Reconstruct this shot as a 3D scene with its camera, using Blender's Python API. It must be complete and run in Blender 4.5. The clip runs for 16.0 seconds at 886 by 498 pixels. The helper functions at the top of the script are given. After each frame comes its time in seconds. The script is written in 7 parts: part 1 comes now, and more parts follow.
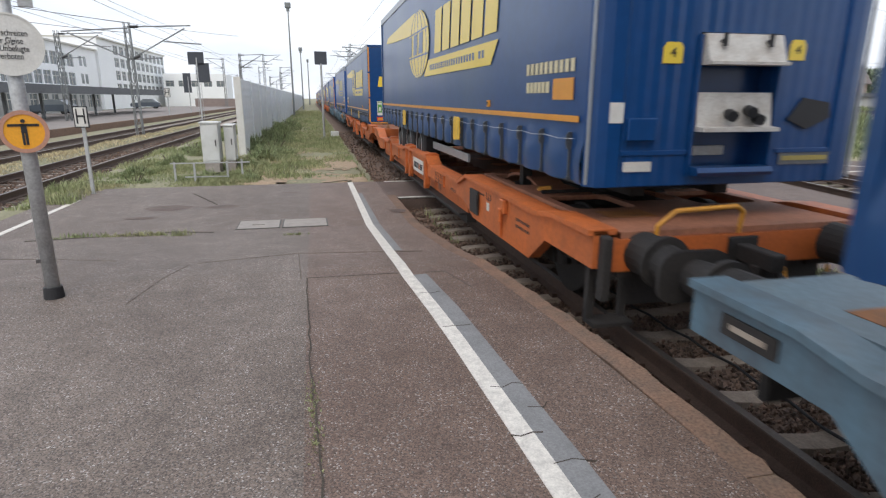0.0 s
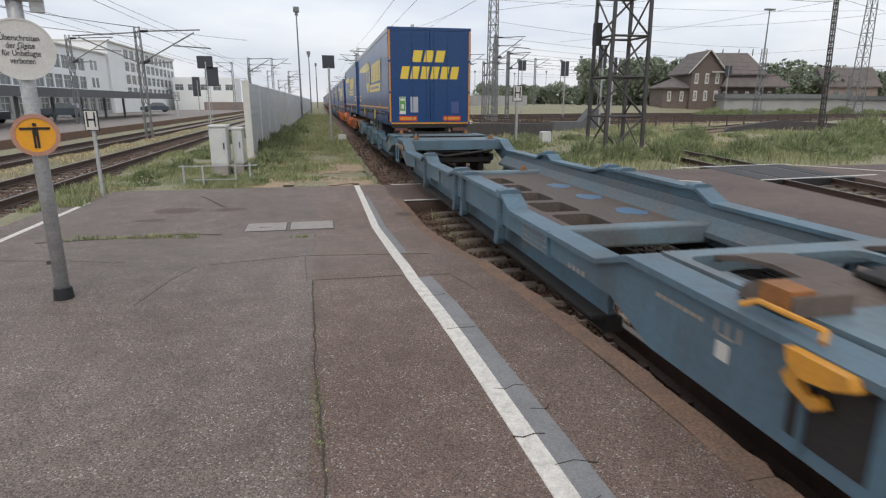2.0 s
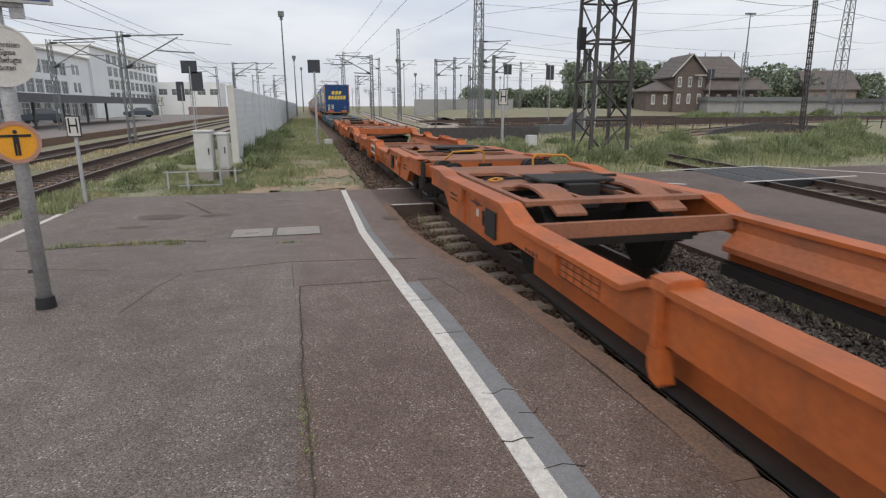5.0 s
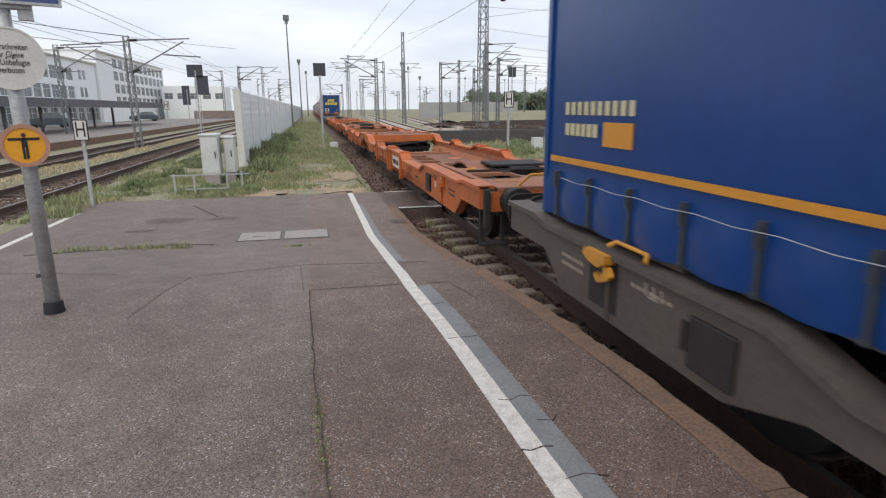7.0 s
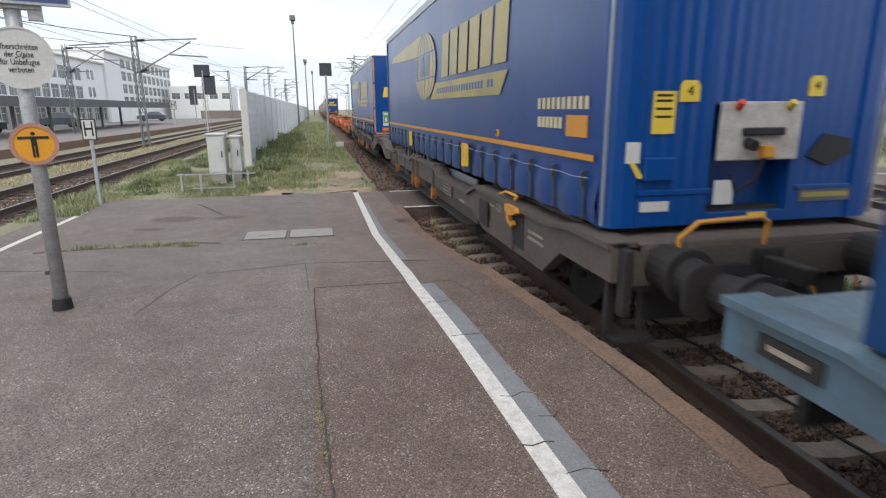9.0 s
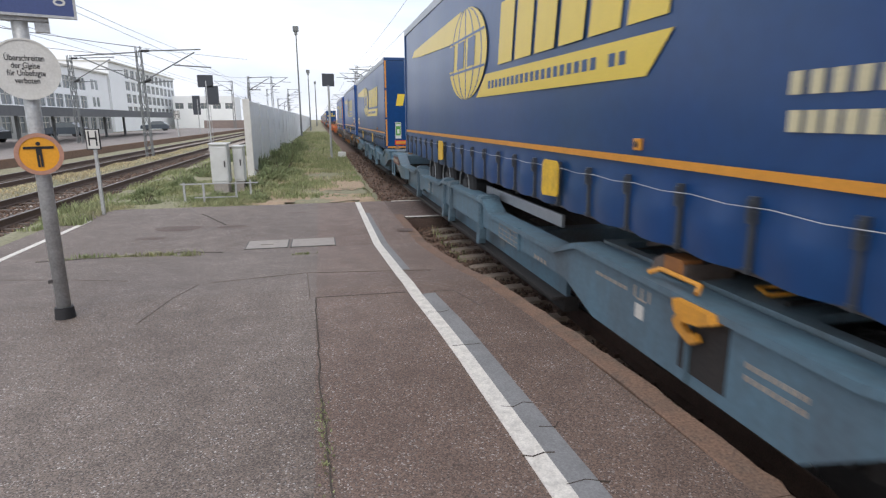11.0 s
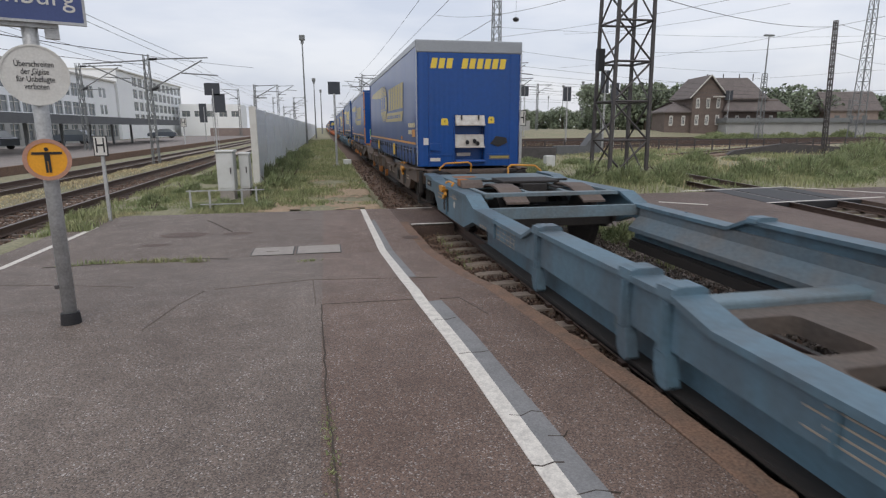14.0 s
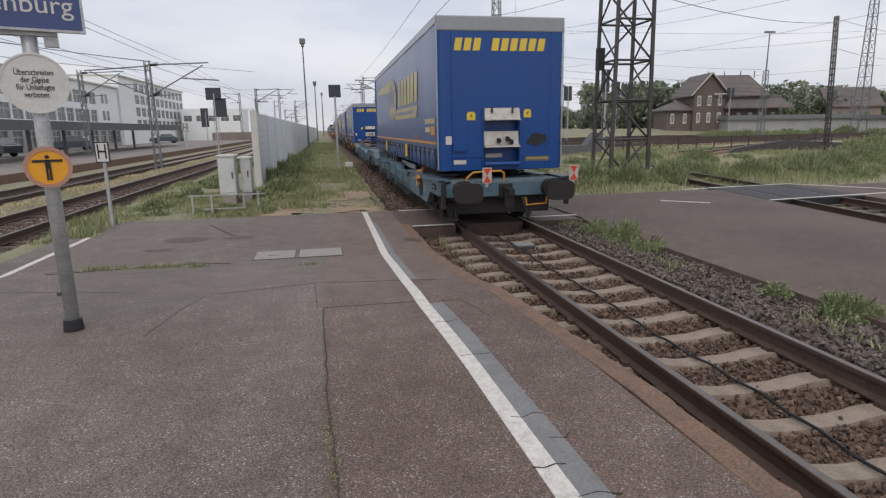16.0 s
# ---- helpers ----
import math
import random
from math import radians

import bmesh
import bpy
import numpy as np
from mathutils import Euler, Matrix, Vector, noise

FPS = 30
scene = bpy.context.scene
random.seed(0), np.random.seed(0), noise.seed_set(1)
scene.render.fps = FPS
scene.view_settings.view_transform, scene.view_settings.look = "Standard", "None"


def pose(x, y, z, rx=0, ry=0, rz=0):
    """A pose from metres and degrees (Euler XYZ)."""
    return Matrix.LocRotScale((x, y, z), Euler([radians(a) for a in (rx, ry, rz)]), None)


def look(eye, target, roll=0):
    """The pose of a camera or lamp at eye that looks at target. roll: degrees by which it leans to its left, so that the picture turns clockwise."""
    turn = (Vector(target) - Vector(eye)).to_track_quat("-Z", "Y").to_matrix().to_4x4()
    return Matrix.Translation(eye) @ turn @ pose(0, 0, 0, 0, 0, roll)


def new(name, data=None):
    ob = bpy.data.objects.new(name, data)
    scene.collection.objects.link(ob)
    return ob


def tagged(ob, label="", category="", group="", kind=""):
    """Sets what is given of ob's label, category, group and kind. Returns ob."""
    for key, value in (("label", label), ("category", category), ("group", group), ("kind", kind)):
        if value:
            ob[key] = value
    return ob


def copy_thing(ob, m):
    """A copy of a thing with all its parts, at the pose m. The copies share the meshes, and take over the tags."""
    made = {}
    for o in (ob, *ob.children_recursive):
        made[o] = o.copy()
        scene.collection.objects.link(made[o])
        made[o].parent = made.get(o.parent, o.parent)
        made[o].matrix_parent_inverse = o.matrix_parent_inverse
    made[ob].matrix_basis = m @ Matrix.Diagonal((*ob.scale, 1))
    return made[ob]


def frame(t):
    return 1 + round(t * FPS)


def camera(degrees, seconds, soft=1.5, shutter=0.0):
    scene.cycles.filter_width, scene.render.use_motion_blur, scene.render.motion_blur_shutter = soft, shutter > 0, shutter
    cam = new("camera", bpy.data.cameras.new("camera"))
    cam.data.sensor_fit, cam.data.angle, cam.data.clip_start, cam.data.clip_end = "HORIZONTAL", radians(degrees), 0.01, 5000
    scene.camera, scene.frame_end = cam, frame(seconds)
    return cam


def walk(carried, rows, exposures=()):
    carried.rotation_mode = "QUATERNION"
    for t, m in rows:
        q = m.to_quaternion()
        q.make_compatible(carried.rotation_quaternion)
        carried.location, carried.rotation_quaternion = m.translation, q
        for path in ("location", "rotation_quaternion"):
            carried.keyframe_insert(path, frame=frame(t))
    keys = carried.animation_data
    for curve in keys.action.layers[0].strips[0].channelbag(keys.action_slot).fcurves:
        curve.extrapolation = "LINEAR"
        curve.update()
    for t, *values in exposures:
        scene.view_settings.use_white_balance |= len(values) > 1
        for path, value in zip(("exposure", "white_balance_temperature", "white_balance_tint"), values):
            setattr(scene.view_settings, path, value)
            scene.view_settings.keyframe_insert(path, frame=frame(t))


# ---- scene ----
cam = camera(75.36, 16.0, soft=1.25, shutter=0.10)
PATH = [  # seconds, place, tilt down, turn to the right, lean
    (0, -2.664, -0.017, 1.988, 14.704, 12.607, 0.114),
    (0.5, -2.665, -0.017, 1.987, 14.472, 12.356, 0.001),
    (1, -2.666, -0.019, 1.983, 14.112, 12.146, 0.090),
    (1.5, -2.659, -0.032, 1.987, 14.045, 11.934, 0.099),
    (2, -2.649, -0.050, 1.990, 14.389, 11.875, 0.074),
    (2.5, -2.642, -0.058, 1.996, 14.416, 12.235, 0.142),
    (3, -2.620, -0.037, 1.985, 14.443, 12.633, -0.354),
    (3.5, -2.641, -0.060, 2.001, 14.566, 13.007, -0.155),
    (4, -2.646, -0.059, 2.006, 14.356, 13.244, -0.124),
    (6.5, -2.669, -0.000, 1.995, 13.866, 12.823, -0.272),
    (7, -2.694, 0.031, 1.988, 13.749, 12.697, -0.383),
    (7.5, -2.716, 0.043, 1.967, 13.576, 12.535, -0.289),
    (8, -2.707, 0.018, 1.972, 13.744, 12.380, -0.486),
    (8.5, -2.696, 0.009, 1.980, 13.906, 12.220, -0.431),
    (9, -2.685, -0.006, 1.981, 13.753, 12.120, -0.382),
    (11.5, -2.686, -0.028, 1.992, 12.561, 11.952, -0.295),
    (12, -2.686, -0.034, 1.994, 12.385, 11.921, -0.486),
    (12.5, -2.692, -0.000, 1.981, 12.312, 11.837, -0.437),
    (13, -2.705, 0.002, 1.983, 12.212, 11.746, -0.218),
    (13.5, -2.705, -0.008, 1.982, 12.060, 11.681, 0.036),
    (14, -2.703, 0.004, 1.975, 11.998, 11.524, -0.157),
    (14.5, -2.700, 0.006, 1.979, 11.888, 11.445, -0.101),
    (15, -2.691, 0.007, 1.981, 11.750, 11.472, -0.505),
    (15.5, -2.682, -0.005, 1.982, 11.830, 11.337, -0.795),
    (16, -2.681, 0.000, 1.983, 11.875, 11.227, -0.952),
]

# the clip's camera opens up while the dark train fills its picture
EXPOSURES = [(0, 0.58, 6350, 9), (0.8, 0.58, 6350, 8), (1.5, 0.26, 6450, 9), (3.5, 0.11, 6500, 9), (6.4, 0.0, 6500, 10), (7.0, 0.30, 6400, 9), (7.4, 0.44, 6300, 8), (8.0, 0.49, 6250, 8), (9.2, 0.54, 6300, 8), (11.5, 0.53, 6300, 11), (12.8, 0.48, 6300, 10), (13.5, 0.40, 6250, 9), (14.2, -0.04, 6450, 11), (14.6, 0.05, 6450, 11), (15.2, 0.53, 6400, 10), (15.5, 0.51, 6400, 10), (15.7, 0.38, 6450, 10), (16, 0.0, 6500, 11)]
walk(cam, [(t, pose(x, y, z, 90 - tilt, 0, -turn) @ pose(0, 0, 0, 0, 0, lean)) for t, x, y, z, tilt, turn, lean in PATH], exposures=EXPOSURES)

# ---- light: a bright overcast sky and a weak, very soft sun ----
world = bpy.data.worlds.new("overcast_sky")
scene.world = world
world.use_nodes = True
wn, wl = world.node_tree.nodes, world.node_tree.links
wn.clear()
sky = wn.new("ShaderNodeTexSky")
sky.sky_type, sky.sun_disc = "NISHITA", False
sky.sun_elevation, sky.sun_rotation = radians(48), radians(200)
sky.dust_density = 4.0
w_coord = wn.new("ShaderNodeTexCoord")
w_map = wn.new("ShaderNodeMapping")
w_map.inputs["Scale"].default_value = (1.0, 1.0, 4.0)
w_noise = wn.new("ShaderNodeTexNoise")
w_noise.inputs["Scale"].default_value, w_noise.inputs["Detail"].default_value = 3.0, 7.0
w_ramp = wn.new("ShaderNodeValToRGB")
w_ramp.color_ramp.elements[0].position, w_ramp.color_ramp.elements[0].color = 0.36, (0.64, 0.672, 0.755, 1)
w_ramp.color_ramp.elements[1].position, w_ramp.color_ramp.elements[1].color = 0.62, (0.83, 0.835, 0.87, 1)
bg_sky, bg_cloud, w_add, w_out = wn.new("ShaderNodeBackground"), wn.new("ShaderNodeBackground"), wn.new("ShaderNodeAddShader"), wn.new("ShaderNodeOutputWorld")
bg_sky.inputs["Strength"].default_value, bg_cloud.inputs["Strength"].default_value = 0.03, 0.87
wl.new(w_coord.outputs["Generated"], w_map.inputs["Vector"])
wl.new(w_map.outputs["Vector"], w_noise.inputs["Vector"])
wl.new(w_noise.outputs["Fac"], w_ramp.inputs["Fac"])
wl.new(w_ramp.outputs["Color"], bg_cloud.inputs["Color"])
wl.new(sky.outputs["Color"], bg_sky.inputs["Color"])
wl.new(bg_sky.outputs[0], w_add.inputs[0])
wl.new(bg_cloud.outputs[0], w_add.inputs[1])
wl.new(w_add.outputs[0], w_out.inputs["Surface"])
sun_data = bpy.data.lights.new("sun", "SUN")
sun_data.energy, sun_data.angle, sun_data.color = 0.6, radians(35), (1.0, 0.96, 0.9)
sun = new("sun", sun_data)
sun.matrix_world = look((0, 0, 50), (15, 35, 0))


# ---- materials ----
def mat(name, color, rough=0.6, metal=0.0, vary=0.25, scale=3.0, fine=60.0, bump=0.15, dirt=None, dirt_amount=0.5, streak=(1, 1, 1), vcol=0.0, spec=0.5):
    """A painted or natural surface: base colour, broad stains towards a dirt colour, fine grain and relief."""
    m = bpy.data.materials.new(name)
    m.use_nodes = True
    n, l = m.node_tree.nodes, m.node_tree.links
    b = n["Principled BSDF"]
    co = n.new("ShaderNodeTexCoord")
    mp = n.new("ShaderNodeMapping")
    mp.inputs["Scale"].default_value = streak
    l.new(co.outputs["Object"], mp.inputs["Vector"])
    big, small = n.new("ShaderNodeTexNoise"), n.new("ShaderNodeTexNoise")
    big.inputs["Scale"].default_value, big.inputs["Detail"].default_value = scale, 6.0
    big.inputs["Roughness"].default_value = 0.65
    small.inputs["Scale"].default_value, small.inputs["Detail"].default_value = fine, 3.0
    l.new(mp.outputs[0], big.inputs["Vector"])
    l.new(co.outputs["Object"], small.inputs["Vector"])
    dc = dirt or tuple(c * (1 - vary) for c in color)
    mr = n.new("ShaderNodeMapRange")
    mr.inputs["From Min"].default_value, mr.inputs["From Max"].default_value = 0.42, 0.72
    mr.inputs["To Max"].default_value = dirt_amount if dirt else 1.0
    l.new(big.outputs["Fac"], mr.inputs["Value"])
    mix = n.new("ShaderNodeMix")
    mix.data_type = "RGBA"
    mix.inputs["A"].default_value, mix.inputs["B"].default_value = (*color, 1), (*dc, 1)
    l.new(mr.outputs[0], mix.inputs["Factor"])
    mul = n.new("ShaderNodeMix")
    mul.data_type, mul.blend_type = "RGBA", "MULTIPLY"
    mul.inputs["Factor"].default_value = 1.0
    mr2 = n.new("ShaderNodeMapRange")
    mr2.inputs["From Min"].default_value, mr2.inputs["From Max"].default_value = 0.25, 0.75
    mr2.inputs["To Min"].default_value, mr2.inputs["To Max"].default_value = 1 - vary, 1 + vary
    l.new(small.outputs["Fac"], mr2.inputs["Value"])
    l.new(mix.outputs["Result"], mul.inputs["A"])
    l.new(mr2.outputs[0], mul.inputs["B"])
    last = mul.outputs["Result"]
    if vcol:
        info = n.new("ShaderNodeNewGeometry")
        mr3 = n.new("ShaderNodeMapRange")
        mr3.inputs["To Min"].default_value, mr3.inputs["To Max"].default_value = 1 - vcol, 1 + vcol
        l.new(info.outputs["Random Per Island"], mr3.inputs["Value"])
        mul2 = n.new("ShaderNodeMix")
        mul2.data_type, mul2.blend_type = "RGBA", "MULTIPLY"
        mul2.inputs["Factor"].default_value = 1.0
        l.new(last, mul2.inputs["A"])
        l.new(mr3.outputs[0], mul2.inputs["B"])
        last = mul2.outputs["Result"]
    l.new(last, b.inputs["Base Color"])
    b.inputs["Roughness"].default_value, b.inputs["Metallic"].default_value = rough, metal
    b.inputs["Specular IOR Level"].default_value = spec
    if bump:
        bp = n.new("ShaderNodeBump")
        bp.inputs["Strength"].default_value, bp.inputs["Distance"].default_value = bump, 0.01
        l.new(small.outputs["Fac"], bp.inputs["Height"])
        l.new(bp.outputs[0], b.inputs["Normal"])
    return m


def asphalt_mat(name, base, stain, chip=0.28):
    """Old platform asphalt: dark binder, pale stone chips, broad worn patches."""
    m = bpy.data.materials.new(name)
    m.use_nodes = True
    n, l = m.node_tree.nodes, m.node_tree.links
    b = n["Principled BSDF"]
    co = n.new("ShaderNodeTexCoord")
    vor = n.new("ShaderNodeTexVoronoi")
    vor.inputs["Scale"].default_value = 125.0
    big, mid, fine = n.new("ShaderNodeTexNoise"), n.new("ShaderNodeTexNoise"), n.new("ShaderNodeTexNoise")
    for q, s, d in ((big, 0.45, 6), (mid, 3.5, 5), (fine, 120.0, 2)):
        q.inputs["Scale"].default_value, q.inputs["Detail"].default_value = s, d
        l.new(co.outputs["Object"], q.inputs["Vector"])
    l.new(co.outputs["Object"], vor.inputs["Vector"])
    mixa = n.new("ShaderNodeMix")
    mixa.data_type = "RGBA"
    mixa.inputs["A"].default_value, mixa.inputs["B"].default_value = (*base, 1), (*stain, 1)
    ra = n.new("ShaderNodeMapRange")
    ra.inputs["From Min"].default_value, ra.inputs["From Max"].default_value = 0.36, 0.64
    l.new(big.outputs["Fac"], ra.inputs["Value"])
    l.new(ra.outputs[0], mixa.inputs["Factor"])
    # each chip takes its own tone; a few are pale
    sep = n.new("ShaderNodeSeparateColor")
    l.new(vor.outputs["Color"], sep.inputs["Color"])
    rc = n.new("ShaderNodeMapRange")
    rc.inputs["From Min"].default_value, rc.inputs["From Max"].default_value = 0.86, 0.95
    l.new(sep.outputs[0], rc.inputs["Value"])
    worn = n.new("ShaderNodeMath")
    worn.operation = "MULTIPLY"
    rm = n.new("ShaderNodeMapRange")
    rm.inputs["From Min"].default_value, rm.inputs["From Max"].default_value = 0.35, 0.65
    rm.inputs["To Min"].default_value, rm.inputs["To Max"].default_value = 0.25, 0.9
    l.new(mid.outputs["Fac"], rm.inputs["Value"])
    l.new(rc.outputs[0], worn.inputs[0])
    l.new(rm.outputs[0], worn.inputs[1])
    mixb = n.new("ShaderNodeMix")
    mixb.data_type = "RGBA"
    mixb.inputs["B"].default_value = (chip, chip * 0.95, chip * 0.9, 1)
    l.new(worn.outputs[0], mixb.inputs["Factor"])
    l.new(mixa.outputs["Result"], mixb.inputs["A"])
    mul = n.new("ShaderNodeMix")
    mul.data_type, mul.blend_type = "RGBA", "MULTIPLY"
    mul.inputs["Factor"].default_value = 1.0
    rf = n.new("ShaderNodeMapRange")
    rf.inputs["From Min"].default_value, rf.inputs["From Max"].default_value = 0.3, 0.7
    rf.inputs["To Min"].default_value, rf.inputs["To Max"].default_value = 0.88, 1.12
    l.new(mid.outputs["Fac"], rf.inputs["Value"])
    l.new(mixb.outputs["Result"], mul.inputs["A"])
    l.new(rf.outputs[0], mul.inputs["B"])
    grain = n.new("ShaderNodeMix")
    grain.data_type, grain.blend_type = "RGBA", "MULTIPLY"
    grain.inputs["Factor"].default_value = 1.0
    rg = n.new("ShaderNodeMapRange")
    rg.inputs["To Min"].default_value, rg.inputs["To Max"].default_value = 0.45, 1.55
    l.new(sep.outputs[2], rg.inputs["Value"])
    l.new(mul.outputs["Result"], grain.inputs["A"])
    l.new(rg.outputs[0], grain.inputs["B"])
    l.new(grain.outputs["Result"], b.inputs["Base Color"])
    b.inputs["Roughness"].default_value = 0.68
    b.inputs["Specular IOR Level"].default_value = 0.5
    bp = n.new("ShaderNodeBump")
    bp.inputs["Strength"].default_value, bp.inputs["Distance"].default_value = 0.35, 0.004
    l.new(sep.outputs[1], bp.inputs["Height"])
    l.new(bp.outputs[0], b.inputs["Normal"])
    return m


M_ASPH = asphalt_mat("grey_asphalt", (0.120, 0.091, 0.073), (0.160, 0.127, 0.105), 0.33)
M_ASPHR = asphalt_mat("reddish_asphalt", (0.118, 0.077, 0.058), (0.146, 0.101, 0.079), 0.30)
M_ASPHD = asphalt_mat("crossing_asphalt", (0.085, 0.053, 0.040), (0.122, 0.083, 0.064), 0.18)
M_ASPHM = asphalt_mat("brownish_asphalt", (0.142, 0.095, 0.073), (0.175, 0.126, 0.100), 0.32)
M_WHITE = mat("worn_white_line", (0.68, 0.645, 0.585), 0.75, vary=0.16, scale=14, fine=90, bump=0.3, dirt=(0.30, 0.28, 0.26), dirt_amount=0.55)
M_GREYSTRIP = mat("grey_strip", (0.22, 0.22, 0.22), 0.8, vary=0.2, scale=5, fine=90, bump=0.3)
M_EDGE = mat("edge_stone", (0.205, 0.125, 0.085), 0.85, vary=0.38, scale=5, fine=55, bump=0.7, dirt=(0.125, 0.092, 0.070), dirt_amount=0.9)
M_CRACK = mat("crack_fill", (0.074, 0.060, 0.048), 0.95, vary=0.3)
M_JOINT = mat("joint_filler", (0.105, 0.082, 0.068), 0.9, vary=0.4, scale=9, fine=60, bump=0.3, dirt=(0.17, 0.14, 0.12), dirt_amount=0.9)
M_MANHOLE = mat("concrete_cover", (0.33, 0.30, 0.27), 0.8, vary=0.2, scale=9, fine=80, bump=0.3)
M_CONC = mat("sleeper_concrete", (0.300, 0.243, 0.190), 0.85, vary=0.2, scale=6, fine=50, bump=0.35, dirt=(0.17, 0.125, 0.095), dirt_amount=0.7)
M_RAIL = mat("rusty_rail", (0.078, 0.048, 0.035), 0.7, vary=0.3, scale=8, fine=80, bump=0.3)
M_RAILTOP = mat("polished_rail_head", (0.20, 0.175, 0.155), 0.42, 0.8, vary=0.15, scale=10, bump=0.05)
M_BALLAST = mat("ballast_stone", (0.148, 0.094, 0.066), 0.9, vary=0.35, scale=9, fine=45, bump=0.8, dirt=(0.085, 0.065, 0.055), dirt_amount=0.9, vcol=0.55)
M_GROUND = mat("dry_soil_and_grass", (0.235, 0.228, 0.140), 0.95, vary=0.35, scale=0.35, fine=14, bump=0.6, dirt=(0.30, 0.255, 0.175), dirt_amount=0.85)
M_SOIL = mat("trampled_soil", (0.36, 0.265, 0.18), 0.95, vary=0.35, scale=2.2, fine=40, bump=0.5, dirt=(0.24, 0.21, 0.12))
M_GRASS = mat("grass_blades", (0.225, 0.262, 0.120), 0.8, vary=0.3, scale=0.6, fine=6, bump=0, dirt=(0.40, 0.36, 0.21), dirt_amount=0.9, vcol=0.35)
M_DRYGRASS = mat("dry_grass_blades", (0.50, 0.42, 0.26), 0.85, vary=0.3, scale=0.8, fine=6, bump=0, dirt=(0.18, 0.19, 0.07), vcol=0.4)
M_LEAF = mat("tree_leaves", (0.205, 0.245, 0.165), 0.7, vary=0.3, scale=0.25, fine=3, bump=0, vcol=0.4)
M_SHRUB = mat("weed_leaves", (0.215, 0.262, 0.125), 0.7, vary=0.3, scale=2.0, fine=8, bump=0, dirt=(0.31, 0.31, 0.17), dirt_amount=0.8, vcol=0.4)
M_BARK = mat("bark", (0.10, 0.08, 0.06), 0.9, vary=0.3)
M_GALV = mat("galvanised_steel", (0.46, 0.47, 0.47), 0.5, 0.35, vary=0.18, scale=7, fine=50, bump=0.1, dirt=(0.22, 0.21, 0.20))
M_DARKSTEEL = mat("weathered_dark_steel", (0.085, 0.078, 0.076), 0.65, 0.2, vary=0.3, scale=4, fine=40)
M_MASTGREY = mat("grey_painted_mast", (0.20, 0.21, 0.21), 0.6, 0.2, vary=0.2)
M_BLACK = mat("black_board", (0.018, 0.018, 0.02), 0.6, vary=0.2)
M_SIGNWHITE = mat("sign_white", (0.62, 0.61, 0.57), 0.5, vary=0.08, scale=6, bump=0.02, dirt=(0.48, 0.46, 0.42))
M_SIGNYELLOW = mat("sign_amber", (0.80, 0.36, 0.02), 0.5, vary=0.08, bump=0.02)
M_SIGNRIM = mat("faded_pink_rim", (0.45, 0.24, 0.17), 0.6, vary=0.12, bump=0.02)
M_SIGNBLUE = mat("sign_blue", (0.055, 0.080, 0.21), 0.4, vary=0.08, bump=0.02)
M_CABINET = mat("cabinet_grey", (0.60, 0.61, 0.59), 0.55, vary=0.08, scale=3, bump=0.05, dirt=(0.45, 0.45, 0.42))
M_BARRIER = mat("barrier_aluminium", (0.74, 0.765, 0.78), 0.5, 0.2, vary=0.08, scale=1.2, fine=30, bump=0.05)
M_PLASTER = mat("white_plaster", (0.86, 0.87, 0.87), 0.8, vary=0.06, scale=0.3, fine=10, bump=0.05)
M_GLASS = mat("dark_window_glass", (0.16, 0.18, 0.19), 0.12, vary=0.2, scale=0.5, bump=0)
M_BRICK = mat("dark_brick", (0.155, 0.120, 0.103), 0.85, vary=0.25, scale=1.0, fine=9, bump=0.2)
M_ROOF = mat("brown_roof", (0.155, 0.132, 0.122), 0.8, vary=0.25, scale=0.8, fine=7, bump=0.2)
M_TRIM = mat("pale_trim", (0.55, 0.53, 0.48), 0.7, vary=0.1)
M_CANOPY = mat("canopy_dark", (0.12, 0.125, 0.13), 0.7, vary=0.2)
M_BALLASTG = mat("grey_ballast", (0.35, 0.30, 0.255), 0.9, vary=0.3, scale=6, fine=30, bump=0.6, dirt=(0.20, 0.16, 0.13), dirt_amount=0.8, vcol=0.4)
M_SHOULDER = mat("grey_shoulder_stone", (0.155, 0.128, 0.108), 0.9, vary=0.35, scale=7, fine=40, bump=0.7, dirt=(0.085, 0.066, 0.054), dirt_amount=0.9, vcol=0.55)
M_SHED = mat("grey_shed_wall", (0.36, 0.36, 0.35), 0.8, vary=0.12, scale=0.6)
M_PLATFAR = mat("far_platform", (0.255, 0.225, 0.205), 0.85, vary=0.25, scale=0.8)

# wagon and trailer paints
M_ORANGE = mat("orange_wagon_paint", (0.50, 0.122, 0.024), 0.55, vary=0.16, scale=1.6, fine=25, bump=0.1, dirt=(0.23, 0.074, 0.030), dirt_amount=0.8, streak=(1, 1, 0.35))
M_ORDECK = mat("dusty_orange_deck", (0.32, 0.130, 0.070), 0.75, vary=0.2, scale=1.3, fine=25, bump=0.15, dirt=(0.17, 0.085, 0.055), dirt_amount=0.9)
M_BLUEW = mat("pale_blue_wagon_paint", (0.092, 0.162, 0.210), 0.5, vary=0.14, scale=1.5, fine=25, bump=0.1, dirt=(0.072, 0.082, 0.092), dirt_amount=0.95, streak=(1, 1, 0.35))
M_BLDECK = mat("worn_blue_deck", (0.140, 0.200, 0.232), 0.55, vary=0.15, scale=1.6, fine=25, bump=0.12, dirt=(0.120, 0.115, 0.106), dirt_amount=0.95)
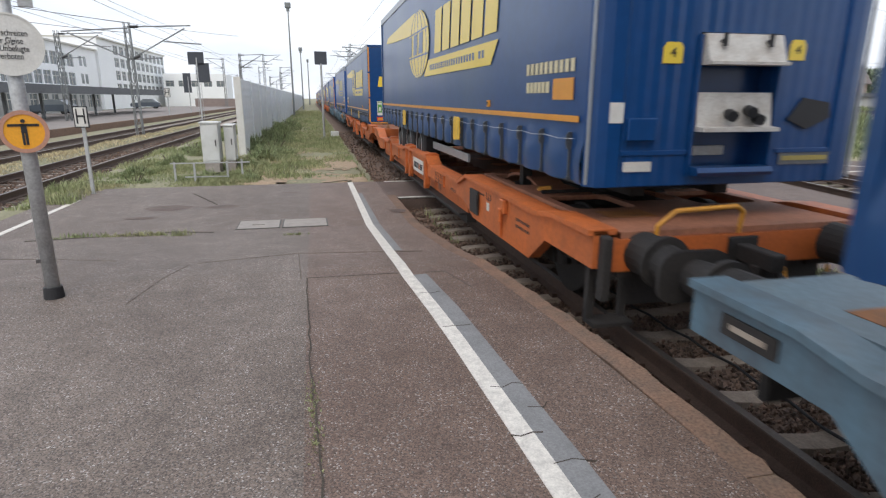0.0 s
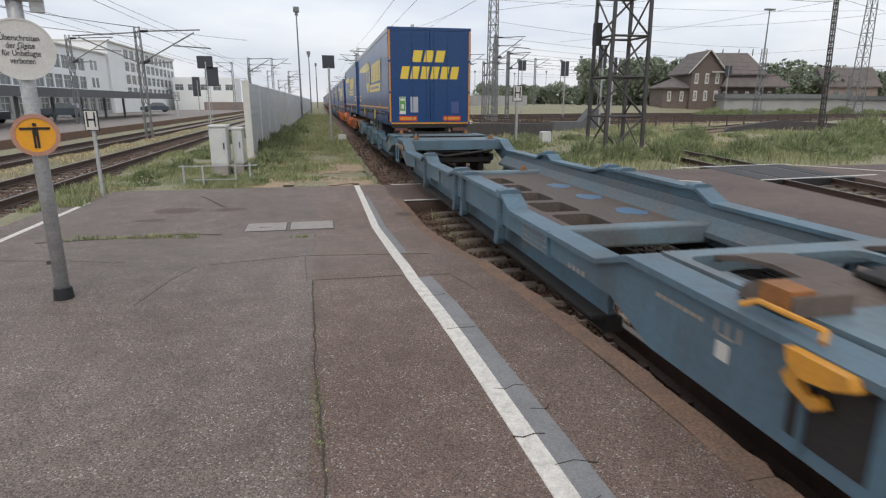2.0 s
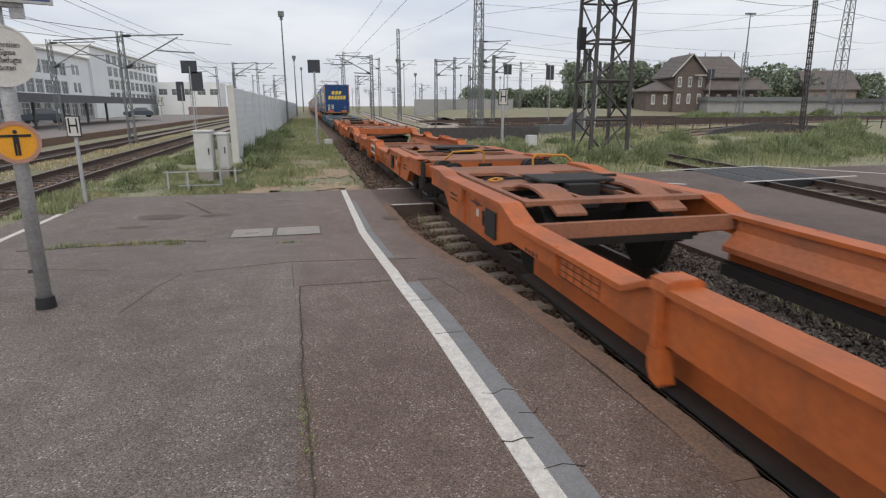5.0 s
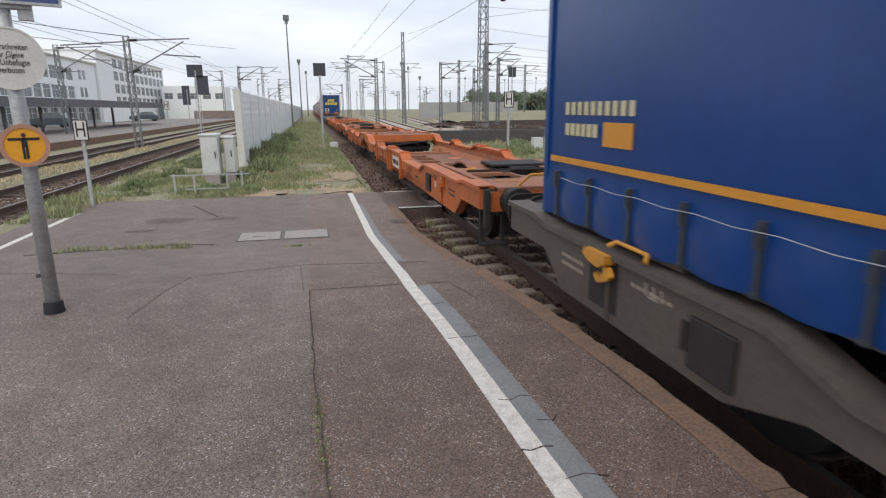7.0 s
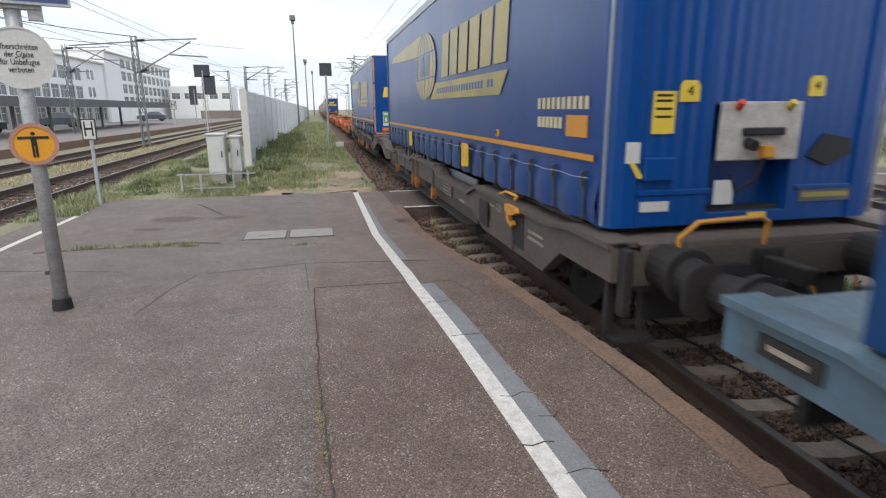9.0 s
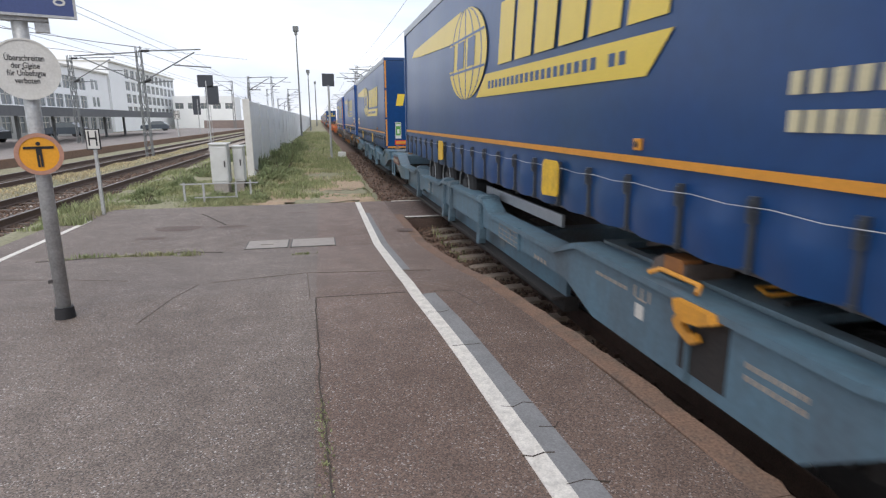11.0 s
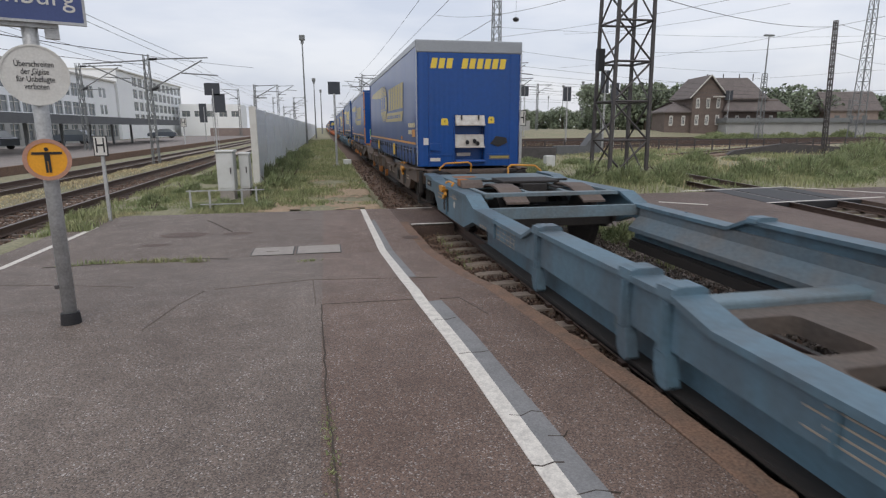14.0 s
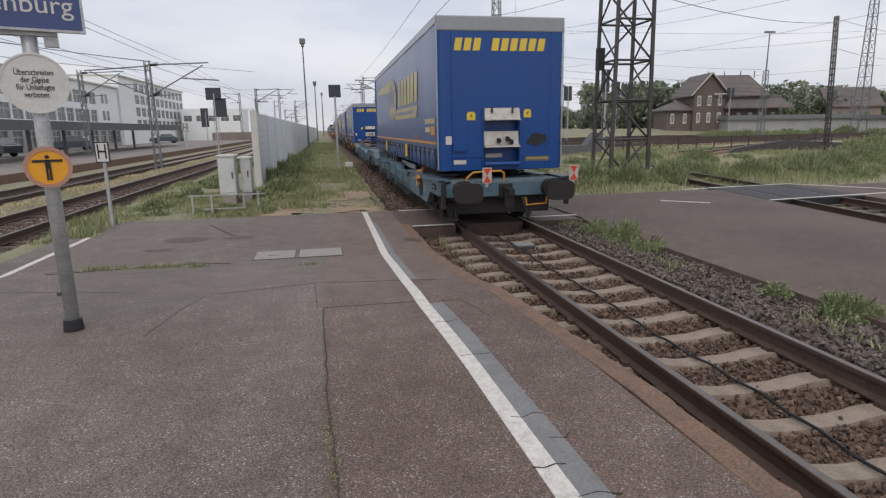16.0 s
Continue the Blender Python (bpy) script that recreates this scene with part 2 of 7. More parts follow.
M_ORWALL = mat("dusty_orange_pocket_wall", (0.39, 0.115, 0.040), 0.7, vary=0.2, scale=1.1, fine=25, bump=0.12, dirt=(0.21, 0.095, 0.055), dirt_amount=0.9)
M_BLWALL = mat("dusty_blue_pocket_wall", (0.098, 0.138, 0.165), 0.7, vary=0.2, scale=1.0, fine=25, bump=0.12, dirt=(0.140, 0.130, 0.118), dirt_amount=0.95)
M_ORFRESH = mat("fresh_orange_spray", (0.56, 0.175, 0.05), 0.6, vary=0.15, scale=6, fine=40, bump=0.05, dirt=(0.33, 0.12, 0.05), dirt_amount=0.8)
M_BLFRESH = mat("fresh_blue_spray", (0.075, 0.165, 0.27), 0.6, vary=0.15, scale=6, fine=40, bump=0.05, dirt=(0.13, 0.15, 0.17), dirt_amount=0.8)
M_GREYW = mat("dirty_grey_wagon_paint", (0.080, 0.066, 0.057), 0.65, vary=0.2, scale=1.5, fine=25, bump=0.12, dirt=(0.11, 0.086, 0.068), dirt_amount=0.8, streak=(1, 1, 0.35))
M_BROWNW = mat("rust_brown_wagon_paint", (0.078, 0.055, 0.042), 0.7, vary=0.2, scale=1.5, fine=25, bump=0.12, dirt=(0.115, 0.086, 0.065), dirt_amount=0.8, streak=(1, 1, 0.35))
M_BRDECK = mat("brown_deck", (0.125, 0.095, 0.078), 0.75, vary=0.2, scale=1.2, fine=25, bump=0.12, dirt=(0.07, 0.055, 0.048), dirt_amount=0.9)
M_UNDER = mat("grimy_running_gear", (0.017, 0.015, 0.014), 0.75, vary=0.3, scale=5, fine=40, bump=0.3, dirt=(0.034, 0.027, 0.022))
M_FLOORPL = mat("pocket_floor", (0.105, 0.088, 0.076), 0.8, vary=0.25, scale=1.5, fine=25, bump=0.2, dirt=(0.13, 0.085, 0.06))
M_ORFLOOR = mat("orange_worn_pocket_floor", (0.165, 0.080, 0.048), 0.75, vary=0.25, scale=1.1, fine=25, bump=0.2, dirt=(0.34, 0.12, 0.05), dirt_amount=0.8)
M_HANDY = mat("yellow_handrail", (0.60, 0.27, 0.03), 0.5, vary=0.15, scale=8, dirt=(0.30, 0.15, 0.05))
M_DULLRED = mat("dull_red_plate", (0.150, 0.050, 0.038), 0.6, vary=0.2, scale=6, dirt=(0.10, 0.075, 0.06), dirt_amount=0.8)
M_NUMBER = mat("pale_yellow_numbers", (0.58, 0.52, 0.33), 0.5, vary=0.12, scale=8, bump=0.02)
M_CREAM = mat("cream_mark", (0.34, 0.29, 0.235), 0.6, vary=0.15, scale=8, dirt=(0.22, 0.14, 0.10))
M_SPIGOT = mat("rusty_spigot", (0.26, 0.12, 0.045), 0.7, vary=0.3, scale=10)
M_WOOD = mat("dark_sleeper", (0.120, 0.095, 0.078), 0.9, vary=0.3, scale=6)
M_RUSTSHOE = mat("orange_primer_shoe", (0.36, 0.135, 0.03), 0.7, vary=0.2, scale=6, dirt=(0.14, 0.07, 0.035), dirt_amount=0.8)
M_TARP = mat("blue_tarpaulin", (0.0008, 0.041, 0.190), 0.40, vary=0.08, scale=0.7, fine=8, bump=0.03, dirt=(0.001, 0.038, 0.155), dirt_amount=0.7, streak=(1, 1, 0.3))
M_TARPOLD = mat("faded_blue_tarpaulin", (0.003, 0.043, 0.155), 0.42, vary=0.09, scale=0.7, fine=8, bump=0.03, dirt=(0.010, 0.050, 0.130), dirt_amount=0.8, streak=(1, 1, 0.3))
M_DOOR = mat("blue_door_panel", (0.002, 0.056, 0.245), 0.38, vary=0.07, scale=0.8, fine=10, bump=0.02, dirt=(0.008, 0.052, 0.185))
M_YEL = mat("yellow_print", (0.72, 0.53, 0.06), 0.5, vary=0.06, bump=0.02)
M_TAG = mat("worn_amber_tag", (0.72, 0.45, 0.025), 0.5, vary=0.12, scale=7, fine=30, bump=0.05, dirt=(0.40, 0.24, 0.03), dirt_amount=0.8)
M_YELOLD = mat("faded_yellow_print", (0.40, 0.31, 0.075), 0.5, vary=0.14, scale=1.0, bump=0.02, dirt=(0.24, 0.21, 0.09), dirt_amount=0.8)
M_STRIPE = mat("orange_reflector_stripe", (0.62, 0.27, 0.03), 0.4, vary=0.12, scale=5, bump=0.02)
M_RED = mat("red_reflector", (0.60, 0.055, 0.02), 0.4, vary=0.06, bump=0)
M_ROOFW = mat("grey_roof_tarpaulin", (0.30, 0.32, 0.34), 0.6, vary=0.12, scale=1.0)
M_ALU = mat("aluminium_profile", (0.42, 0.44, 0.46), 0.4, 0.6, vary=0.1)
M_CONNECT = mat("dirty_white_panel", (0.52, 0.50, 0.46), 0.5, vary=0.15, scale=6, dirt=(0.22, 0.15, 0.10), dirt_amount=0.6)
M_RUBBER = mat("tyre_rubber", (0.016, 0.016, 0.017), 0.8, vary=0.2)
M_GREEN = mat("green_sticker", (0.10, 0.30, 0.06), 0.5, vary=0.06, bump=0)
M_STRAP = mat("dark_strap_and_buckle", (0.060, 0.066, 0.076), 0.4, 0.2, vary=0.15)
M_CORD = mat("grey_cord", (0.40, 0.41, 0.42), 0.6, vary=0.1)
M_PINKWALL = mat("faded_brick_wall", (0.27, 0.215, 0.19), 0.85, vary=0.2, scale=1.5, fine=12)
M_CARPAINT = mat("dark_car_paint", (0.07, 0.085, 0.105), 0.25, vary=0.05, bump=0)
# black boards; the haze of distance is put into this bluish grey
M_SIGBOARD = mat("haze_grey_signal_board", (0.050, 0.056, 0.068), 0.7, vary=0.15)
M_RIM = mat("steel_rim", (0.030, 0.030, 0.032), 0.6, 0.2, vary=0.1)


for glossy in (M_TARP, M_TARPOLD, M_YEL, M_YELOLD, M_DOOR):
    shader = glossy.node_tree.nodes["Principled BSDF"]
    shader.inputs["Coat Weight"].default_value, shader.inputs["Coat Roughness"].default_value = 0.50, 0.20
    shader.inputs["Specular IOR Level"].default_value = 0.25


# ---- mesh helpers ----
def mesh_of(name, bm, material):
    me = bpy.data.meshes.new(name)
    bmesh.ops.recalc_face_normals(bm, faces=bm.faces)
    bm.to_mesh(me)
    bm.free()
    me.materials.append(material)
    return me


def part(name, bm, material, parent, label="", smooth=False):
    me = bm if isinstance(bm, bpy.types.Mesh) else mesh_of(name, bm, material)
    if smooth:
        me.polygons.foreach_set("use_smooth", [True] * len(me.polygons))
    ob = new(name, me)
    ob.parent = parent
    if label:
        tagged(ob, label)
    return ob


def thing(name, label, category, group="", kind="", at=None):
    ob = new(name)
    ob.empty_display_size = 0.2
    if at is not None:
        ob.matrix_basis = at
    return tagged(ob, label, category, group, kind)


def solid(name, bm, material, label, category, group="", kind="", smooth=False):
    ob = new(name, mesh_of(name, bm, material))
    if smooth:
        ob.data.polygons.foreach_set("use_smooth", [True] * len(ob.data.polygons))
    return tagged(ob, label, category, group, kind)


def box(bm, x0, x1, y0, y1, z0, z1, bevel=0.0):
    r = bmesh.ops.create_cube(bm, size=1.0, matrix=Matrix.Translation(((x0 + x1) / 2, (y0 + y1) / 2, (z0 + z1) / 2)) @ Matrix.Diagonal((abs(x1 - x0), abs(y1 - y0), abs(z1 - z0), 1)))
    if bevel:
        es = list({e for v in r["verts"] for e in v.link_edges})
        bmesh.ops.bevel(bm, geom=es, offset=bevel, segments=2, affect="EDGES", profile=0.5)
    return bm


def boxes(*rows, bevel=0.0):
    bm = bmesh.new()
    for r in rows:
        box(bm, *r, bevel=bevel)
    return bm


def rod(bm, a, b, r, r2=None, sides=10):
    a, b = Vector(a), Vector(b)
    d = b - a
    m = Matrix.Translation((a + b) / 2) @ d.to_track_quat("Z", "Y").to_matrix().to_4x4()
    bmesh.ops.create_cone(bm, cap_ends=True, segments=sides, radius1=r, radius2=r if r2 is None else r2, depth=d.length, matrix=m)
    return bm


def rods(pairs, r, sides=6):
    bm = bmesh.new()
    for a, b in pairs:
        rod(bm, a, b, r, sides=sides)
    return bm


def tube(points, r, sides=8):
    bm = bmesh.new()
    for a, b in zip(points, points[1:]):
        rod(bm, a, b, r, sides=sides)
    for p in points[1:-1]:
        bmesh.ops.create_icosphere(bm, subdivisions=1, radius=r * 1.02, matrix=Matrix.Translation(p))
    return bm


def extrude_yz(profile, x0, x1, bm=None):
    """A plate whose outline is given in the (y, z) plane, between x0 and x1."""
    bm = bm or bmesh.new()
    a = [bm.verts.new((x0, y, z)) for y, z in profile]
    b = [bm.verts.new((x1, y, z)) for y, z in profile]
    n = len(profile)
    bm.faces.new(a)
    bm.faces.new(b[::-1])
    for i in range(n):
        bm.faces.new((a[i], b[i], b[(i + 1) % n], a[(i + 1) % n]))
    return bm


def extrude_xz(profile, y0, y1, bm=None):
    bm = bm or bmesh.new()
    a = [bm.verts.new((x, y0, z)) for x, z in profile]
    b = [bm.verts.new((x, y1, z)) for x, z in profile]
    n = len(profile)
    bm.faces.new(a)
    bm.faces.new(b[::-1])
    for i in range(n):
        bm.faces.new((a[i], b[i], b[(i + 1) % n], a[(i + 1) % n]))
    return bm


def extrude_xy(profile, z0, z1, bm=None):
    bm = bm or bmesh.new()
    a = [bm.verts.new((x, y, z0)) for x, y in profile]
    b = [bm.verts.new((x, y, z1)) for x, y in profile]
    n = len(profile)
    bm.faces.new(a)
    bm.faces.new(b[::-1])
    for i in range(n):
        bm.faces.new((a[i], b[i], b[(i + 1) % n], a[(i + 1) % n]))
    return bm


def plate(x0, x1, y0, y1, z0, z1, holes=(), fillet=0.0):
    """A flat plate with rectangular holes (x0, x1, y0, y1), which have real edges."""
    xs = sorted({x0, x1, *[v for h in holes for v in h[:2]]})
    ys = sorted({y0, y1, *[v for h in holes for v in h[2:]]})
    bm = bmesh.new()
    inside = lambda x, y: x0 < x < x1 and y0 < y < y1 and not any(h[0] < x < h[1] and h[2] < y < h[3] for h in holes)
    for i in range(len(xs) - 1):
        for j in range(len(ys) - 1):
            if inside((xs[i] + xs[i + 1]) / 2, (ys[j] + ys[j + 1]) / 2):
                box(bm, xs[i], xs[i + 1], ys[j], ys[j + 1], z0, z1)
    bmesh.ops.remove_doubles(bm, verts=bm.verts, dist=0.0005)
    seen = {}
    for f in bm.faces:
        c = f.calc_center_median()
        seen.setdefault((round(c.x, 3), round(c.y, 3), round(c.z, 3)), []).append(f)
    twins = [f for fs in seen.values() if len(fs) > 1 for f in fs]
    bmesh.ops.delete(bm, geom=twins, context="FACES")
    for h in holes if fillet else ():
        for cx, sx in ((h[0], 1), (h[1], -1)):
            for cy, sy in ((h[2], 1), (h[3], -1)):
                arc = [(cx + sx * fillet * (1 - math.sin(a)), cy + sy * fillet * (1 - math.cos(a))) for a in np.linspace(0, math.pi / 2, 5)]
                extrude_xy([(cx, cy), *arc], z0 + 0.001, z1, bm)
    return bm


def words(body, size, m, name, material, parent, thick=0.002):
    """Lettering in the built-in font, as a mesh."""
    cu = bpy.data.curves.new(name, "FONT")
    cu.body, cu.size, cu.align_x, cu.align_y, cu.extrude = body, size, "CENTER", "CENTER", thick
    tmp = bpy.data.objects.new(name, cu)
    scene.collection.objects.link(tmp)
    me = bpy.data.meshes.new_from_object(tmp.evaluated_get(bpy.context.evaluated_depsgraph_get()))
    bpy.data.objects.remove(tmp)
    bpy.data.curves.remove(cu)
    me.transform(m)
    me.materials.clear()
    me.materials.append(material)
    ob = new(name, me)
    ob.parent = parent
    return ob


# ---- ground ----
def ramp(y):
    """Height of the platform's surface over the rails: level, then a ramp down to the level crossing."""
    return 0.28 if y < 5.8 else max(0.03, 0.28 - (y - 5.8) * 0.25 / 3.2)


def right_track_x(y):
    return 9.75 + 0.17 * (y - 10.5)


def ground_height(x, y):
    h = -0.04 + 0.05 * noise.noise((x * 0.3, y * 0.3, 0))
    if y > 86 and x > 20:
        h += min(1.3, (y - 86) * 0.1)
    for c in (0.75, -9.95, -13.65):
        d, half = abs(x - c), 2.3 if c > 0 else 1.6
        if d < half:
            h = min(h, -0.27 + max(0, d - half + 0.5) * 0.5)
    if abs(x - right_track_x(y)) < 1.7 and y < 26:
        h = -0.24
    if -7.6 < x < -0.6 and y < 13.9:
        h = -0.4
    if 2.6 < x < 30 and y < 15.8:
        h = min(h, -0.24)
    if -7.2 < x < -1.4 and y > 14.2:
        h = 0.02 + 0.06 * noise.noise((x * 0.8, y * 0.8, 3))
    return h


def build_ground():
    xs = sorted({*np.arange(-18, 16, 0.5).tolist(), *np.arange(16, 60, 4.0).tolist(), *np.arange(-60, -18, 4.0).tolist(), -2500, -800, -300, -120, 90, 140, 300, 800, 2500})
    ys = sorted({*np.arange(-8, 36, 0.5).tolist(), *np.arange(36, 120, 4.0).tolist(), -1500, -400, -100, -30, 160, 240, 400, 800, 2800})
    verts = [(x, y, ground_height(x, y) if abs(x) < 200 and abs(y) < 300 else 0.0) for y in ys for x in xs]
    w = len(xs)
    faces = [(j * w + i, j * w + i + 1, (j + 1) * w + i + 1, (j + 1) * w + i) for j in range(len(ys) - 1) for i in range(w - 1)]
    me = bpy.data.meshes.new("ground")
    me.from_pydata(verts, [], faces)
    me.materials.append(M_GROUND)
    me.polygons.foreach_set("use_smooth", [True] * len(me.polygons))
    tagged(new("ground", me), "dry grassy railway ground with soil patches", "ground", kind="structure")


build_ground()


def strip_on_platform(path, width, lift, thick=0.006):
    """A thin strip that follows the platform's surface; path is a list of (x, y) along its middle."""
    bm = bmesh.new()
    rows = []
    pts = []
    for (xa, ya), (xb, yb) in zip(path, path[1:]):
        k = max(1, int(math.hypot(xb - xa, yb - ya) / 0.1))
        pts += [(xa + (xb - xa) * i / k, ya + (yb - ya) * i / k) for i in range(k)]
    pts.append(path[-1])
    for i, (x, y) in enumerate(pts):
        a, b = pts[max(0, i - 1)], pts[min(len(pts) - 1, i + 1)]
        d = Vector((b[0] - a[0], b[1] - a[1])).normalized()
        nx, ny = d.y * width / 2, -d.x * width / 2
        rows.append([bm.verts.new((x + s * nx, y + s * ny, ramp(y) + z)) for s, z in ((-1, lift - thick), (-1, lift), (1, lift), (1, lift - thick))])
    for r, q in zip(rows, rows[1:]):
        for k in range(4):
            bm.faces.new((r[k], r[(k + 1) % 4], q[(k + 1) % 4], q[k]))
    bm.faces.new(rows[0])
    bm.faces.new(rows[-1][::-1])
    return bm


def edge_x(y):
    return float(np.interp(y, (1.0, 2.4, 3.2, 4.2, 5.7, 6.3, 7.8, 10.0), (-0.57, -0.58, -0.60, -0.69, -0.85, -0.95, -1.01, -1.02)))


def build_platform():
    ys = [-14, -8, -4, 0, 2, 4, 5, 5.8, 6.6, 7.4, 8.2, 9.0, 10, 11.5, 13.95]

    def slab(fx0, fx1, material, name, label, lift=0.0, deep=0.5, along=ys):
        bm = bmesh.new()
        rows = []
        for y in along:
            a, b, z = fx0(y), fx1(y), ramp(y) + lift
            rows.append([bm.verts.new(p) for p in ((a, y, -deep), (a, y, z), (b, y, z), (b, y, -deep))])
        for r, q in zip(rows, rows[1:]):
            for k in range(4):
                bm.faces.new((r[k], r[(k + 1) % 4], q[(k + 1) % 4], q[k]))
        bm.faces.new(rows[0])
        bm.faces.new(rows[-1][::-1])
        return solid(name, bm, material, label, "platform", kind="structure")

    seam = lambda y: -2.79
    slab(lambda y: -7.75, seam, M_ASPH, "platform", "worn grey asphalt platform with cracks and ramp")
    slab(seam, lambda y: edge_x(y) - 0.1985, M_ASPHR, "platform_strip", "reddish asphalt strip beside the track", lift=-0.002, along=[y for y in ys if y < 6] + [6.55])
    slab(seam, lambda y: edge_x(y) - 0.1985, M_ASPHM, "platform_ramp_strip", "brownish asphalt of the ramp beside the track", lift=-0.002, along=[6.55] + [y for y in ys if y > 6.5 and y != 6.6])
    # edge stones, each about a metre long
    kerb = thing("platform_edge", "weathered brownish platform edge stones along the track", "platform edge", kind="structure")
    y = -8.0
    while y < 11.2:
        y1 = y + 1.98
        bm = bmesh.new()
        vs = []
        for yy in np.linspace(y, y1, 34):
            z = ramp(yy) - 0.004 + 0.006 * noise.noise((yy * 4, 0, 3))
            chip = 0.016 * noise.noise((yy * 3.1, 2, 0)) + 0.024 * noise.noise((yy * 9, 5, 0))
            a, b = edge_x(yy) - 0.199, edge_x(yy) + chip
            vs.append([bm.verts.new(p) for p in ((a, yy, -0.5), (a, yy, z - 0.005), (a + 0.006, yy, z), (b - 0.03, yy, z), (b, yy, z - 0.035 + chip), (b, yy, -0.5))])
        for r, q in zip(vs, vs[1:]):
            for k in range(6):
                bm.faces.new((r[k], r[(k + 1) % 6], q[(k + 1) % 6], q[k]))
        bm.faces.new(vs[0])
        bm.faces.new(vs[-1][::-1])
        part("edge_stone", bm, M_EDGE, kerb)
        y = y1 + 0.008
    # ground-level apron of the crossing beyond the edge stones
    bm = boxes((-1.36, -0.12, 11.5, 13.95, -0.4, 0.022), (0.13, 1.38, 11.6, 13.95, -0.4, 0.0), (1.62, 2.8, 11.6, 13.95, -0.4, 0.0))
    solid("level_crossing", bm, M_ASPHD, "dark asphalt infill of a level crossing between rails", "crossing", kind="structure")

    line = solid("platform_line", strip_on_platform([(-1.22, -12), (-1.54, -2), (-1.66, 2.3), (-1.685, 3.0), (-1.713, 3.8), (-1.745, 4.4), (-1.815, 5.4), (-1.829, 5.8), (-1.84, 6.5), (-1.85, 9.0), (-1.85, 13.9)], 0.118, 0.004), M_WHITE, "worn white safety line painted on the platform", "line", kind="structure")
    solid("grey_strip", strip_on_platform([(-1.08, -12), (-1.40, -2), (-1.525, 2.3), (-1.568, 3.3), (-1.610, 4.4), (-1.695, 5.4)], 0.15, 0.003), M_GREYSTRIP, "grey patched strip beside the white line", "strip", kind="structure")
    solid("grey_strip_far", strip_on_platform([(-1.735, 6.62), (-1.735, 8.8), (-1.755, 12.2)], 0.10, 0.003), M_GREYSTRIP, "narrow grey strip beside the white line", "strip", kind="structure")
    solid("platform_border_line", strip_on_platform([(-7.29, 5.0), (-7.24, 12.5)], 0.10, 0.004), M_WHITE, "worn white line at the platform border", "line", kind="structure")
    solid("crossing_line", boxes((-1.02, -0.14, 11.50, 11.60, 0.0, 0.027), (-1.02, -0.14, 13.88, 13.97, 0.0, 0.027), (1.66, 2.85, 12.1, 12.2, -0.05, 0.005)), M_WHITE, "worn white border lines of the level crossing", "line", kind="structure")
    # open seam and cracks
    rnd = random.Random(4)
    for path, w in (([(-2.66, -1), (-2.712, 2.47), (-2.727, 2.88), (-2.759, 3.57), (-2.777, 4.64), (-2.792, 5.25), (-2.79, 5.5)], 0.010), ([(-6.68, 8.84), (-5.83, 8.96), (-4.69, 9.1), (-4.2, 8.9)], 0.05), ([(-1.70, 1.62), (-1.63, 1.58), (-1.55, 1.63), (-1.45, 1.60)], 0.0035), ([(-1.66, 1.95), (-1.58, 1.93), (-1.50, 1.97)], 0.0035), ([(-1.69, 3.02), (-1.62, 3.0), (-1.54, 3.04), (-1.48, 3.02)], 0.0035), ([(-1.76, 4.0), (-1.68, 4.03), (-1.60, 4.0), (-1.53, 4.02)], 0.0035), ([(-1.80, 4.85), (-1.70, 4.82), (-1.60, 4.85)], 0.0035), ([(-1.62, 2.22), (-1.50, 2.25), (-1.40, 2.2)], 0.0035), ([(-1.55, 2.75), (-1.46, 2.72), (-1.42, 2.78)], 0.0035), ([(-5.2, 12.9), (-4.5, 11.4)], 0.03), ([(-1.74, 2.50), (-1.68, 2.47), (-1.62, 2.51), (-1.56, 2.49)], 0.009)):
        pts = []
        for (xa, ya), (xb, yb) in zip(path, path[1:]):
            m = max(1, int(math.hypot(xb - xa, yb - ya) / 0.12))
            pts += [(xa + (xb - xa) * i / m + rnd.uniform(-0.008, 0.008), ya + (yb - ya) * i / m + rnd.uniform(-0.012, 0.012)) for i in range(m)]
        pts.append(path[-1])
        solid("asphalt_crack", strip_on_platform(pts, w, 0.006, 0.008), M_CRACK, "dark open crack in the asphalt", "crack", "cracks in the platform", "structure")
    for pts in ([(-4.3, 5.1), (-4.05, 6.45)], [(-3.95, 6.5), (-2.9, 6.78), (-1.45, 6.5)], [(-2.78, 5.52), (-1.9, 5.50)], [(-1.62, 5.47), (-1.42, 5.46), (-1.28, 4.9)], [(-6.9, 7.6), (-5.6, 7.2), (-4.9, 6.9)], [(-2.9, 6.75), (-2.85, 5.5)]):
        solid("asphalt_joint", strip_on_platform(pts, 0.012, 0.0035, 0.006), M_JOINT, "thin filled joint in the asphalt", "joint", "joints in the platform", "structure")
    # shallow worn patches of another asphalt
    for cx, cy, rx, ry in ((-5.3, 11.2, 0.42, 0.28), (-4.35, 11.15, 0.3, 0.14), (-5.55, 10.3, 0.25, 0.1), (-1.24, 10.1, 0.16, 0.18), (-3.2, 12.6, 0.2, 0.1)):
        bm = bmesh.new()
        ring = [bm.verts.new((cx + rx * math.cos(a) * rnd.uniform(0.85, 1.1), cy + ry * math.sin(a) * rnd.uniform(0.85, 1.1), ramp(cy) + 0.005)) for a in np.linspace(0, 2 * math.pi, 18)[:-1]]
        bm.faces.new(ring)
        solid("asphalt_patch", bm, M_ASPHD, "dark worn patch in the asphalt", "patch", "patches in the platform", "structure")
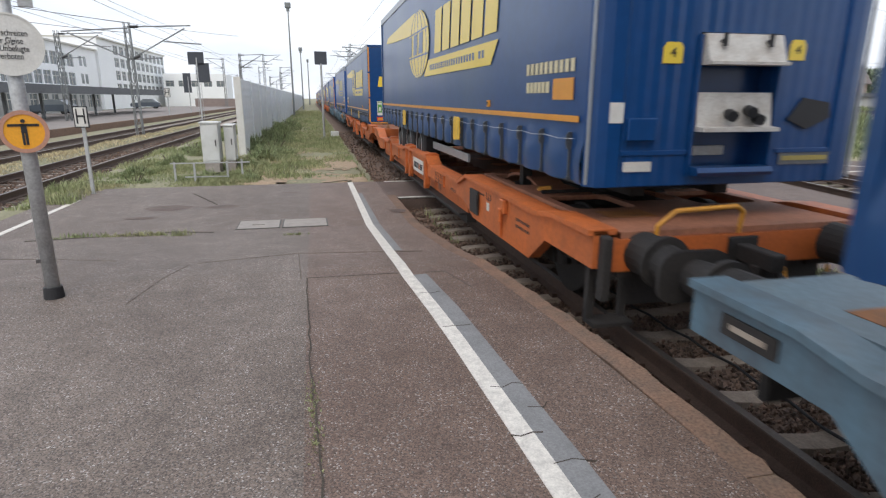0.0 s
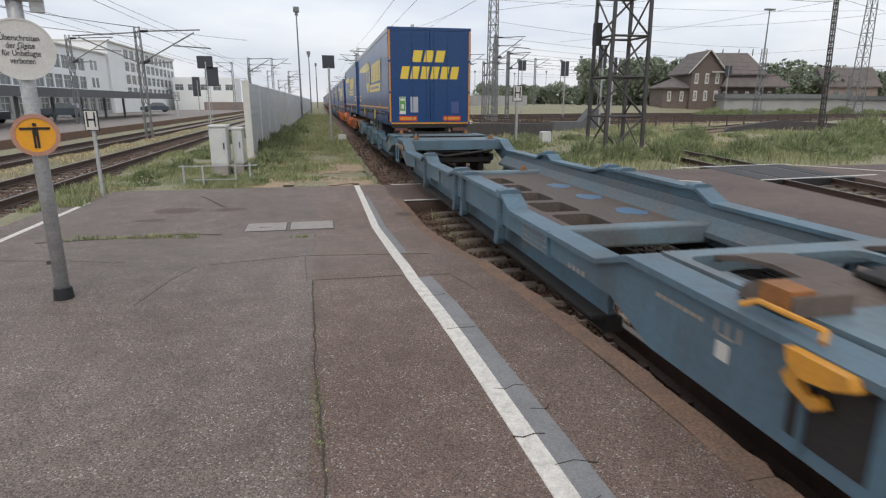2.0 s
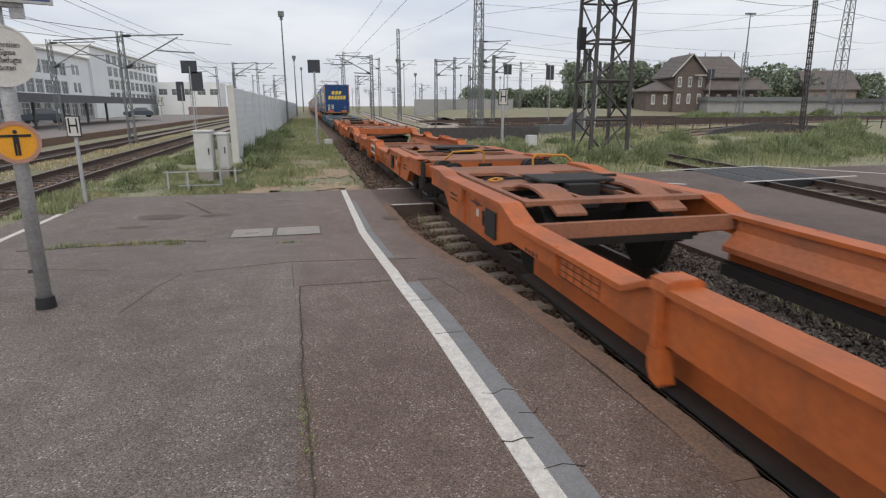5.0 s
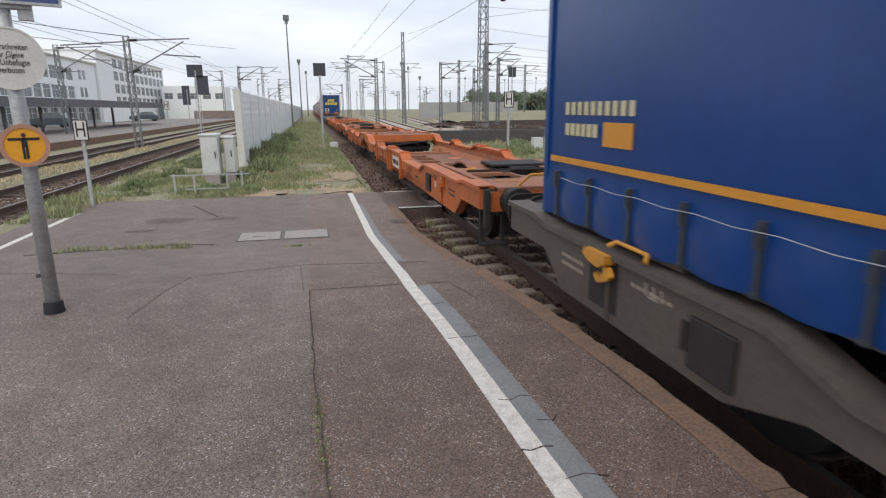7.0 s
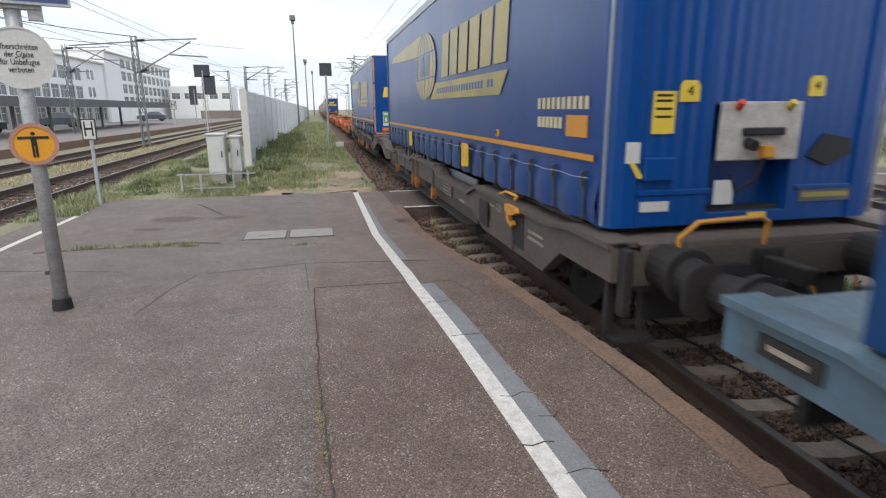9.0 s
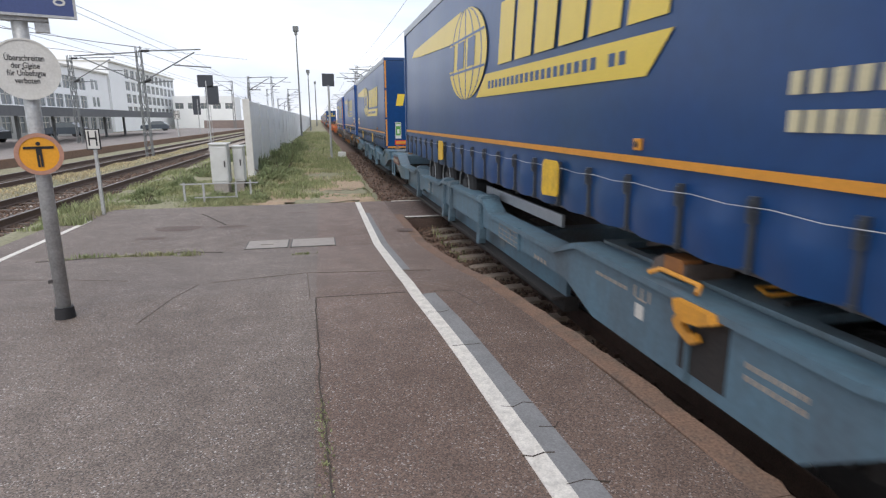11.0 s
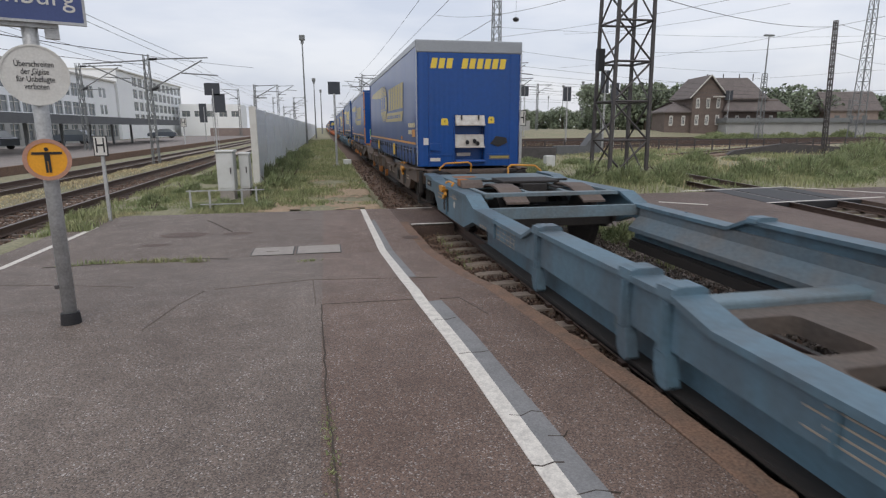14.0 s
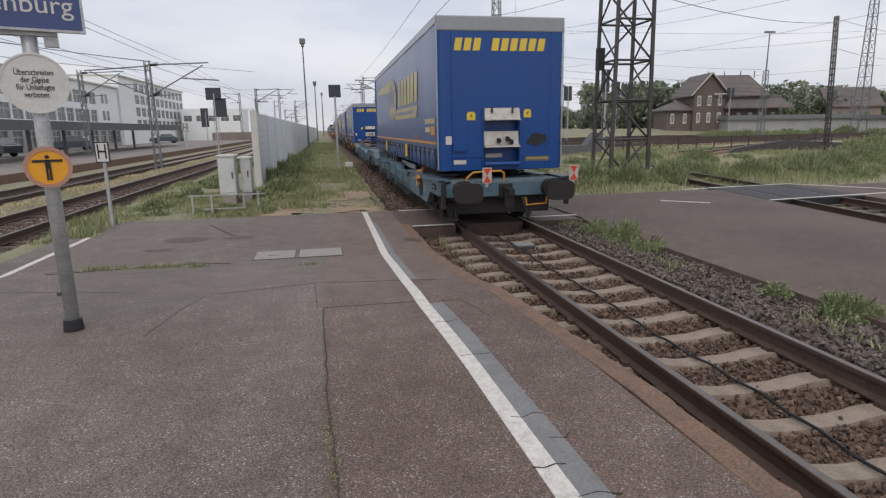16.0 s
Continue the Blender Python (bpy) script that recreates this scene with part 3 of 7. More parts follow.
    # cable duct covers
    for x0, x1, slot in ((-3.90, -3.24, True), (-3.21, -2.50, False)):
        cover = thing("duct_cover", "rectangular concrete cable duct cover in a steel frame", "manhole cover", "duct covers in the platform")
        part("cover_slab", plate(x0 + 0.02, x1 - 0.02, 9.08, 9.66, 0.0, 0.041, [(-3.68, -3.48, 9.30, 9.36)] if slot else ()), M_MANHOLE, cover)
        part("cover_frame", plate(x0, x1, 9.06, 9.68, 0.0, 0.037, [(x0 + 0.02, x1 - 0.02, 9.08, 9.66)]), M_DARKSTEEL, cover)


build_platform()


def build_right_apron():
    ys = np.linspace(-20, 15.7, 30)
    for name, fa, fb in (("crossing_apron", lambda y: 2.72, lambda y: right_track_x(y) - 1.5), ("crossing_apron_far", lambda y: right_track_x(y) + 1.45, lambda y: 34.0)):
        bm = bmesh.new()
        rows = [[bm.verts.new(p) for p in ((fa(y), y, -0.4), (fa(y), y, 0.0), (fb(y), y, 0.0), (fb(y), y, -0.4))] for y in ys]
        for r, q in zip(rows, rows[1:]):
            for k in range(4):
                bm.faces.new((r[k], r[(k + 1) % 4], q[(k + 1) % 4], q[k]))
        bm.faces.new(rows[0])
        bm.faces.new(rows[-1][::-1])
        solid(name, bm, M_ASPHD, "broad worn reddish asphalt crossing between tracks", "pavement", kind="structure")
    # dark deck panels of the crossing over the next track, with a white border
    y0, y1 = 13.0, 16.4
    for dx0, dx1 in ((-1.5, -0.83), (-0.68, 0.68), (0.83, 1.45)):
        bm = extrude_xy([(right_track_x(y0) + dx0, y0), (right_track_x(y0) + dx1, y0), (right_track_x(y1) + dx1, y1), (right_track_x(y1) + dx0, y1)], -0.22, 0.006)
        solid("crossing_panel", bm, M_BLACK, "dark rubber level crossing panel between the rails", "crossing panel", "crossing panels", "structure")
    for pts in ([(right_track_x(y0) - 1.5, y0), (right_track_x(y0) + 2.6, y0 + 0.4)], [(right_track_x(y1) - 2.6, y1 - 0.4), (right_track_x(y1) + 1.5, y1)], [(right_track_x(y1) + 1.5, y1), (right_track_x(y0) + 4.2, y0 + 0.2)], [(6.0, 13.8), (6.9, 13.0)]):
        (xa, ya), (xb, yb) = pts
        d = Vector((xb - xa, yb - ya)).normalized() * 0.05
        bm = extrude_xy([(xa + d.y, ya - d.x), (xb + d.y, yb - d.x), (xb - d.y, yb + d.x), (xa - d.y, ya + d.x)], 0.0, 0.010)
        solid("crossing_border_line", bm, M_WHITE, "worn white border line on the crossing", "line", "crossing border lines", "structure")


build_right_apron()


# ---- tracks ----
RAIL_PROFILE = [(-0.075, -0.172), (-0.075, -0.160), (-0.012, -0.140), (-0.010, -0.048), (-0.036, -0.036), (-0.036, -0.006), (-0.030, 0.0), (0.030, 0.0), (0.036, -0.006), (0.036, -0.036), (0.010, -0.048), (0.012, -0.140), (0.075, -0.160), (0.075, -0.172)]


def rail_mesh(name, f, ys, dx):
    """A rail along x = f(y) + dx: rusty sides, a bright running band on the head."""
    bm = bmesh.new()
    rows = [[bm.verts.new((f(y) + dx + px, y, pz)) for px, pz in RAIL_PROFILE] for y in ys]
    n = len(RAIL_PROFILE)
    for r, q in zip(rows, rows[1:]):
        for k in range(n):
            fc = bm.faces.new((r[k], r[(k + 1) % n], q[(k + 1) % n], q[k]))
            fc.material_index = 1 if k in (6, 7) else 0
    bm.faces.new(rows[0])
    bm.faces.new(rows[-1][::-1])
    me = mesh_of(name, bm, M_RAIL)
    me.materials.append(M_RAILTOP)
    return me


def sleeper_form():
    """A concrete sleeper, dipped in the middle, with sloping flanks."""
    bm = bmesh.new()
    rows = []
    for x, top in ((-1.30, -0.195), (-1.05, -0.178), (-0.5, -0.178), (-0.25, -0.215), (0.25, -0.215), (0.5, -0.178), (1.05, -0.178), (1.30, -0.195)):
        rows.append([bm.verts.new(p) for p in ((x, -0.14, -0.36), (x, -0.088, top), (x, 0.088, top), (x, 0.14, -0.36))])
    for r, q in zip(rows, rows[1:]):
        for k in range(4):
            bm.faces.new((r[k], r[(k + 1) % 4], q[(k + 1) % 4], q[k]))
    bm.faces.new(rows[0])
    bm.faces.new(rows[-1][::-1])
    return bm


SLEEPER, OLD_SLEEPER = mesh_of("sleeper", sleeper_form(), M_CONC), mesh_of("sleeper", sleeper_form(), M_WOOD)
CLIP = mesh_of("rail_clip", boxes((-0.13, -0.07, -0.05, 0.05, -0.178, -0.135), (0.07, 0.13, -0.05, 0.05, -0.178, -0.135)), M_RAIL)


def build_track(label, f, y0, y1, sleepers_to, dense_from=-2.0, step=0.6, phase=0.0):
    tr = thing("railway_track", label, "track", "tracks of the yard", "structure")
    ys = [y0, *np.arange(max(y0, -20), 60, 5.0).tolist(), y1]
    for dx in (-0.7535, 0.7535):
        part("rail", rail_mesh("rail", f, sorted(set(ys)), dx), None, tr)
    y = dense_from + phase
    while y < sleepers_to:
        s = part("sleeper", SLEEPER if abs(f(0) - 0.7535) < 0.1 else OLD_SLEEPER, None, tr)
        s.location, s.rotation_euler = (f(y), y, random.uniform(-0.006, 0.006)), (0, 0, random.uniform(-0.01, 0.01) - (f(y + 1) - f(y)))
        if y < 9 and abs(f(y) - 0.7535) < 0.1:
            for dx in (-0.7535, 0.7535):
                c = part("rail_clip", CLIP, None, tr)
                c.location = (f(y) + dx, y, 0)
        y += step
    return tr


build_track("railway track with rusty rails on dipped concrete sleepers", lambda y: 0.7535, -60, 900, 16, -4.0, 0.6, 0.126)
build_track("railway track on dark sleepers beside dry grass", lambda y: -9.95, -60, 900, 45, 6.0)
build_track("far railway track beside the passenger platform", lambda y: -13.65, -60, 900, 45, 12.0)
build_track("railway track through the asphalt crossing", right_track_x, -30, 70, 13.0, 4.0)
for x0, y0, turn, n in ((12.0, 46, -72, 75), (14.0, 53, -74, 80), (18.0, 61, -76, 80), (13.0, 68, -70, 90), (20.0, 78, -74, 90), (22.0, 36, -55, 40)):
    tr = build_track("far railway track across the yard", lambda y: 0.0, 0, n, 0, 10)
    tr.matrix_basis = pose(x0, y0, 0.16, 0, 0, turn)
    part("track_bed", boxes((-1.7, 1.7, 0, n, -0.6, -0.10)), M_BALLAST, tr)
for x0, y0, turn in ((6.5, 50, -3.5), (11, 60, -6), (16, 75, -9), (5.0, 34, -14)):
    tr = build_track("far railway track into the distance", lambda y: 0.0, 0, 160, 0, 10)
    tr.matrix_basis = pose(x0, y0, 0.14, 0, 0, turn)
    part("track_bed", boxes((-1.5, 1.5, 0, 160, -0.6, -0.13)), M_BALLASTG, tr)


def stones(name, n, area, z, size, seed, label, material=None):
    """Loose broken stones, one mesh; each is a squashed eight-sided lump."""
    rng = np.random.default_rng(seed)
    base = np.array([(1, 0, 0), (-1, 0, 0), (0, 1, 0), (0, -1, 0), (0, 0, 1), (0, 0, -1)], float)
    tri = np.array([(0, 2, 4), (2, 1, 4), (1, 3, 4), (3, 0, 4), (2, 0, 5), (1, 2, 5), (3, 1, 5), (0, 3, 5)])
    pts = area(rng, n)
    n = len(pts)
    sc = rng.uniform(0.6, 1.35, (n, 1, 1)) * size
    v = base[None] * (1 + rng.uniform(-0.35, 0.35, (n, 6, 3))) * sc * np.array([1.0, 0.8, 0.6])
    q = rng.normal(size=(n, 3, 3))
    q, _ = np.linalg.qr(q)
    v = np.einsum("nij,nkj->nki", q, v)
    v[:, :, 0] += pts[:, 0:1]
    v[:, :, 1] += pts[:, 1:2]
    v[:, :, 2] += z + rng.uniform(-0.03, 0.03, (n, 1))
    if pts.shape[1] > 2:
        v[:, :, 2] += pts[:, 2:3]
    f = (tri[None] + (np.arange(n) * 6)[:, None, None]).reshape(-1, 3)
    me = bpy.data.meshes.new(name)
    me.from_pydata(v.reshape(-1, 3).tolist(), [], f.tolist())
    me.materials.append(material or M_BALLAST)
    return tagged(new(name, me), label, "ballast", kind="stuff")


def bed(x0, x1, y0, y1, clear=False):
    def area(rng, n):
        p = np.stack([rng.uniform(x0, x1, n), y0 + (y1 - y0) * rng.random(n) ** 1.5], 1)
        if clear:
            off = np.abs((p[:, 1] + 3.874 + 0.3) % 0.6 - 0.3)
            p = p[(off > 0.115) | (rng.random(len(p)) < 0.03)]
        return p
    return area


solid("ballast_bed", boxes((-1.1, 1.80, -12, 11.6, -0.5, -0.245), (1.803, 2.75, -12, 11.6, -0.5, -0.125), (-1.4, 2.9, 13.95, 700, -0.5, -0.235)), M_BALLAST, "brown ballast bed under the track", "ballast", kind="structure")
for c in (-9.95, -13.65):
    solid("ballast_bed", boxes((c - 1.15, c + 1.15, -20, 500, -0.5, -0.235)), M_BALLASTG, "brown ballast bed under the track", "ballast", kind="structure")
stones("ballast", 34000, bed(-0.85, 1.85, -0.5, 11.5, True), -0.226, 0.028, 3, "loose brown ballast stones between the sleepers")
stones("ballast_shoulder", 8200, bed(1.75, 2.72, 0.5, 11.4), -0.085, 0.034, 9, "loose grey-brown stones heaped against the asphalt", M_SHOULDER)
stones("ballast_far", 5000, bed(-1.3, 2.9, 13.95, 40), -0.20, 0.04, 5, "loose brown ballast stones beside the track")
stones("ballast_side", 6000, bed(-11.1, -8.8, 7, 40), -0.21, 0.045, 6, "loose grey ballast stones of the side track")
# inspection cable lying along the sleepers
def sweep(points, r, sides=6):
    """One unbroken round strand through the points."""
    bm = bmesh.new()
    rows = []
    for k, p in enumerate(points):
        d = (Vector(points[min(k + 1, len(points) - 1)]) - Vector(points[max(k - 1, 0)])).normalized()
        u = d.cross(Vector((0, 0, 1)) if abs(d.z) < 0.9 else Vector((1, 0, 0))).normalized()
        v = d.cross(u)
        rows.append([bm.verts.new(Vector(p) + (u * math.cos(a) + v * math.sin(a)) * r) for a in np.linspace(0, 2 * math.pi, sides + 1)[:-1]])
    for p, q in zip(rows, rows[1:]):
        for k in range(sides):
            bm.faces.new((p[k], p[(k + 1) % sides], q[(k + 1) % sides], q[k]))
    bm.faces.new(rows[0])
    bm.faces.new(rows[-1][::-1])
    return bm


pts = [(0.66 + 0.03 * math.sin(y * 2.1), y, -0.185 + 0.012 * math.sin(y * 10.47)) for y in np.arange(-3, 11.5, 0.15)]
solid("cable", sweep(pts, 0.012), M_RUBBER, "black cable laid along the middle of the sleepers", "cable", smooth=True)
balise = thing("balise", "grey slotted track magnet box lying between the rails", "track magnet")
part("base_plate", boxes((0.62, 0.98, 9.75, 10.05, -0.2, -0.14), bevel=0.01), M_DARKSTEEL, balise)
part("grille", boxes(*[(0.64, 0.96, 9.78 + k * 0.055, 9.81 + k * 0.055, -0.14, -0.115) for k in range(5)]), M_GALV, balise)


# ---- plants ----
def blades(name, n, area, height, material, label, seed, wid=0.006):
    """Grass: bent two-piece blades in tufts, one mesh."""
    rng = np.random.default_rng(seed)
    p = area(rng, n)
    n = len(p)
    h = height * rng.uniform(0.35, 1.25, n) * (p[:, 2] if p.shape[1] > 2 else 1)
    a = rng.uniform(0, 2 * math.pi, n)
    lean = rng.uniform(0.1, 0.7, n)
    la = rng.uniform(0, 2 * math.pi, n)
    w = wid * rng.uniform(0.7, 1.6, n)
    z0 = np.array([(ramp(y) if -7.6 < x < -1 and y < 13.9 else -0.10 if 1.8 < x < 3.1 and y < 11.6 else ground_height(x, y)) - 0.01 for x, y in p[:, :2]])
    dx, dy = np.cos(a) * w, np.sin(a) * w
    ex, ey = np.cos(la) * lean * h, np.sin(la) * lean * h
    v = np.zeros((n, 5, 3))
    v[:, 0] = np.stack([p[:, 0] - dx, p[:, 1] - dy, z0], 1)
    v[:, 1] = np.stack([p[:, 0] + dx, p[:, 1] + dy, z0], 1)
    v[:, 2] = np.stack([p[:, 0] + ex * 0.35 + dx * 0.8, p[:, 1] + ey * 0.35 + dy * 0.8, z0 + h * 0.6], 1)
    v[:, 3] = np.stack([p[:, 0] + ex * 0.35 - dx * 0.8, p[:, 1] + ey * 0.35 - dy * 0.8, z0 + h * 0.6], 1)
    v[:, 4] = np.stack([p[:, 0] + ex, p[:, 1] + ey, z0 + h], 1)
    i = np.arange(n) * 5
    f = [(k, k + 1, k + 2, k + 3) for k in i.tolist()] + [(k + 3, k + 2, k + 4) for k in i.tolist()]
    me = bpy.data.meshes.new(name)
    me.from_pydata(v.reshape(-1, 3).tolist(), [], f)
    me.materials.append(material)
    return tagged(new(name, me), label, "grass", kind="stuff")


def patchy(x0, x1, y0, y1, k=0.5, s=0.6, near=1.4):
    def area(rng, n):
        x, y = rng.uniform(x0, x1, n), y0 + (y1 - y0) * rng.random(n) ** near
        d = np.array([noise.noise((a * s, b * s, 7.3)) for a, b in zip(x, y)])
        keep = d > -k + rng.uniform(-0.25, 0.25, n)
        return np.stack([x, y, np.clip(0.6 + d, 0.3, 1.3)], 1)[keep]
    return area


blades("grass", 42000, patchy(-7.9, -4.0, 13.9, 20, 0.25), 0.17, M_GRASS, "tufts of green grass at the end of the platform", 11)
blades("grass_verge", 26000, patchy(-4.9, -1.3, 14.0, 34, 0.02, 0.7), 0.17, M_GRASS, "green grass verge between barrier and track", 12, 0.008)
blades("grass_strip", 22000, patchy(-4.9, -1.3, 24, 90, 0.5, 0.3), 0.26, M_GRASS, "long green grass along the noise barrier", 13, 0.012)
blades("dry_grass", 14000, patchy(-12.5, -11.1, 10, 60, 0.5), 0.13, M_DRYGRASS, "dry straw-coloured grass between the tracks", 14, 0.012)
blades("track_grass", 14000, patchy(-8.75, -7.2, 12, 60, 0.2), 0.24, M_GRASS, "grass beside the side track", 15, 0.010)
blades("weeds", 4200, patchy(2.15, 2.95, 2.5, 11.5, -0.12, 0.9, 1.0), 0.17, M_GRASS, "green weeds between ballast and asphalt", 16, 0.007)
blades("meadow", 62000, patchy(3.4, 30, 15.9, 46, 0.15, 0.25, 1.0), 0.30, M_GRASS, "tall wild grass and weeds beyond the crossing", 17, 0.011)
blades("dry_meadow", 11000, patchy(3.4, 40, 17, 60, -0.05, 0.2, 1.0), 0.40, M_DRYGRASS, "dry tall grass among the weeds", 18, 0.014)
def crack_clumps(rng, n):
    """Weeds rooted here and there along the open cracks."""
    spots = [(-6.35, 8.9, 0.10, 0.5), (-6.05, 9.02, 0.16, 0.9), (-5.72, 8.98, 0.04, 0.5), (-5.45, 8.93, 0.12, 0.8), (-5.15, 8.88, 0.12, 1.1), (-4.93, 8.9, 0.05, 0.7), (-4.62, 8.74, 0.09, 1.2), (-3.0, 8.3, 0.08, 0.5), (-2.745, 3.1, 0.02, 0.28), (-2.735, 2.75, 0.02, 0.3)]
    pick = rng.integers(0, len(spots), n)
    q = np.array(spots)[pick]
    return np.stack([q[:, 0] + rng.normal(size=n) * q[:, 2], q[:, 1] + rng.normal(size=n) * np.where(q[:, 1] < 4, 0.16, 0.03), q[:, 3]], 1)


blades("crack_grass", 1000, crack_clumps, 0.085, M_GRASS, "moss and small weeds in the platform cracks", 19, 0.005)
blades("edge_weeds", 900, lambda rng, n: np.stack([rng.uniform(-0.95, -0.45, n), rng.uniform(8.4, 11.3, n), rng.uniform(0.3, 1.0, n)], 1), 0.2, M_GRASS, "weeds beside the ramped platform edge", 20, 0.006)
def build_soil():
    """Bare patches that lie on the verge and fray out at their rims."""
    bm = bmesh.new()
    step = 0.12
    corner = {}
    def at(i, j):
        if (i, j) not in corner:
            x, y = -4.9 + i * step, 13.97 + j * step
            corner[i, j] = bm.verts.new((x, y, ground_height(x, y) + 0.012 + 0.01 * noise.noise((x * 5, y * 5, 1))))
        return corner[i, j]
    for i in range(30):
        for j in range(90):
            x, y = -4.9 + i * step, 13.97 + j * step
            if noise.noise((x * 0.8, y * 0.55, 2.2)) + 0.5 * noise.noise((x * 3, y * 3, 5)) + (0.25 if y < 19 else -0.1) > 0.05:
                bm.faces.new((at(i, j), at(i + 1, j), at(i + 1, j + 1), at(i, j + 1)))
    solid("bare_soil", bm, M_SOIL, "bare trampled soil among the grass", "soil", kind="structure", smooth=True)


build_soil()


def build_shrub(x, y, h, w, seed):
    """A low weedy bush: a few stems and a ragged heap of small leaves."""
    rng = np.random.default_rng(seed)
    z = -0.10 if x < 3.1 else ground_height(x, y)
    sh = thing("shrub", "low ragged green weed bush growing in the yard", "shrub", "weed bushes", at=pose(x, y, z))
    part("stem", rods([((0, 0, 0), (rng.uniform(-0.3, 0.3) * w, rng.uniform(-0.3, 0.3) * w, h * 0.8)) for _ in range(7)], 0.008, 4), M_BARK, sh)
    # upright bent blades fanning out of the root, tallest in the middle, with small leaves among them
    n = 1500
    a, rr = rng.uniform(0, 2 * math.pi, n), np.sqrt(rng.random(n))
    root = np.stack([np.cos(a) * rr * w * 0.42, np.sin(a) * rr * w * 0.42, np.zeros(n)], 1)
    lump = 0.75 + 0.35 * np.sin(root[:, 0] * 6 / w + seed) * np.cos(root[:, 1] * 5 / w + 2 * seed)
    tall = h * (1.05 - 0.65 * rr ** 2) * lump * rng.uniform(0.55, 1.1, n)
    wide = 0.009 * max(1.0, y / 12)
    lean = rng.normal(size=(n, 2)) * 0.22 + root[:, :2] / w * 0.5
    tip = root + np.stack([lean[:, 0] * tall, lean[:, 1] * tall, tall], 1)
    b = rng.uniform(0, math.pi, n)
    du = np.stack([np.cos(b), np.sin(b), np.zeros(n)], 1) * wide * rng.uniform(0.6, 1.5, (n, 1))
    mid = (root + tip) / 2 + np.array([0, 0, 0.08 * h])
    blade = np.stack([root, mid + du, tip, mid - du], 1).reshape(-1, 3)
    n = 1100
    pick = rng.integers(0, len(tip), n)
    p = root[pick] + (tip - root)[pick] * rng.uniform(0.35, 1.0, (n, 1)) + rng.normal(size=(n, 3)) * 0.03
    p[:, 2] = np.abs(p[:, 2])
    u, v = rng.normal(size=(n, 3)), rng.normal(size=(n, 3))
    s = 0.022 * max(1.0, y / 14) * rng.uniform(0.5, 1.3, (n, 1))
    u, v = u / np.linalg.norm(u, axis=1)[:, None] * s, v / np.linalg.norm(v, axis=1)[:, None] * s * 0.6
    q = np.concatenate([blade, np.stack([p - u, p + v, p + u, p - v], 1).reshape(-1, 3)])
    n = len(q) // 4
    me = bpy.data.meshes.new("leaves")
    me.from_pydata(q.tolist(), [], [(4 * k, 4 * k + 1, 4 * k + 2, 4 * k + 3) for k in range(n)])
    me.materials.append(M_SHRUB)
    part("leaves", me, None, sh)


rnd = random.Random(77)
# the row around y = 83 is added, covering pale ground before the shed
for k, (x, y, h, w) in enumerate(((2.45, 10.4, 0.35, 0.6), (2.55, 9.5, 0.45, 0.7), (2.6, 8.7, 0.30, 0.7), (2.75, 4.9, 0.35, 0.6), (2.65, 5.8, 0.2, 0.4), (6.6, 19.2, 0.8, 1.6), (7.8, 18.6, 0.9, 1.9), (9.3, 18.9, 0.8, 1.8), (10.3, 19.8, 0.7, 1.5), (5.0, 18.5, 0.5, 1.6), (14.5, 20.5, 0.9, 2.2), (16.5, 20.0, 1.0, 2.4), (18.5, 20.8, 0.9, 2.2), (13.2, 22.5, 0.7, 2.0), (21, 24, 1.0, 2.6), (24, 25, 1.1, 2.6), (27, 26, 1.0, 2.6), (12, 27, 0.7, 2.4), (17, 28, 0.8, 2.6), (30, 31, 1.2, 3.0), (33.8, 33.5, 1.5, 3.0), (-6.9, 15.0, 0.35, 0.8), (-5.2, 15.4, 0.35, 0.9), (-4.4, 15.9, 0.35, 0.8), (-4.2, 14.7, 0.3, 0.9), *[(-4.75 + 0.35 * (k % 3), 17.5 + 1.9 * k, 0.55 + 0.12 * (k % 4), 1.1 + 0.2 * (k % 3)) for k in range(12)], *[(-7.2 + 0.25 * (k % 3), 16.5 + 2.6 * k, 0.4 + 0.1 * (k % 2), 1.0) for k in range(8)], *[(4.2 + 2.1 * k + rnd.uniform(-0.6, 0.6), 17.2 + rnd.uniform(0, 2.5) + 0.12 * k, rnd.uniform(0.4, 0.85), rnd.uniform(1.6, 2.6)) for k in range(12)], *[(58 + 4.6 * k, 83 - 0.4 * k, rnd.uniform(1.0, 1.5), rnd.uniform(4.5, 6.0)) for k in range(8)], *[(6 + 2.6 * k, 24 + rnd.uniform(0, 9), rnd.uniform(0.4, 0.8), rnd.uniform(1.8, 3.0)) for k in range(11)])):
    build_shrub(x, y, h, w, 100 + k)


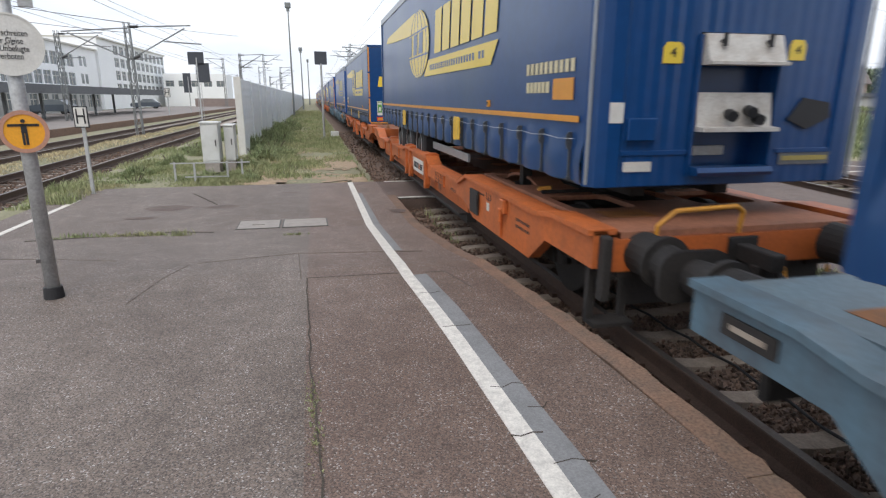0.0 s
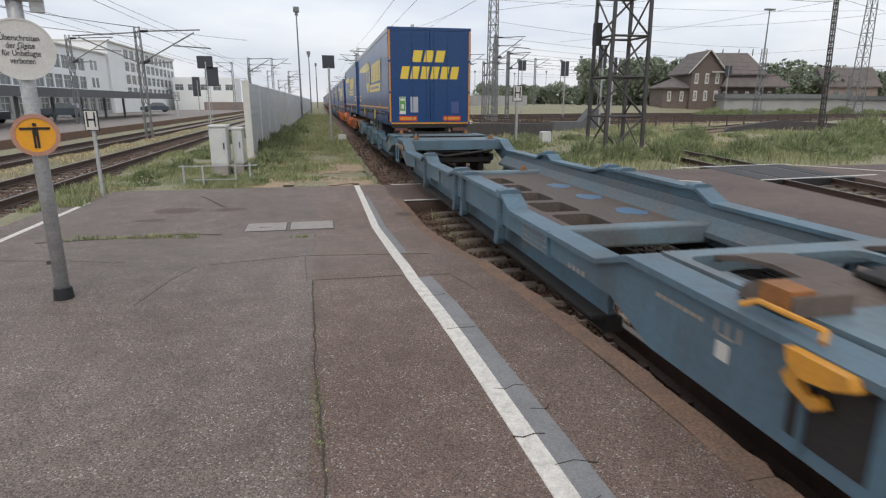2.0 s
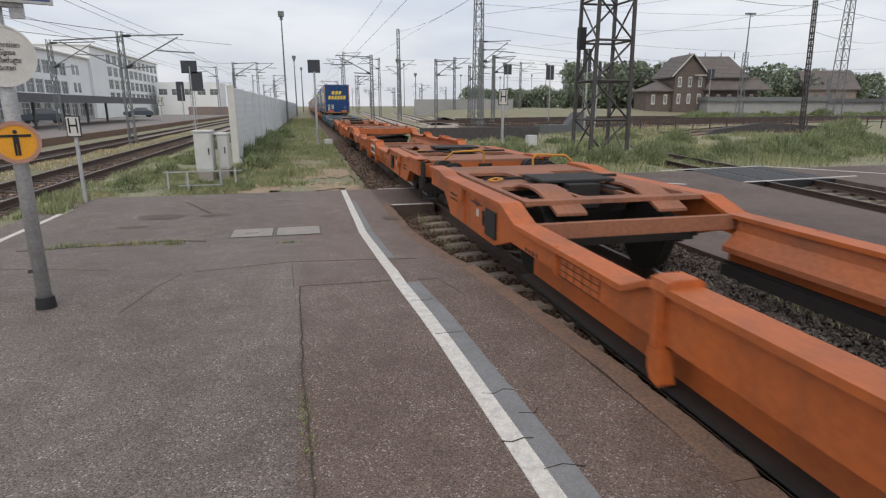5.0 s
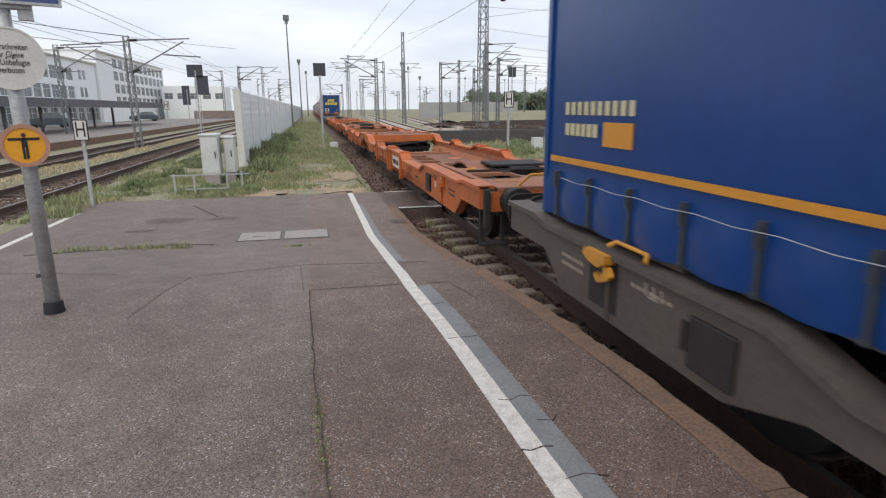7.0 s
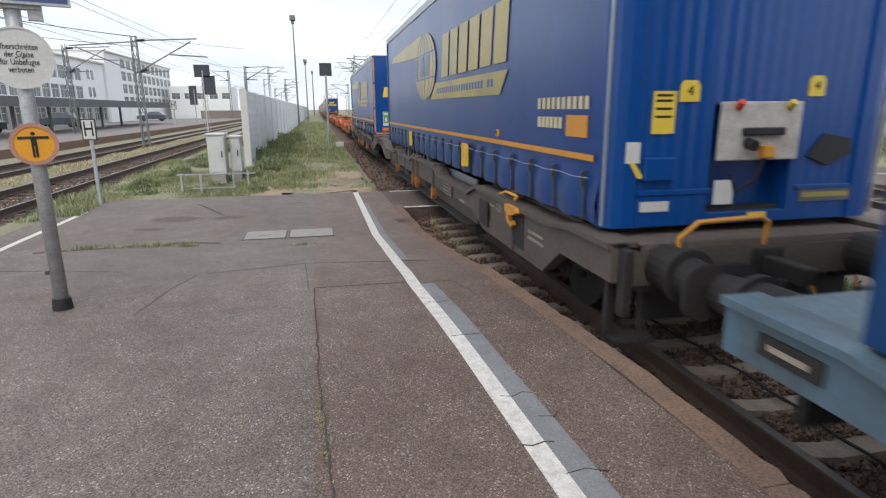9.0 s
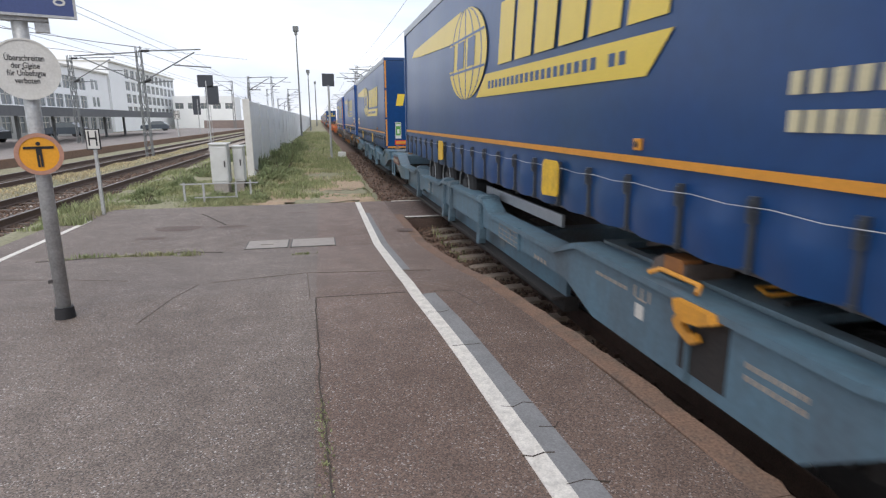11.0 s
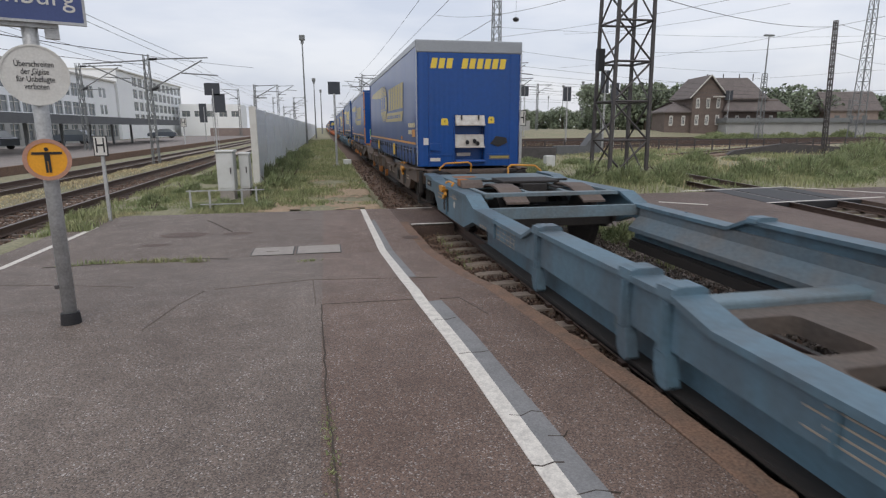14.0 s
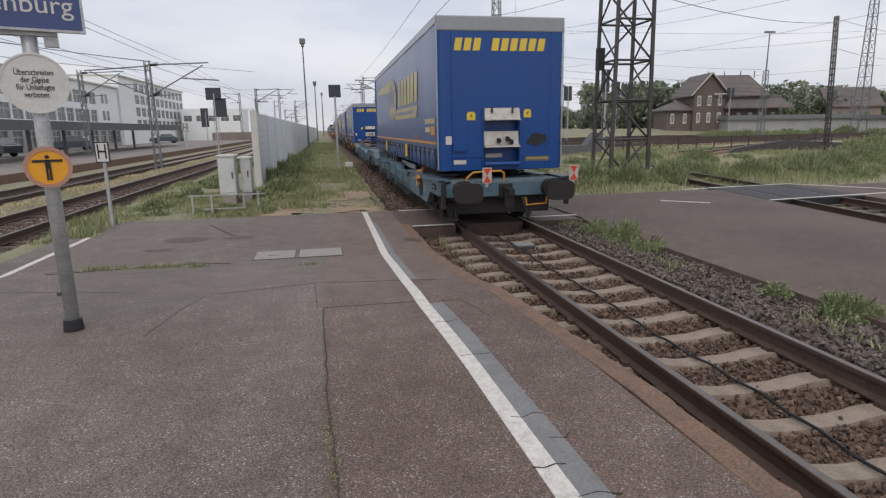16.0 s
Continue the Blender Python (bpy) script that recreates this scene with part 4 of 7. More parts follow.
def build_tree(x, y, z, h, w, seed):
    rnd = random.Random(seed)
    tree = thing("tree", "dense dark green broadleaf tree behind the yard", "tree", "trees behind the yard", at=pose(x, y, z))
    bm = bmesh.new()
    rod(bm, (0, 0, -0.3), (0.1, 0, h * 0.45), 0.03 * h, 0.018 * h, 7)
    for k in range(5):
        a = k * 1.3 + rnd.random()
        rod(bm, (0.05, 0, h * (0.28 + 0.04 * k)), (math.cos(a) * w * 0.3, math.sin(a) * w * 0.3, h * (0.55 + 0.06 * k)), 0.012 * h, 0.005 * h, 5)
    part("trunk", bm, M_BARK, tree)
    rng = np.random.default_rng(seed)
    lobes = [(rnd.uniform(-0.3, 0.3) * w, rnd.uniform(-0.3, 0.3) * w, h * rnd.uniform(0.22, 0.85), rnd.uniform(0.16, 0.28) * w) for _ in range(11)]
    pts = []
    for lx, ly, lz, lr in lobes:
        d = rng.normal(size=(130, 3))
        d /= np.linalg.norm(d, axis=1)[:, None]
        pts.append(np.array([lx, ly, lz]) + d * lr * rng.uniform(0.7, 1.1, (130, 1)) * np.array([1, 1, 0.8]))
    p = np.concatenate(pts)
    n = len(p)
    u, v = rng.normal(size=(n, 3)), rng.normal(size=(n, 3))
    s = 0.035 * h * rng.uniform(0.6, 1.4, (n, 1))
    u, v = u / np.linalg.norm(u, axis=1)[:, None] * s, v / np.linalg.norm(v, axis=1)[:, None] * s
    q = np.stack([p - u, p + v, p + u, p - v], 1).reshape(-1, 3)
    me = bpy.data.meshes.new("crown")
    me.from_pydata(q.tolist(), [], [(4 * k, 4 * k + 1, 4 * k + 2, 4 * k + 3) for k in range(n)])
    me.materials.append(M_LEAF)
    part("crown", me, None, tree)
    return tree


rnd = random.Random(21)
TREES = [build_tree(0, 0, 0, 11, 11, 30 + k) for k in range(4)]
for k, t in enumerate(TREES):
    t.matrix_basis = pose(58 + 7 * k, 124, 0.8, 0, 0, 90 * k)
for k in range(44):
    # bands of trees, told by how far to the right of the line they stand
    if k < 14:
        r, y = 0.27 + 0.014 * k, 170 + 30 * rnd.random()
    elif k < 26:
        r, y = 0.46 + 0.018 * (k - 14), 118 + 16 * rnd.random()
    else:
        r, y = 0.72 + 0.024 * (k - 26), 118 + 14 * rnd.random()
    size = 0.72 if k < 14 else 0.68 if k < 19 else rnd.uniform(0.85, 1.05)
    copy_thing(TREES[k % 4], pose(r * y, y, rnd.uniform(-0.8, 0.6), 0, 0, rnd.uniform(0, 360)) @ Matrix.Diagonal((size, size, size, 1)))


# ---- signs and small equipment on the platform ----
def disc(bm, x, y, z, r, thick, segs=40):
    bmesh.ops.create_cone(bm, cap_ends=True, segments=segs, radius1=r, radius2=r, depth=thick, matrix=Matrix.Translation((x, y, z)) @ Matrix.Rotation(math.pi / 2, 4, "X"))
    return bm


def face(x, y, z, turn=0):
    """Where lettering stands that is read from the side of negative y."""
    return Matrix.Translation((x, y, z)) @ Matrix.Rotation(radians(turn), 4, "Z") @ Matrix.Rotation(math.pi / 2, 4, "X")


def build_sign_post():
    post = thing("sign_post", "galvanised post with a white notice disc and amber warning disc", "sign post", at=pose(-4.97, 5.42, 0.28, 0, 0, 20))
    part("pole", rod(bmesh.new(), (0, 0, 0), (0, 0, 3.2), 0.057, sides=24), M_GALV, post, smooth=True)
    part("base_collar", rod(bmesh.new(), (0, 0, 0), (0, 0, 0.10), 0.082, 0.074, 24), M_BLACK, post)
    part("pole_cap_screw", boxes((-0.085, -0.05, -0.03, 0.0, 0.33, 0.36)), M_DARKSTEEL, post)
    notice = part("notice_disc", disc(bmesh.new(), 0, -0.075, 2.11, 0.232, 0.012, 56), M_SIGNWHITE, post, "round off-white notice disc with dark lettering")
    part("rim", ring(0, -0.083, 2.11, 0.222, 0.236, 0.008), M_SIGNWHITE, notice)
    for k, line in enumerate(("Überschreiten", "der Gleise", "für Unbefugte", "verboten")):
        words(line, 0.062, face(0, -0.083, 2.195 - 0.058 * k) @ Matrix.Diagonal((0.74, 1.05, 1, 1)), "lettering", M_BLACK, notice)
    for sx in (-0.02, 0.025):
        part("screw", disc(bmesh.new(), sx, -0.083, 2.113, 0.007, 0.006, 10), M_BLACK, notice)
    amber = part("warning_disc", disc(bmesh.new(), 0, -0.075, 1.44, 0.142, 0.012, 48), M_SIGNYELLOW, post, "amber disc with a black pictogram")
    part("rim", ring(0, -0.080, 1.44, 0.138, 0.170, 0.014), M_SIGNRIM, amber)
    bm = boxes((-0.105, 0.105, -0.087, -0.081, 1.483, 1.503), (-0.020, 0.020, -0.087, -0.081, 1.43, 1.502), (-0.020, -0.003, -0.087, -0.081, 1.335, 1.44), (0.003, 0.020, -0.087, -0.081, 1.335, 1.44))
    disc(bm, 0, -0.084, 1.525, 0.016, 0.006, 14)
    part("pictogram", bm, M_BLACK, amber)
    for z in (2.30, 1.98, 1.52, 1.36):
        part("clamp", ring_z(0, 0, z, 0.057, 0.064, 0.03), M_GALV, post)
    board = part("station_board", boxes((-0.55, 0.38, -0.10, -0.07, 2.53, 2.93)), M_SIGNBLUE, post, "dark blue station name board with white lettering")
    part("board_frame", plate_xz(-0.57, 0.40, 2.51, 2.95, -0.105, -0.065, 0.02), M_GALV, board)
    words("Offenburg", 0.20, face(-0.08, -0.103, 2.71), "lettering", M_SIGNWHITE, board)
    part("board_bracket", boxes((-0.2, 0.2, -0.07, 0.02, 2.48, 2.51), (0.10, 0.20, -0.06, 0.0, 2.40, 2.50)), M_GALV, post)


def ring(x, y, z, r0, r1, thick, segs=48):
    bm = bmesh.new()
    prof = [(r0, -thick / 2), (r1, -thick / 2), (r1, thick / 2), (r0, thick / 2)]
    rows = [[bm.verts.new((x + r * math.cos(a), y + d, z + r * math.sin(a))) for r, d in prof] for a in np.linspace(0, 2 * math.pi, segs + 1)[:-1]]
    for i in range(segs):
        r, q = rows[i], rows[(i + 1) % segs]
        for k in range(4):
            bm.faces.new((r[k], r[(k + 1) % 4], q[(k + 1) % 4], q[k]))
    return bm


def ring_z(x, y, z, r0, r1, thick, segs=20):
    bm = ring(0, 0, 0, r0, r1, thick, segs)
    bmesh.ops.transform(bm, matrix=Matrix.Translation((x, y, z)) @ Matrix.Rotation(math.pi / 2, 4, "X"), verts=bm.verts)
    return bm


def plate_xz(x0, x1, z0, z1, y0, y1, w):
    return boxes((x0, x1, y0, y1, z0, z0 + w), (x0, x1, y0, y1, z1 - w, z1), (x0, x0 + w, y0, y1, z0 + w, z1 - w), (x1 - w, x1, y0, y1, z0 + w, z1 - w))


build_sign_post()


def build_h_sign(x, y, z, h, s=1.0, post_mat=M_GALV):
    sg = thing("stop_board", "white board with a black letter H on a thin post", "railway sign", "stop boards", at=pose(x, y, z))
    part("post", boxes((-0.03 * s, 0.03 * s, -0.03 * s, 0.03 * s, 0, h)), post_mat, sg)
    b = part("board", boxes((-0.135 * s, 0.135 * s, -0.06, -0.035, h - 0.42 * s, h)), M_BLACK, sg)
    part("white_field", boxes((-0.115 * s, 0.115 * s, -0.066, -0.060, h - 0.40 * s, h - 0.02 * s)), M_SIGNWHITE, b)
    words("H", 0.37 * s, Matrix.Translation((0, -0.070, h - 0.21 * s)) @ Matrix.Rotation(math.pi / 2, 4, "X") @ Matrix.Diagonal((0.78, 1.18, 1, 1)), "letter", M_BLACK, b, 0.003)


build_h_sign(-7.24, 13.3, 0.0, 1.82)
build_h_sign(6.65, 27, -0.05, 2.8, 1.75)
build_h_sign(-16.2, 62, 0.3, 2.6, 2.0)


def build_cabinets():
    for x0, x1, y0, y1, h, nm in ((-5.55, -5.12, 16.4, 17.0, 1.33, "larger"), (-5.02, -4.76, 16.75, 17.3, 1.25, "smaller")):
        c = thing("switch_cabinet", f"{nm} pale grey electrical switch cabinet on a plinth", "switch cabinet", "switch cabinets beside the platform")
        part("plinth", boxes((x0 + 0.03, x1 - 0.03, y0 + 0.03, y1 - 0.03, -0.05, 0.32), bevel=0.01), M_MANHOLE, c)
        part("body", boxes((x0, x1, y0, y1, 0.32, h), bevel=0.012), M_CABINET, c)
        part("door", boxes((x0 + 0.03, x1 - 0.03, y0 - 0.014, y0 + 0.002, 0.37, h - 0.06), bevel=0.004), M_CABINET, c)
        part("door_handle", boxes((x1 - 0.09, x1 - 0.06, y0 - 0.035, y0 - 0.014, 0.75, 0.92)), M_DARKSTEEL, c)
        part("lid", boxes((x0 - 0.03, x1 + 0.03, y0 - 0.03, y1 + 0.03, h, h + 0.05), bevel=0.012), M_CABINET, c)
    r = thing("guard_rail", "low grey steel guard rail in front of the cabinets", "guard rail")
    for x, y in ((-5.95, 14.9), (-5.45, 14.6), (-4.75, 14.9), (-4.45, 15.3)):
        part("post", boxes((x - 0.022, x + 0.022, y - 0.02, y + 0.02, -0.1, 0.50)), M_GALV, r)
    part("rail", boxes((-6.0, -4.2, 14.72, 14.745, 0.47, 0.495)), M_GALV, r)
    part("rail", boxes((-5.7, -4.7, 14.72, 14.745, 0.14, 0.165)), M_GALV, r)


build_cabinets()


def build_barrier():
    bar = thing("noise_barrier", "pale grey ribbed aluminium noise barrier between steel posts", "noise barrier", kind="structure")
    prof = []
    zs = np.linspace(0.0, 2.62, 43)
    prof = [(0.05 + (0.006 if k % 4 in (1, 2) else 0.0), z) for k, z in enumerate(zs)] + [(-0.05, 2.62), (-0.05, 0.0)]
    panel = mesh_of("panel", extrude_xz(prof, 0.06, 3.94), M_BARRIER)
    post = mesh_of("post", boxes((-0.08, 0.10, -0.055, 0.055, -0.3, 2.68), (-0.10, 0.12, -0.062, -0.050, -0.3, 2.68), (-0.10, 0.12, 0.050, 0.062, -0.3, 2.68)), M_SIGNWHITE)
    far_post = mesh_of("post", boxes((-0.08, 0.09, -0.045, 0.045, -0.3, 2.68)), M_BARRIER)
    for k in range(42):
        y = 21.0 + 4 * k
        p = part("panel", panel, None, bar)
        p.location = (-5.05, y, 0)
        q = part("post", post if k == 0 else far_post, None, bar)
        q.location = (-5.05, y, 0)
    return bar


build_barrier()


# ---- signals, lamp posts and masts ----
def build_signal(x, y, h, boxes_at, label, lift=0.0):
    s = thing("railway_signal", label, "railway signal", "signals of the yard", at=pose(x, y, lift))
    part("mast", rod(bmesh.new(), (0, 0, -0.2), (0, 0, h), 0.055, 0.05, 12), M_GALV, s)
    part("foot", boxes((-0.2, 0.2, -0.2, 0.2, -0.25, 0.12), bevel=0.02), M_MANHOLE, s)
    for (x0, x1, z0, z1) in boxes_at:
        b = part("back_board", boxes((x0, x1, -0.03, 0.0, z0, z1), (x0 + 0.05, x1 - 0.05, 0.0, 0.25, z0 + 0.05, z1 - 0.05)), M_SIGBOARD, s)
        part("hood", boxes((x0 + 0.08, x1 - 0.08, 0.25, 0.45, z1 - 0.20, z1 - 0.18)), M_SIGBOARD, b)
    part("ladder", rods([((-0.15, 0.1, 0.3), (-0.15, 0.1, h - 0.6)), ((0.15, 0.1, 0.3), (0.15, 0.1, h - 0.6))] + [((-0.15, 0.1, z), (0.15, 0.1, z)) for z in np.arange(0.5, h - 0.7, 0.35)], 0.015, 5) if h > 4.5 else rods([((0, -0.06, 0.2), (0, -0.06, 0.8))], 0.03), M_GALV, s)
    return s


build_signal(-2.10, 29.5, 3.6, [(-0.29, 0.29, 3.55, 4.15)], "grey signal post with a dark square board")
build_signal(-10.35, 45, 4.7, [(-0.55, 0.50, 4.25, 5.10), (-0.08, 0.80, 3.05, 4.35)], "tall railway signal with black boards")
build_signal(-16.6, 75, 4.4, [(-0.55, 0.3, 2.6, 4.8)], "railway signal with a black board")
build_signal(-8.7, 60, 2.0, [(-0.15, 0.15, 1.5, 2.2)], "low signal with a small white plate")
for x, y, h in ((17.5, 40, 6.0), (21.5, 46, 5.6), (66, 90, 7.6), (25, 64, 6.5), (29, 90, 8)):
    build_signal(x, y, h, [(-0.28 * y / 40, 0.28 * y / 40, h - 1.6, h)], "railway signal with a black board in the yard", ground_height(x, y))


def build_lamp_post(x, y, h, r, label):
    p = thing("lamp_post", label, "lamp post", "tall lamp posts", at=pose(x, y, 0))
    part("pole", rod(bmesh.new(), (0, 0, -0.2), (0, 0, h), r, r * 0.55, 10), M_MASTGREY, p)
    part("head", boxes((-0.32, 0.32, -0.3, 0.3, h, h + 0.55), bevel=0.05), M_MASTGREY, p)
    part("collar", rod(bmesh.new(), (0, 0, h - 0.35), (0, 0, h), r * 1.5, sides=10), M_MASTGREY, p)


build_lamp_post(-4.6, 70, 11.6, 0.12, "tall slim grey lamp post beside the barrier")
build_lamp_post(-4.0, 110, 10.1, 0.14, "tall slim grey lamp post beside the barrier")
build_lamp_post(-3.0, 190, 13, 0.22, "tall slim grey lamp post in the distance")


def build_lattice(x, y, h, w0, w1, label, material=M_DARKSTEEL, leg=0.05, step=0.0, z=None, group="lattice masts of the yard", turn=0):
    m = thing("lattice_mast", label, "lattice mast", group, at=pose(x, y, ground_height(x, y) - 0.1 if z is None else z, 0, 0, turn))
    at = lambda sx, sy, zz: (sx * (w0 + (w1 - w0) * zz / h) / 2, sy * (w0 + (w1 - w0) * zz / h) / 2, zz)
    for sx in (-1, 1):
        for sy in (-1, 1):
            a, b = Vector(at(sx, sy, 0)), Vector(at(sx, sy, h))
            part("leg", rod(bmesh.new(), a, b, leg, leg * 0.8, 4), material, m)
    zz, pairs = 0.15, []
    while zz < h - 0.2:
        s = step or (w0 + (w1 - w0) * zz / h) * 0.95
        z2 = min(h, zz + s)
        for p, q in (((-1, -1), (1, -1)), ((1, -1), (1, 1)), ((1, 1), (-1, 1)), ((-1, 1), (-1, -1))):
            pairs += [(at(*p, zz), at(*q, z2)) if len(pairs) % 16 < 8 else (at(*q, zz), at(*p, z2)), (at(*p, z2), at(*q, z2))] if leg > 0.045 else [(at(*p, zz), at(*q, z2))]
        zz = z2
    tagged(part("bracing", rods(pairs, leg * 0.5, 4), material, m), kind="stuff")
    return m


big = build_lattice(8.75, 21.2, 15, 1.55, 1.25, "broad dark lattice mast standing in weeds", leg=0.085, step=1.45)
part("signal_head", boxes((-1.12, -0.86, -0.1, 0.15, 4.2, 5.0)), M_BLACK, big)
part("foot_block", boxes((-1.1, 1.1, -1.1, 1.1, -0.3, 0.15), bevel=0.05), M_MANHOLE, big)
slim = build_lattice(33.0, 36, 9.3, 0.22, 0.18, "slim dark braced steel mast beside the crossing", leg=0.05, step=0.42)
slim.matrix_basis = slim.matrix_basis @ pose(0, 0, 0, 0, -2.5, 0)
build_lattice(15.2, 60, 20, 1.0, 0.6, "tall grey lattice mast", M_MASTGREY, 0.07, 1.2)
build_lattice(10.0, 80, 12, 0.45, 0.3, "grey lattice mast in the yard", M_MASTGREY, 0.06, 1.0)
build_lattice(77.0, 75, 24, 1.5, 0.6, "tall tapered grey lattice tower", M_MASTGREY, 0.08, 1.7)
build_lattice(55.8, 70, 9.0, 0.7, 0.45, "grey lattice mast with a lamp on a thin pole", M_MASTGREY, 0.06, 0.9)
lampr = thing("yard_lamp", "thin pole with a small flat lamp above a lattice mast", "lamp", at=pose(55.8, 70, 8.8))
part("pole", rod(bmesh.new(), (0, 0, 0), (0, 0, 4.9), 0.10, 0.06, 8), M_MASTGREY, lampr)
part("head", boxes((-0.7, 0.7, -0.2, 0.2, 4.85, 5.05)), M_MASTGREY, lampr)


def build_catenary_mast(x, y, h, arm, label, dz=0.0, r=0.15):
    """A mast with a bracket arm over its track and two stay tubes."""
    m = build_lattice(x, y, h, r * 2.2, r * 1.6, label, M_MASTGREY, 0.035 if y < 60 else 0.05, 0.7, z=dz, group="overhead line masts")
    s = 1 if arm > 0 else -1
    part("bracket", rods([((0, 0, h - 0.25), (arm, 0, h - 0.1)), ((0, 0, h - 1.9), (arm * 0.9, 0, h - 0.25)), ((arm * 0.55, 0, h - 0.95), (arm * 1.15, 0, h - 1.05)), ((0, 0, h - 1.9), (arm * 0.5, 0, h - 1.8))], 0.035 if y < 60 else 0.05, 6), M_MASTGREY, m)
    for pair in (((0.15 * s, 0, h - 0.24), (0.55 * s, 0, h - 0.22)), ((0.15 * s, 0, h - 1.87), (0.5 * s, 0, h - 1.72))):
        part("insulator", rods([pair], 0.07, 8), M_BLACK, m)
    return m


near_mast = build_catenary_mast(-12.05, 35.5, 5.9, 3.2, "overhead line mast with bracket arms between the tracks")
part("bracket", rods([((0, 0, 5.6), (-3.2, 0, 5.35)), ((0, 0, 4.0), (-2.9, 0, 5.3))], 0.035, 6), M_MASTGREY, near_mast)
build_catenary_mast(-12.0, 88, 8.0, 3.2, "overhead line mast between the tracks")
build_catenary_mast(-20, 48, 6.6, 3.0, "overhead line mast on the far platform")
rnd = random.Random(5)
for k in range(44):
    y = rnd.uniform(95, 330)
    x = rnd.choice((5.5, 9, 13, 18, 24, 30, 37, 46, 58, 70)) * y / 130 if k % 4 else rnd.choice((-8, -12, -16, -20)) * y / 130
    build_catenary_mast(x, y, rnd.uniform(8.0, 11.5), rnd.choice((-3.2, 3.2)), "overhead line mast in the distance", r=0.18)
for k in range(16):
    y = rnd.uniform(120, 260)
    x = rnd.uniform(0.06, 0.62) * y
    build_lamp_post(x, y, rnd.uniform(9, 16), 0.14, "distant thin yard lamp post")


def wire(a, b, sag, r, label="thin overhead line wire"):
    a, b = Vector(a), Vector(b)
    pts = [a.lerp(b, t) - Vector((0, 0, sag * 4 * t * (1 - t))) for t in np.linspace(0, 1, 13)]
    bm = bmesh.new()
    side = (b - a).normalized().cross(Vector((0.01, 0, 1))).normalized() * r
    up = Vector((0, 0, r)) if abs((b - a).normalized().z) < 0.9 else Vector((0, r, 0))
    rows = [[bm.verts.new(p + o) for o in (side, up, -side, -up)] for p in pts]
    for p, q in zip(rows, rows[1:]):
        for k in range(4):
            bm.faces.new((p[k], p[(k + 1) % 4], q[(k + 1) % 4], q[k]))
    bm.faces.new(rows[0])
    bm.faces.new(rows[-1][::-1])
    return solid("overhead_wire", bm, M_DARKSTEEL, label, "wire", "overhead wires")


# contact and carrying wires of the tracks
SUPPORTS = {0.75: (-8, 62, 126, 190, 254), -9.95: (-24, 35.5, 88, 150, 214), -13.65: (-24, 35.5, 88, 150, 214)}
for y in SUPPORTS[0.75]:
    build_catenary_mast(4.3, y, 7.2, -3.6, "overhead line mast beside the train's track", dz=-0.1)
for y in (-24, 150, 214):
    build_catenary_mast(-12.0, y, 7.2, 3.2, "overhead line mast between the side tracks", dz=-0.1)
for x, ys in SUPPORTS.items():
    for ya, yb in zip(ys, ys[1:]):
        wire((x, ya, 5.35), (x, yb, 5.35), 0.05, 0.009)
        wire((x, ya, 6.95 if ya != 35.5 else 5.75), (x, yb, 6.95 if yb != 35.5 else 5.75), 0.7, 0.009)
for x0, y0, turn, n in ((12.0, 46, -72, 75), (14.0, 53, -74, 80), (18.0, 61, -76, 80), (13.0, 68, -70, 90), (20.0, 78, -74, 90)):
    d = Vector((math.sin(radians(-turn)), math.cos(radians(turn)), 0))
    p, q = Vector((x0, y0, 0)), Vector((x0, y0, 0)) + d * n
    build_catenary_mast(p.x, p.y + 2.4, 7.4, 2.6, "overhead line mast in the yard")
    build_catenary_mast(q.x, q.y + 2.4, 7.4, 2.6, "overhead line mast in the yard")
    wire((p.x, p.y + 2.4, 7.2), (q.x, q.y + 2.4, 7.2), 0.9, 0.012)
    wire((p.x, p.y + 2.4, 5.6), (q.x, q.y + 2.4, 5.6), 0.1, 0.012)
for a, b in (((-30, 22, 8.6), (-12, 36, 5.9)), ((-30, 30, 8.0), (-12, 36, 5.4)), ((-34, 34, 9.2), (-9, 60, 7.6)), ((-12, 35.5, 5.7), (-12, 88, 7.8)), ((8.7, 21, 9.5), (60, 30, 13.5)), ((8.7, 21, 8.0), (60, 34, 11.0)), ((8.7, 21, 7.0), (33, 36, 8.8)), ((15.2, 60, 12), (77, 75, 15)), ((15.2, 60, 10), (55, 70, 9)), ((33, 36, 8.9), (80, 60, 11)), ((10, 80, 11.5), (15.2, 60, 13)), ((2, 200, 9), (15.2, 60, 13)), ((15.2, 60, 11), (40, 40, 14)), ((33, 36, 7.0), (90, 80, 12))):
    wire(a, b, 0.5, 0.014)
for a, b in (((42.9, 110, 13.2), (51.9, 50, 12.5)), ((39.7, 100, 17.9), (41.0, 50, 13.3)), ((47.2, 120, 10.8), (86.0, 80, 10.8)), ((48.3, 90, 13.9), (57.8, 55, 11.3)), ((10.7, 70, 14.8), (14.2, 40, 10.6))):
    wire(a, b, 0.6, 0.016)
for x, y, z in ((14.9, 55, 14.0), (15.6, 55, 11.9)):
    bm = bmesh.new()
    bmesh.ops.create_uvsphere(bm, u_segments=12, v_segments=8, radius=0.26, matrix=Matrix.Translation((x, y, z)) @ Matrix.Diagonal((1.2, 1, 0.8, 1)))
    rod(bm, (x, y, z), (x, y, z + 3.5), 0.012, sides=4)
    solid("wire_weight", bm, M_BLACK, "dark round ball hanging on an overhead wire", "ball", "balls on the overhead wires")


